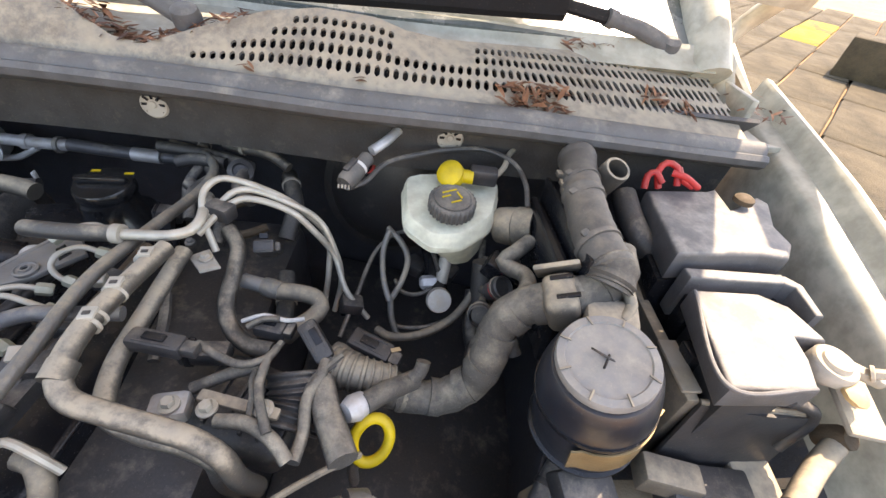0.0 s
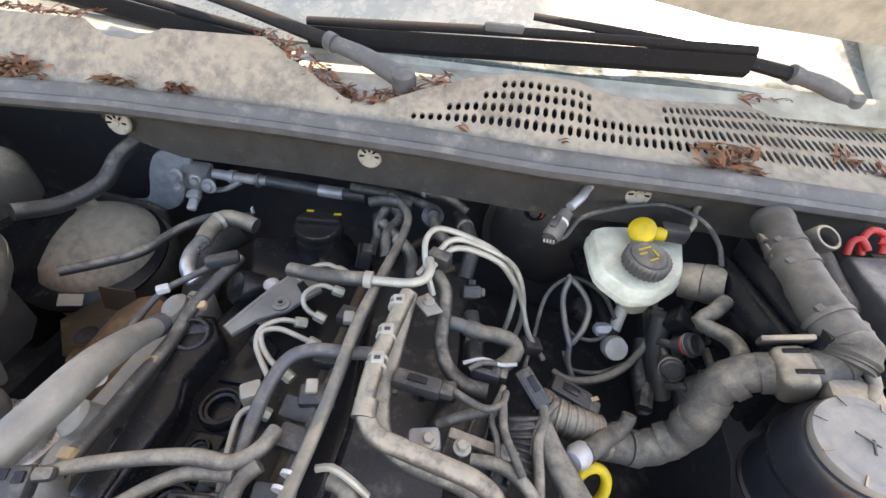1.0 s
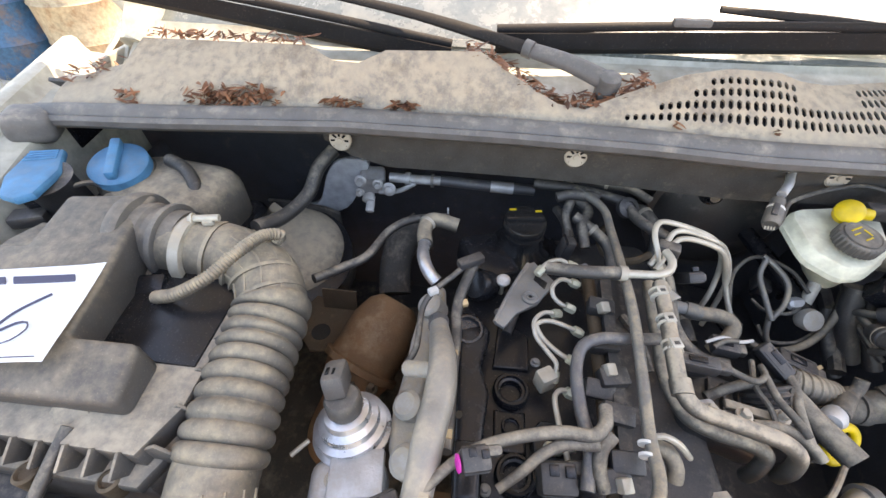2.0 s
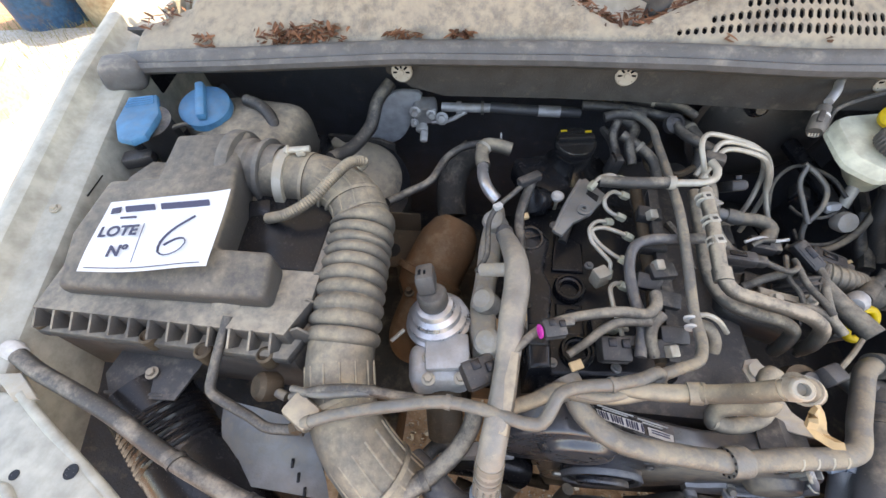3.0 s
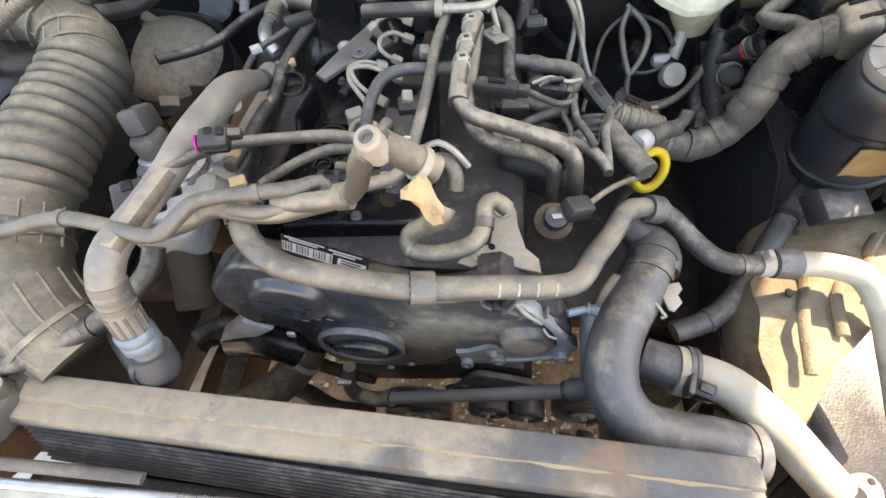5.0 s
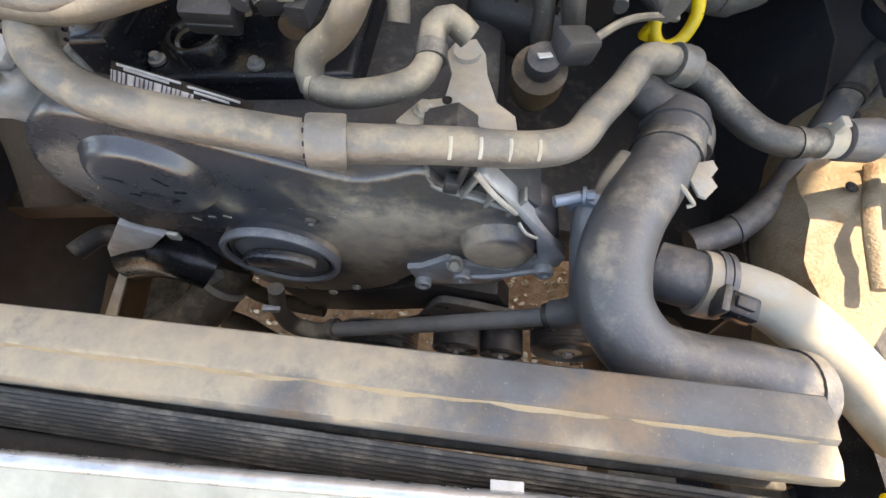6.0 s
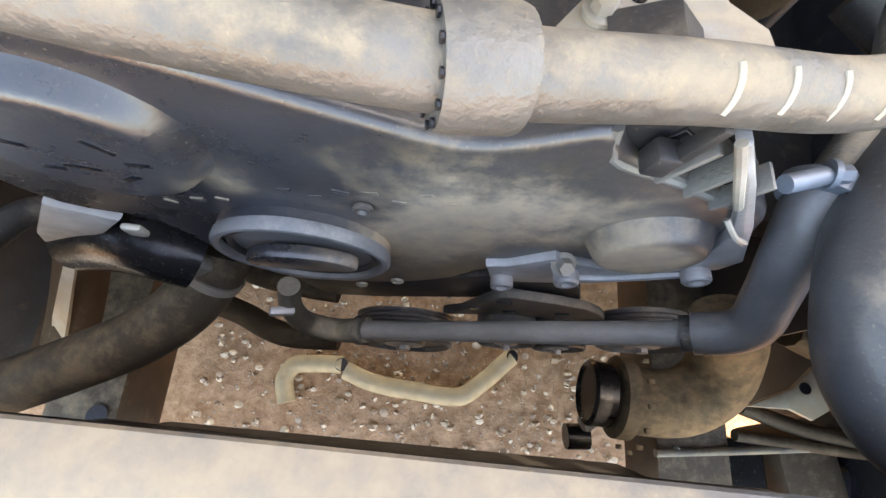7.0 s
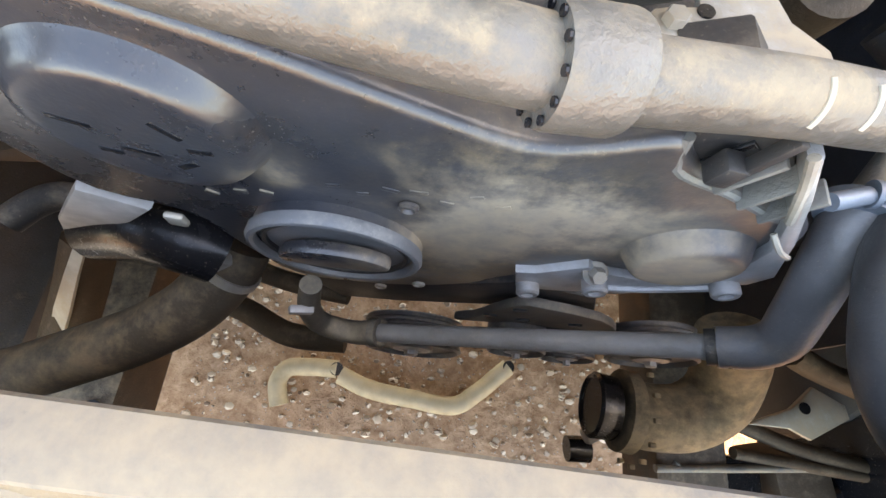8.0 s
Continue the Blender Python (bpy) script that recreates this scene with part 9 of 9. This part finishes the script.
# intercooler pipe low on the right
ic = thing("intercooler_pipe", "dusty tan intercooler pipe elbow with flange", "pipe", (0.35, -0.06, 0.5))
ICP = [(0.421, 0.021, 0.660), (0.439, -0.016, 0.620), (0.437, -0.055, 0.590), (0.403, -0.082, 0.575), (0.359, -0.088, 0.570), (0.316, -0.084, 0.570)]
M_TAN = dusty("tan_dusted_plastic", (0.12, 0.095, 0.06), 0.6, 0.7, dust_col=(0.34, 0.26, 0.16), side=0.8)
part("elbow", tube(ICP, 0.044, 26), M_TAN, ic)
ad = Vector(ICP[5]) - Vector(ICP[4])
part("flange", lathe([(0.044, -0.012), (0.054, -0.010), (0.054, 0.008), (0.046, 0.010), (0.04, 0.010)], ICP[5], ad, 36), M_TAN, ic)
for k in range(14):
    a = 2 * math.pi * k / 14
    s_ = ad.normalized().orthogonal()
    part("flange_tooth", block((0.008, 0.006, 0.006), Vector(ICP[5]) - ad.normalized() * 0.012 + (s_ * math.cos(a) + ad.normalized().cross(s_) * math.sin(a)) * 0.048, (0, 0, 0), 0.001), M_TAN, ic)
part("stub", lathe([(0.03, 0.0), (0.042, 0.004), (0.044, 0.03), (0.04, 0.034), (0.036, 0.03)], Vector(ICP[5]) + ad.normalized() * 0.012, ad, 36), M_BLACK, ic)
part("clip", block((0.03, 0.02, 0.02), (0.283, -0.118, 0.550), (0, 0, 30), 0.004), M_ALU_TAN, ic)
part("drain", tube([(0.263, -0.145, 0.500), (0.296, -0.143, 0.500)], 0.018, 14), M_BLACK, ic)
# bits low on the right
lb = thing("lower_bracket", "pale painted bracket plate with a hole", "bracket", (0.5, -0.06, 0.52))
bm = slab([(p[0], p[1]) for p in [(0.484, -0.084, 0.580), (0.550, -0.058, 0.580), (0.588, -0.025, 0.580), (0.631, -0.045, 0.580), (0.634, -0.063, 0.580), (0.573, -0.096, 0.580), (0.545, -0.084, 0.580)]], 0.572, 0.58, "z", 0.002)
part("plate", bm, M_PAINT_IN, lb)
part("hole", lathe([(0.008, 0.0), (0.008, 0.001), (0.001, 0.001)], Vector((0.569, -0.055, 0.581)), (0, 0, 1), 16), M_BLACK, lb)
for k, (pts, r, m) in enumerate((([(0.518, -0.126, 0.500), (0.603, -0.132, 0.500), (0.686, -0.137, 0.500), (0.770, -0.141, 0.500)], 0.009, M_RUST_STEEL), ([(0.533, -0.085, 0.500), (0.624, -0.111, 0.500), (0.773, -0.132, 0.500)], 0.012, M_RUST_STEEL), ([(0.396, -0.159, 0.500), (0.515, -0.148, 0.500), (0.618, -0.138, 0.500), (0.747, -0.126, 0.500)], 0.006, M_PIPE), ([(0.526, 0.012, 0.620), (0.582, -0.004, 0.600), (0.640, -0.022, 0.600)], 0.018, M_RUST_STEEL), ([(0.431, -0.147, 0.500), (0.413, -0.182, 0.480), (0.386, -0.218, 0.460)], 0.006, M_PIPE))):
    hose("tie_rod", pts, r, m, "dusty thin rod below the engine", "rod", 10, "rods below the engine")
for k, (q, s) in enumerate((((0.508, -0.203, 0.420), (0.14, 0.14, 0.12)), ((0.657, -0.193, 0.420), (0.10, 0.16, 0.10)), ((0.771, -0.185, 0.420), (0.14, 0.10, 0.08)))):
    solo("lamp_mount", block(s, q, (6 * k, 8 - 6 * k, 12 * k), 0.012), M_BLACK if k != 1 else M_RUST_STEEL, "dark dusty mount behind the bumper", "mount", "bumper mounts")
# pipe offcuts on the ground
M_OFFCUT = dusty("tan_plastic_pipe", (0.42, 0.30, 0.17), 0.4, 0.6, dust_col=(0.40, 0.30, 0.19))
for pts in ([(-0.304, -0.157, 0.032), (-0.320, -0.103, 0.032), (-0.303, -0.068, 0.032), (-0.245, -0.058, 0.032), (-0.177, -0.056, 0.032)], [(-0.166, -0.070, 0.034), (-0.092, -0.095, 0.034), (0.012, -0.107, 0.034), (0.136, -0.112, 0.034), (0.186, -0.078, 0.034), (0.265, -0.004, 0.034)]):
    gpz = thing("pipe_offcut", "tan plastic pipe lying on the dirt", "pipe", pts[0], "pipes on the ground")
    part("pipe", tube(pts, 0.0225, 18), M_OFFCUT, gpz)
    part("end_hole", lathe([(0.017, 0.0), (0.017, 0.002), (0.002, 0.002)], Vector(pts[-1 if pts[0][1] < pts[-1][1] else 0]) + Vector((0, 0, 0.014)), (0.4, 0, 1), 16), M_BLACK, gpz)
# white wing corner panel
WP = [(-0.835, -0.125, 1.080), (-0.829, -0.064, 1.085), (-0.800, -0.020, 1.088), (-0.769, -0.022, 1.088), (-0.706, -0.056, 1.085), (-0.648, -0.085, 1.082), (-0.579, -0.121, 1.080), (-0.481, -0.186, 1.075), (-0.426, -0.229, 1.070), (-0.722, -0.267, 1.070)]
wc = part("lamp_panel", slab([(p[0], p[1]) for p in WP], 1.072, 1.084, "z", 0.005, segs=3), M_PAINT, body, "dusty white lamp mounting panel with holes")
for q, r in (((-0.710, -0.105, 1.084), 0.0055), ((-0.713, -0.134, 1.084), 0.003), ((-0.794, -0.108, 1.084), 0.006), ((-0.647, -0.095, 1.084), 0.008)):
    part("hole", lathe([(r, 0.0), (r, 0.001), (0.0005, 0.001)], q, (0, 0, 1), 20), M_BLACK, wc)
part("swage", tube([(-0.731, -0.136, 1.084), (-0.732, -0.122, 1.084), (-0.714, -0.118, 1.084), (-0.684, -0.136, 1.084), (-0.650, -0.157, 1.084)], 0.006, 10), M_PAINT, wc)
part("edge_flange", tube([Vector(p) + Vector((0, 0, -0.004)) for p in WP[3:9]], 0.006, 10), M_PAINT, wc)
part("wing_tab", slab([(p[0], p[1]) for p in [(-0.824, -0.002, 1.085), (-0.786, 0.003, 1.080), (-0.739, -0.026, 1.080), (-0.769, -0.032, 1.085)]], 1.08, 1.088, "z", 0.003), M_PAINT_IN, wc)
ry = thing("bonnet_stay", "thin grey bonnet stay rod in a rubber clip", "rod", (-0.6, -0.17, 1.09))
part("rod", tube([(-0.605, -0.186, 1.100), (-0.555, -0.178, 1.100), (-0.444, -0.179, 1.090), (-0.333, -0.178, 1.070), (-0.234, -0.177, 1.050), (-0.158, -0.177, 1.030)], 0.005, 10), M_DUCT, ry)
part("hook", tube([(-0.618, -0.189, 1.100), (-0.614, -0.178, 1.105), (-0.603, -0.173, 1.105), (-0.595, -0.180, 1.100)], 0.007, 10), M_PLASTIC, ry)
part("clip", block((0.03, 0.03, 0.02), (-0.619, -0.187, 1.092), (0, 0, 20), 0.006), M_PLASTIC_TAN, ry)
# radiator end fittings
re = thing("radiator_mount", "dusty plastic mount at the radiator's end", "mount", (-0.38, -0.11, 0.95))
part("arm", slab([(p[0], p[1]) for p in [(-0.406, -0.122, 1.030), (-0.358, -0.123, 1.030), (-0.332, -0.114, 1.030), (-0.323, -0.106, 1.030), (-0.321, -0.131, 1.030), (-0.331, -0.161, 1.030), (-0.352, -0.146, 1.030), (-0.392, -0.142, 1.030)]], 1.0, 1.03, "z", 0.004), M_DUCT, re)
part("knob", lathe([(0.009, -0.01), (0.010, 0.0), (0.009, 0.008), (0.004, 0.010)], (-0.330, -0.118, 1.035), (0, 0, 1), 18), M_PLASTIC_TAN, re)
part("clip", tube([(-0.376, -0.114, 1.045), (-0.349, -0.114, 1.045), (-0.329, -0.108, 1.045)], 0.0028, 8), M_ALU_TAN, re)

# shade of the dents in the belt cover's round boss, painted as black pieces
for k, (x, z, w, rot) in enumerate(((-0.105, 1.030, 0.014, 20), (-0.070, 1.030, 0.012, 55), (-0.063, 1.018, 0.010, 0), (-0.089, 1.013, 0.014, 15), (-0.074, 1.005, 0.011, -30), (-0.102, 1.011, 0.009, 10))):
    part("moulded_dent", block((w, 0.0010, 0.0035), (x, -0.0108, z), (0, rot, 0), 0.0004), M_BLACK, eng)

# ---- wipers, leaves, and the yard round the truck ----
def wiper(pivot, elbow, tip, b0, b1):
    w = thing("wiper", "grey metal windscreen wiper with black rubber blade", "wiper", pivot, "wipers")
    pivot, elbow, tip, b0, b1 = (Vector(v) for v in (pivot, elbow, tip, b0, b1))
    part("pivot", lathe([(0.016, -0.03), (0.018, 0.0), (0.016, 0.010), (0.010, 0.014), (0.002, 0.014)], pivot, (0, -0.3, 1), 24), M_SEAL, w)
    part("arm_head", tube([pivot, pivot.lerp(elbow, 0.5) + Vector((0, 0, 0.004)), elbow], (0.0155, 0.012), 12, flat=0.7), M_SEAL, w)
    part("knuckle", band(elbow, elbow - pivot, 0.0115, 0.014, thick=0.002), M_SEAL, w)
    part("arm", tube([elbow, elbow.lerp(tip, 0.5) + Vector((0, 0, 0.006)), tip], (0.012, 0.006), 10, flat=0.6), M_WIPER, w)
    d = b1 - b0
    part("blade_spine", tube([b0, b0.lerp(b1, 0.5) + Vector((0, 0, 0.004)), b1], 0.0075, 10, flat=0.8), M_WIPER, w)
    part("blade_rubber", loft([[b0.lerp(b1, t) + Vector((0, -0.004, -0.004)), b0.lerp(b1, t) + Vector((0, -0.004, -0.026)), b0.lerp(b1, t) + Vector((0, 0.003, -0.034))] for t in np.linspace(0, 1, 12)], thick=0.006), M_WIPER, w, "black rubber wiper blade")
    part("yoke", block((0.06, 0.014, 0.014), b0.lerp(b1, 0.45) + Vector((0, 0, 0.008)), (0, 0, math.degrees(math.atan2(d.y, d.x))), 0.004), M_SEAL, w)


wiper((0.035, 0.603, 1.280), (-0.086, 0.660, 1.302), (-0.448, 0.740, 1.350), (-0.867, 0.720, 1.376), (-0.211, 0.700, 1.291))
wiper((0.726, 0.742, 1.284), (0.613, 0.730, 1.315), (0.208, 0.730, 1.353), (-0.138, 0.705, 1.316), (0.538, 0.720, 1.343))
# dry leaves caught on the cowl
rnd = random.Random(11)
bm = bmesh.new()


def leaf(p, size, lift):
    a, tilt, roll = rnd.uniform(0, 6.28), rnd.uniform(-0.28, 0.28), rnd.uniform(-0.5, 0.5)
    m = Matrix.Translation(p) @ Euler((tilt, roll, a)).to_matrix().to_4x4()
    n, w, c = 4, size * rnd.uniform(0.07, 0.15), rnd.uniform(-0.4, 0.4)
    L_, R_ = [], []
    for i in range(n + 1):
        t = i / n - 0.5
        ww = w * (1 - (2 * t) ** 2 * 0.8)
        zz = c * size * t * t + lift
        L_.append(bm.verts.new(m @ Vector((t * size, -ww, zz + ww * 0.5))))
        R_.append(bm.verts.new(m @ Vector((t * size, ww, zz))))
    for i in range(n):
        bm.faces.new((L_[i], L_[i + 1], R_[i + 1], R_[i]))


def drift(x0, x1, v0, v1, count, rise=0.006, size=0.023):
    for _ in range(int(count * 1.6)):
        u = rnd.random()
        x = x0 + (x1 - x0) * (0.5 + (u - 0.5) * rnd.uniform(0.5, 1.0))
        v = v0 + (v1 - v0) * rnd.random()
        leaf(cowl_at(x, v) + Vector((0, 0, 0.003)), size * rnd.uniform(0.55, 1.15), rnd.random() ** 2 * rise)


drift(-0.62, -0.45, 0.0, 0.22, 130, 0.012)
drift(-0.40, -0.33, 0.0, 0.12, 34)
drift(-0.295, -0.245, 0.0, 0.12, 24)
drift(-0.74, -0.69, 0.0, 0.15, 14)
drift(0.43, 0.54, 0.0, 0.28, 70, 0.01)
drift(0.64, 0.70, 0.25, 0.45, 14)
drift(0.70, 0.74, 0.15, 0.3, 8)
drift(0.25, 0.27, 0.05, 0.15, 3)
drift(0.12, 0.14, 0.05, 0.15, 2)
for _ in range(330):
    x = rnd.uniform(-0.18, 0.10)
    y = interp(x, TX, TY) + rnd.random() ** 1.6 * 0.055
    leaf(Vector((x, y, interp(x, TX, TZ) - 0.012 + rnd.random() * 0.014)), 0.026 * rnd.uniform(0.5, 1.2), 0)
for _ in range(150):
    x = rnd.uniform(-0.74, -0.42)
    leaf(Vector((x, interp(x, TX, TY) + rnd.uniform(0.0, 0.03), interp(x, TX, TZ) + rnd.random() * 0.006)), 0.024 * rnd.uniform(0.5, 1.1), 0)
for _ in range(110):
    x = rnd.uniform(0.55, 0.74)
    leaf(Vector((x, interp(x, TX, TY) + rnd.uniform(-0.005, 0.02), interp(x, TX, TZ) + 0.004 + rnd.random() * 0.012)), 0.024 * rnd.uniform(0.5, 1.1), 0)
for _ in range(40):
    leaf(Vector((rnd.uniform(0.84, 0.90), rnd.uniform(0.62, 0.72), 1.225 + rnd.random() * 0.01)), 0.02, 0)
    leaf(Vector((rnd.uniform(-0.86, -0.80), rnd.uniform(0.58, 0.68), 1.24 + rnd.random() * 0.01)), 0.02, 0)
solo("dry_leaves", bm, M_LEAVES, "heaps of dry reddish-brown leaves on the cowl", "leaves", kind="stuff")

# stones strewn under the truck
bm = bmesh.new()
for k in range(3400):
    x, y = rnd.uniform(-0.55, 0.6), rnd.uniform(-0.45, 0.5)
    r = 0.0024 + 0.014 * rnd.random() ** 5
    g = bmesh.ops.create_icosphere(bm, subdivisions=1, radius=r, matrix=pose(x, y, r * 0.3, rnd.uniform(0, 360), rnd.uniform(0, 360), 0) @ Matrix.Diagonal((1, rnd.uniform(0.6, 1), rnd.uniform(0.4, 0.8), 1)))
stone_m, nt_, b_ = nodes_of("loose_stone")
gg = nt_.nodes.new("ShaderNodeNewGeometry")
nt_.links.new(ramp(nt_, gg.outputs["Random Per Island"], 0.0, 1.0, (0.16, 0.09, 0.05, 1), (0.62, 0.48, 0.35, 1)).outputs[0], b_.inputs["Base Color"])
b_.inputs["Roughness"].default_value = 0.9
solo("gravel", bm, stone_m, "loose stones strewn on the brown dirt", "gravel", kind="stuff")

# concrete strips laid on the ground beyond the wing, some painted yellow, with a block on them
M_YPAINT = dusty("yellow_painted_stone", (0.40, 0.31, 0.005), 0.5, 0.85, bump=0.6, dust_col=(0.10, 0.077, 0.044), side=1.0, patch_scale=2, patchy=2.2)
pave = thing("pavement", "pavement of rough tan concrete slabs partly painted yellow", "pavement", (5, 5, 0), kind="structure")
base_bm = block((1.66, 0.64, 0.10), (0, 0, 0), (0, 0, 0), 0.02, segs=1)
bmesh.ops.subdivide_edges(base_bm, edges=base_bm.edges[:], cuts=1)
for v in base_bm.verts:
    v.co += Vector((rnd.uniform(-0.012, 0.012), rnd.uniform(-0.010, 0.010), rnd.uniform(-0.006, 0.006)))
slab_me = finish(base_bm, "paving_slab", M_STONE)
slab_yellow = slab_me.copy()
slab_yellow.materials.clear()
slab_yellow.materials.append(M_YPAINT)
PD, PN = Vector((0.686, 0.728, 0)), Vector((0.728, -0.686, 0))
for i in range(-5, 6):
    for j in range(9):
        along, across = 2.4 + 1.69 * j + (0.6 if i % 2 else 0.0), 0.117 + 0.66 * i
        q = PD * along + PN * across
        if q.x < 1.25:
            continue
        ob = new("paving_slab", slab_yellow if (i == -1 and j in (5, 6)) else slab_me)
        ob.matrix_world = pose(q.x, q.y, 0.0 + rnd.uniform(-0.008, 0.012), rnd.uniform(-0.6, 0.6), rnd.uniform(-0.4, 0.4), 46.7)
        ob.parent = pave
        ob.matrix_parent_inverse = Matrix.Translation((-5, -5, 0))
bm = block((1.5, 0.55, 0.5), (6.64, 5.70, 0.30), (0, 0, -43.3), 0.03)
solo("concrete_block", bm, M_STONE, "grey concrete block standing on the pavement", "block")
# drums and tank on the other side
def drum(at, mat, label, r=0.30, h=0.88):
    t = thing("drum", label, "drum", at)
    prof = [(r * 0.97, 0), (r, 0.01), (r, h * 0.32), (r * 1.03, h * 0.335), (r, h * 0.35), (r, h * 0.65), (r * 1.03, h * 0.665), (r, h * 0.68), (r, h - 0.01), (r * 1.02, h), (r * 0.97, h), (r * 0.96, h - 0.02), (0.02, h - 0.02)]
    part("shell", lathe(prof, at, (0, 0, 1), 40), mat, t)
    part("bung", lathe([(0.03, 0), (0.03, 0.012), (0.01, 0.014)], (at[0] + 0.12, at[1], h - 0.022), (0, 0, 1), 16), M_RUST_STEEL, t)
    part("bung", lathe([(0.03, 0), (0.03, 0.012), (0.01, 0.014)], (at[0] - 0.14, at[1] + 0.05, h - 0.022), (0, 0, 1), 16), M_RUST_STEEL, t)


drum((-3.55, 3.45, 0), dusty("rust_streaked_drum_paint", (0.42, 0.36, 0.26), 0.3, 0.6, 0.2, 0.2, stain=(0.2, 0.1, 0.05)), "pale rust-streaked steel drum standing on the ground")
drum((-4.15, 3.35, 0), dusty("blue_drum_paint", (0.03, 0.13, 0.28), 0.3, 0.5, 0.2, 0.2, stain=(0.2, 0.12, 0.06)), "blue steel drum beside another")
drum((-3.85, 1.95, 0), dusty("pale_green_drum_paint", (0.33, 0.46, 0.36), 0.3, 0.55, 0.1, 0.2, stain=(0.3, 0.2, 0.1)), "pale green drum standing on the ground", 0.42, 0.8)
bm = bmesh.new()
for k in range(1600):
    a = rnd.random()
    x, y = (rnd.uniform(-4.6, -3.0), rnd.uniform(2.2, 4.2)) if a < 0.8 else (rnd.uniform(-4.2, -2.6), rnd.uniform(1.2, 4.4))
    h = rnd.uniform(0.04, 0.14)
    dx, dy = rnd.uniform(-0.05, 0.05), rnd.uniform(-0.05, 0.05)
    v = [bm.verts.new((x - 0.004, y, 0)), bm.verts.new((x + 0.004, y, 0)), bm.verts.new((x + dx, y + dy, h))]
    bm.faces.new(v)
grass_m, nt_, b_ = nodes_of("dry_grass")
gg = nt_.nodes.new("ShaderNodeNewGeometry")
nt_.links.new(ramp(nt_, gg.outputs["Random Per Island"], 0.0, 1.0, (0.12, 0.13, 0.04, 1), (0.42, 0.36, 0.17, 1)).outputs[0], b_.inputs["Base Color"])
solo("dry_grass", bm, grass_m, "sparse dry yellow-green grass tufts on dirt", "grass", kind="stuff")
slabm = dusty("pale_concrete", (0.5, 0.47, 0.42), 0.3, 0.9, bump=0.3)
solo("concrete_slab", block((3.2, 6.0, 0.05), (-2.75, 0.2, 0.005), (0, 0, 4), 0.01), slabm, "pale sunlit concrete slab beside the truck", "slab", kind="structure")
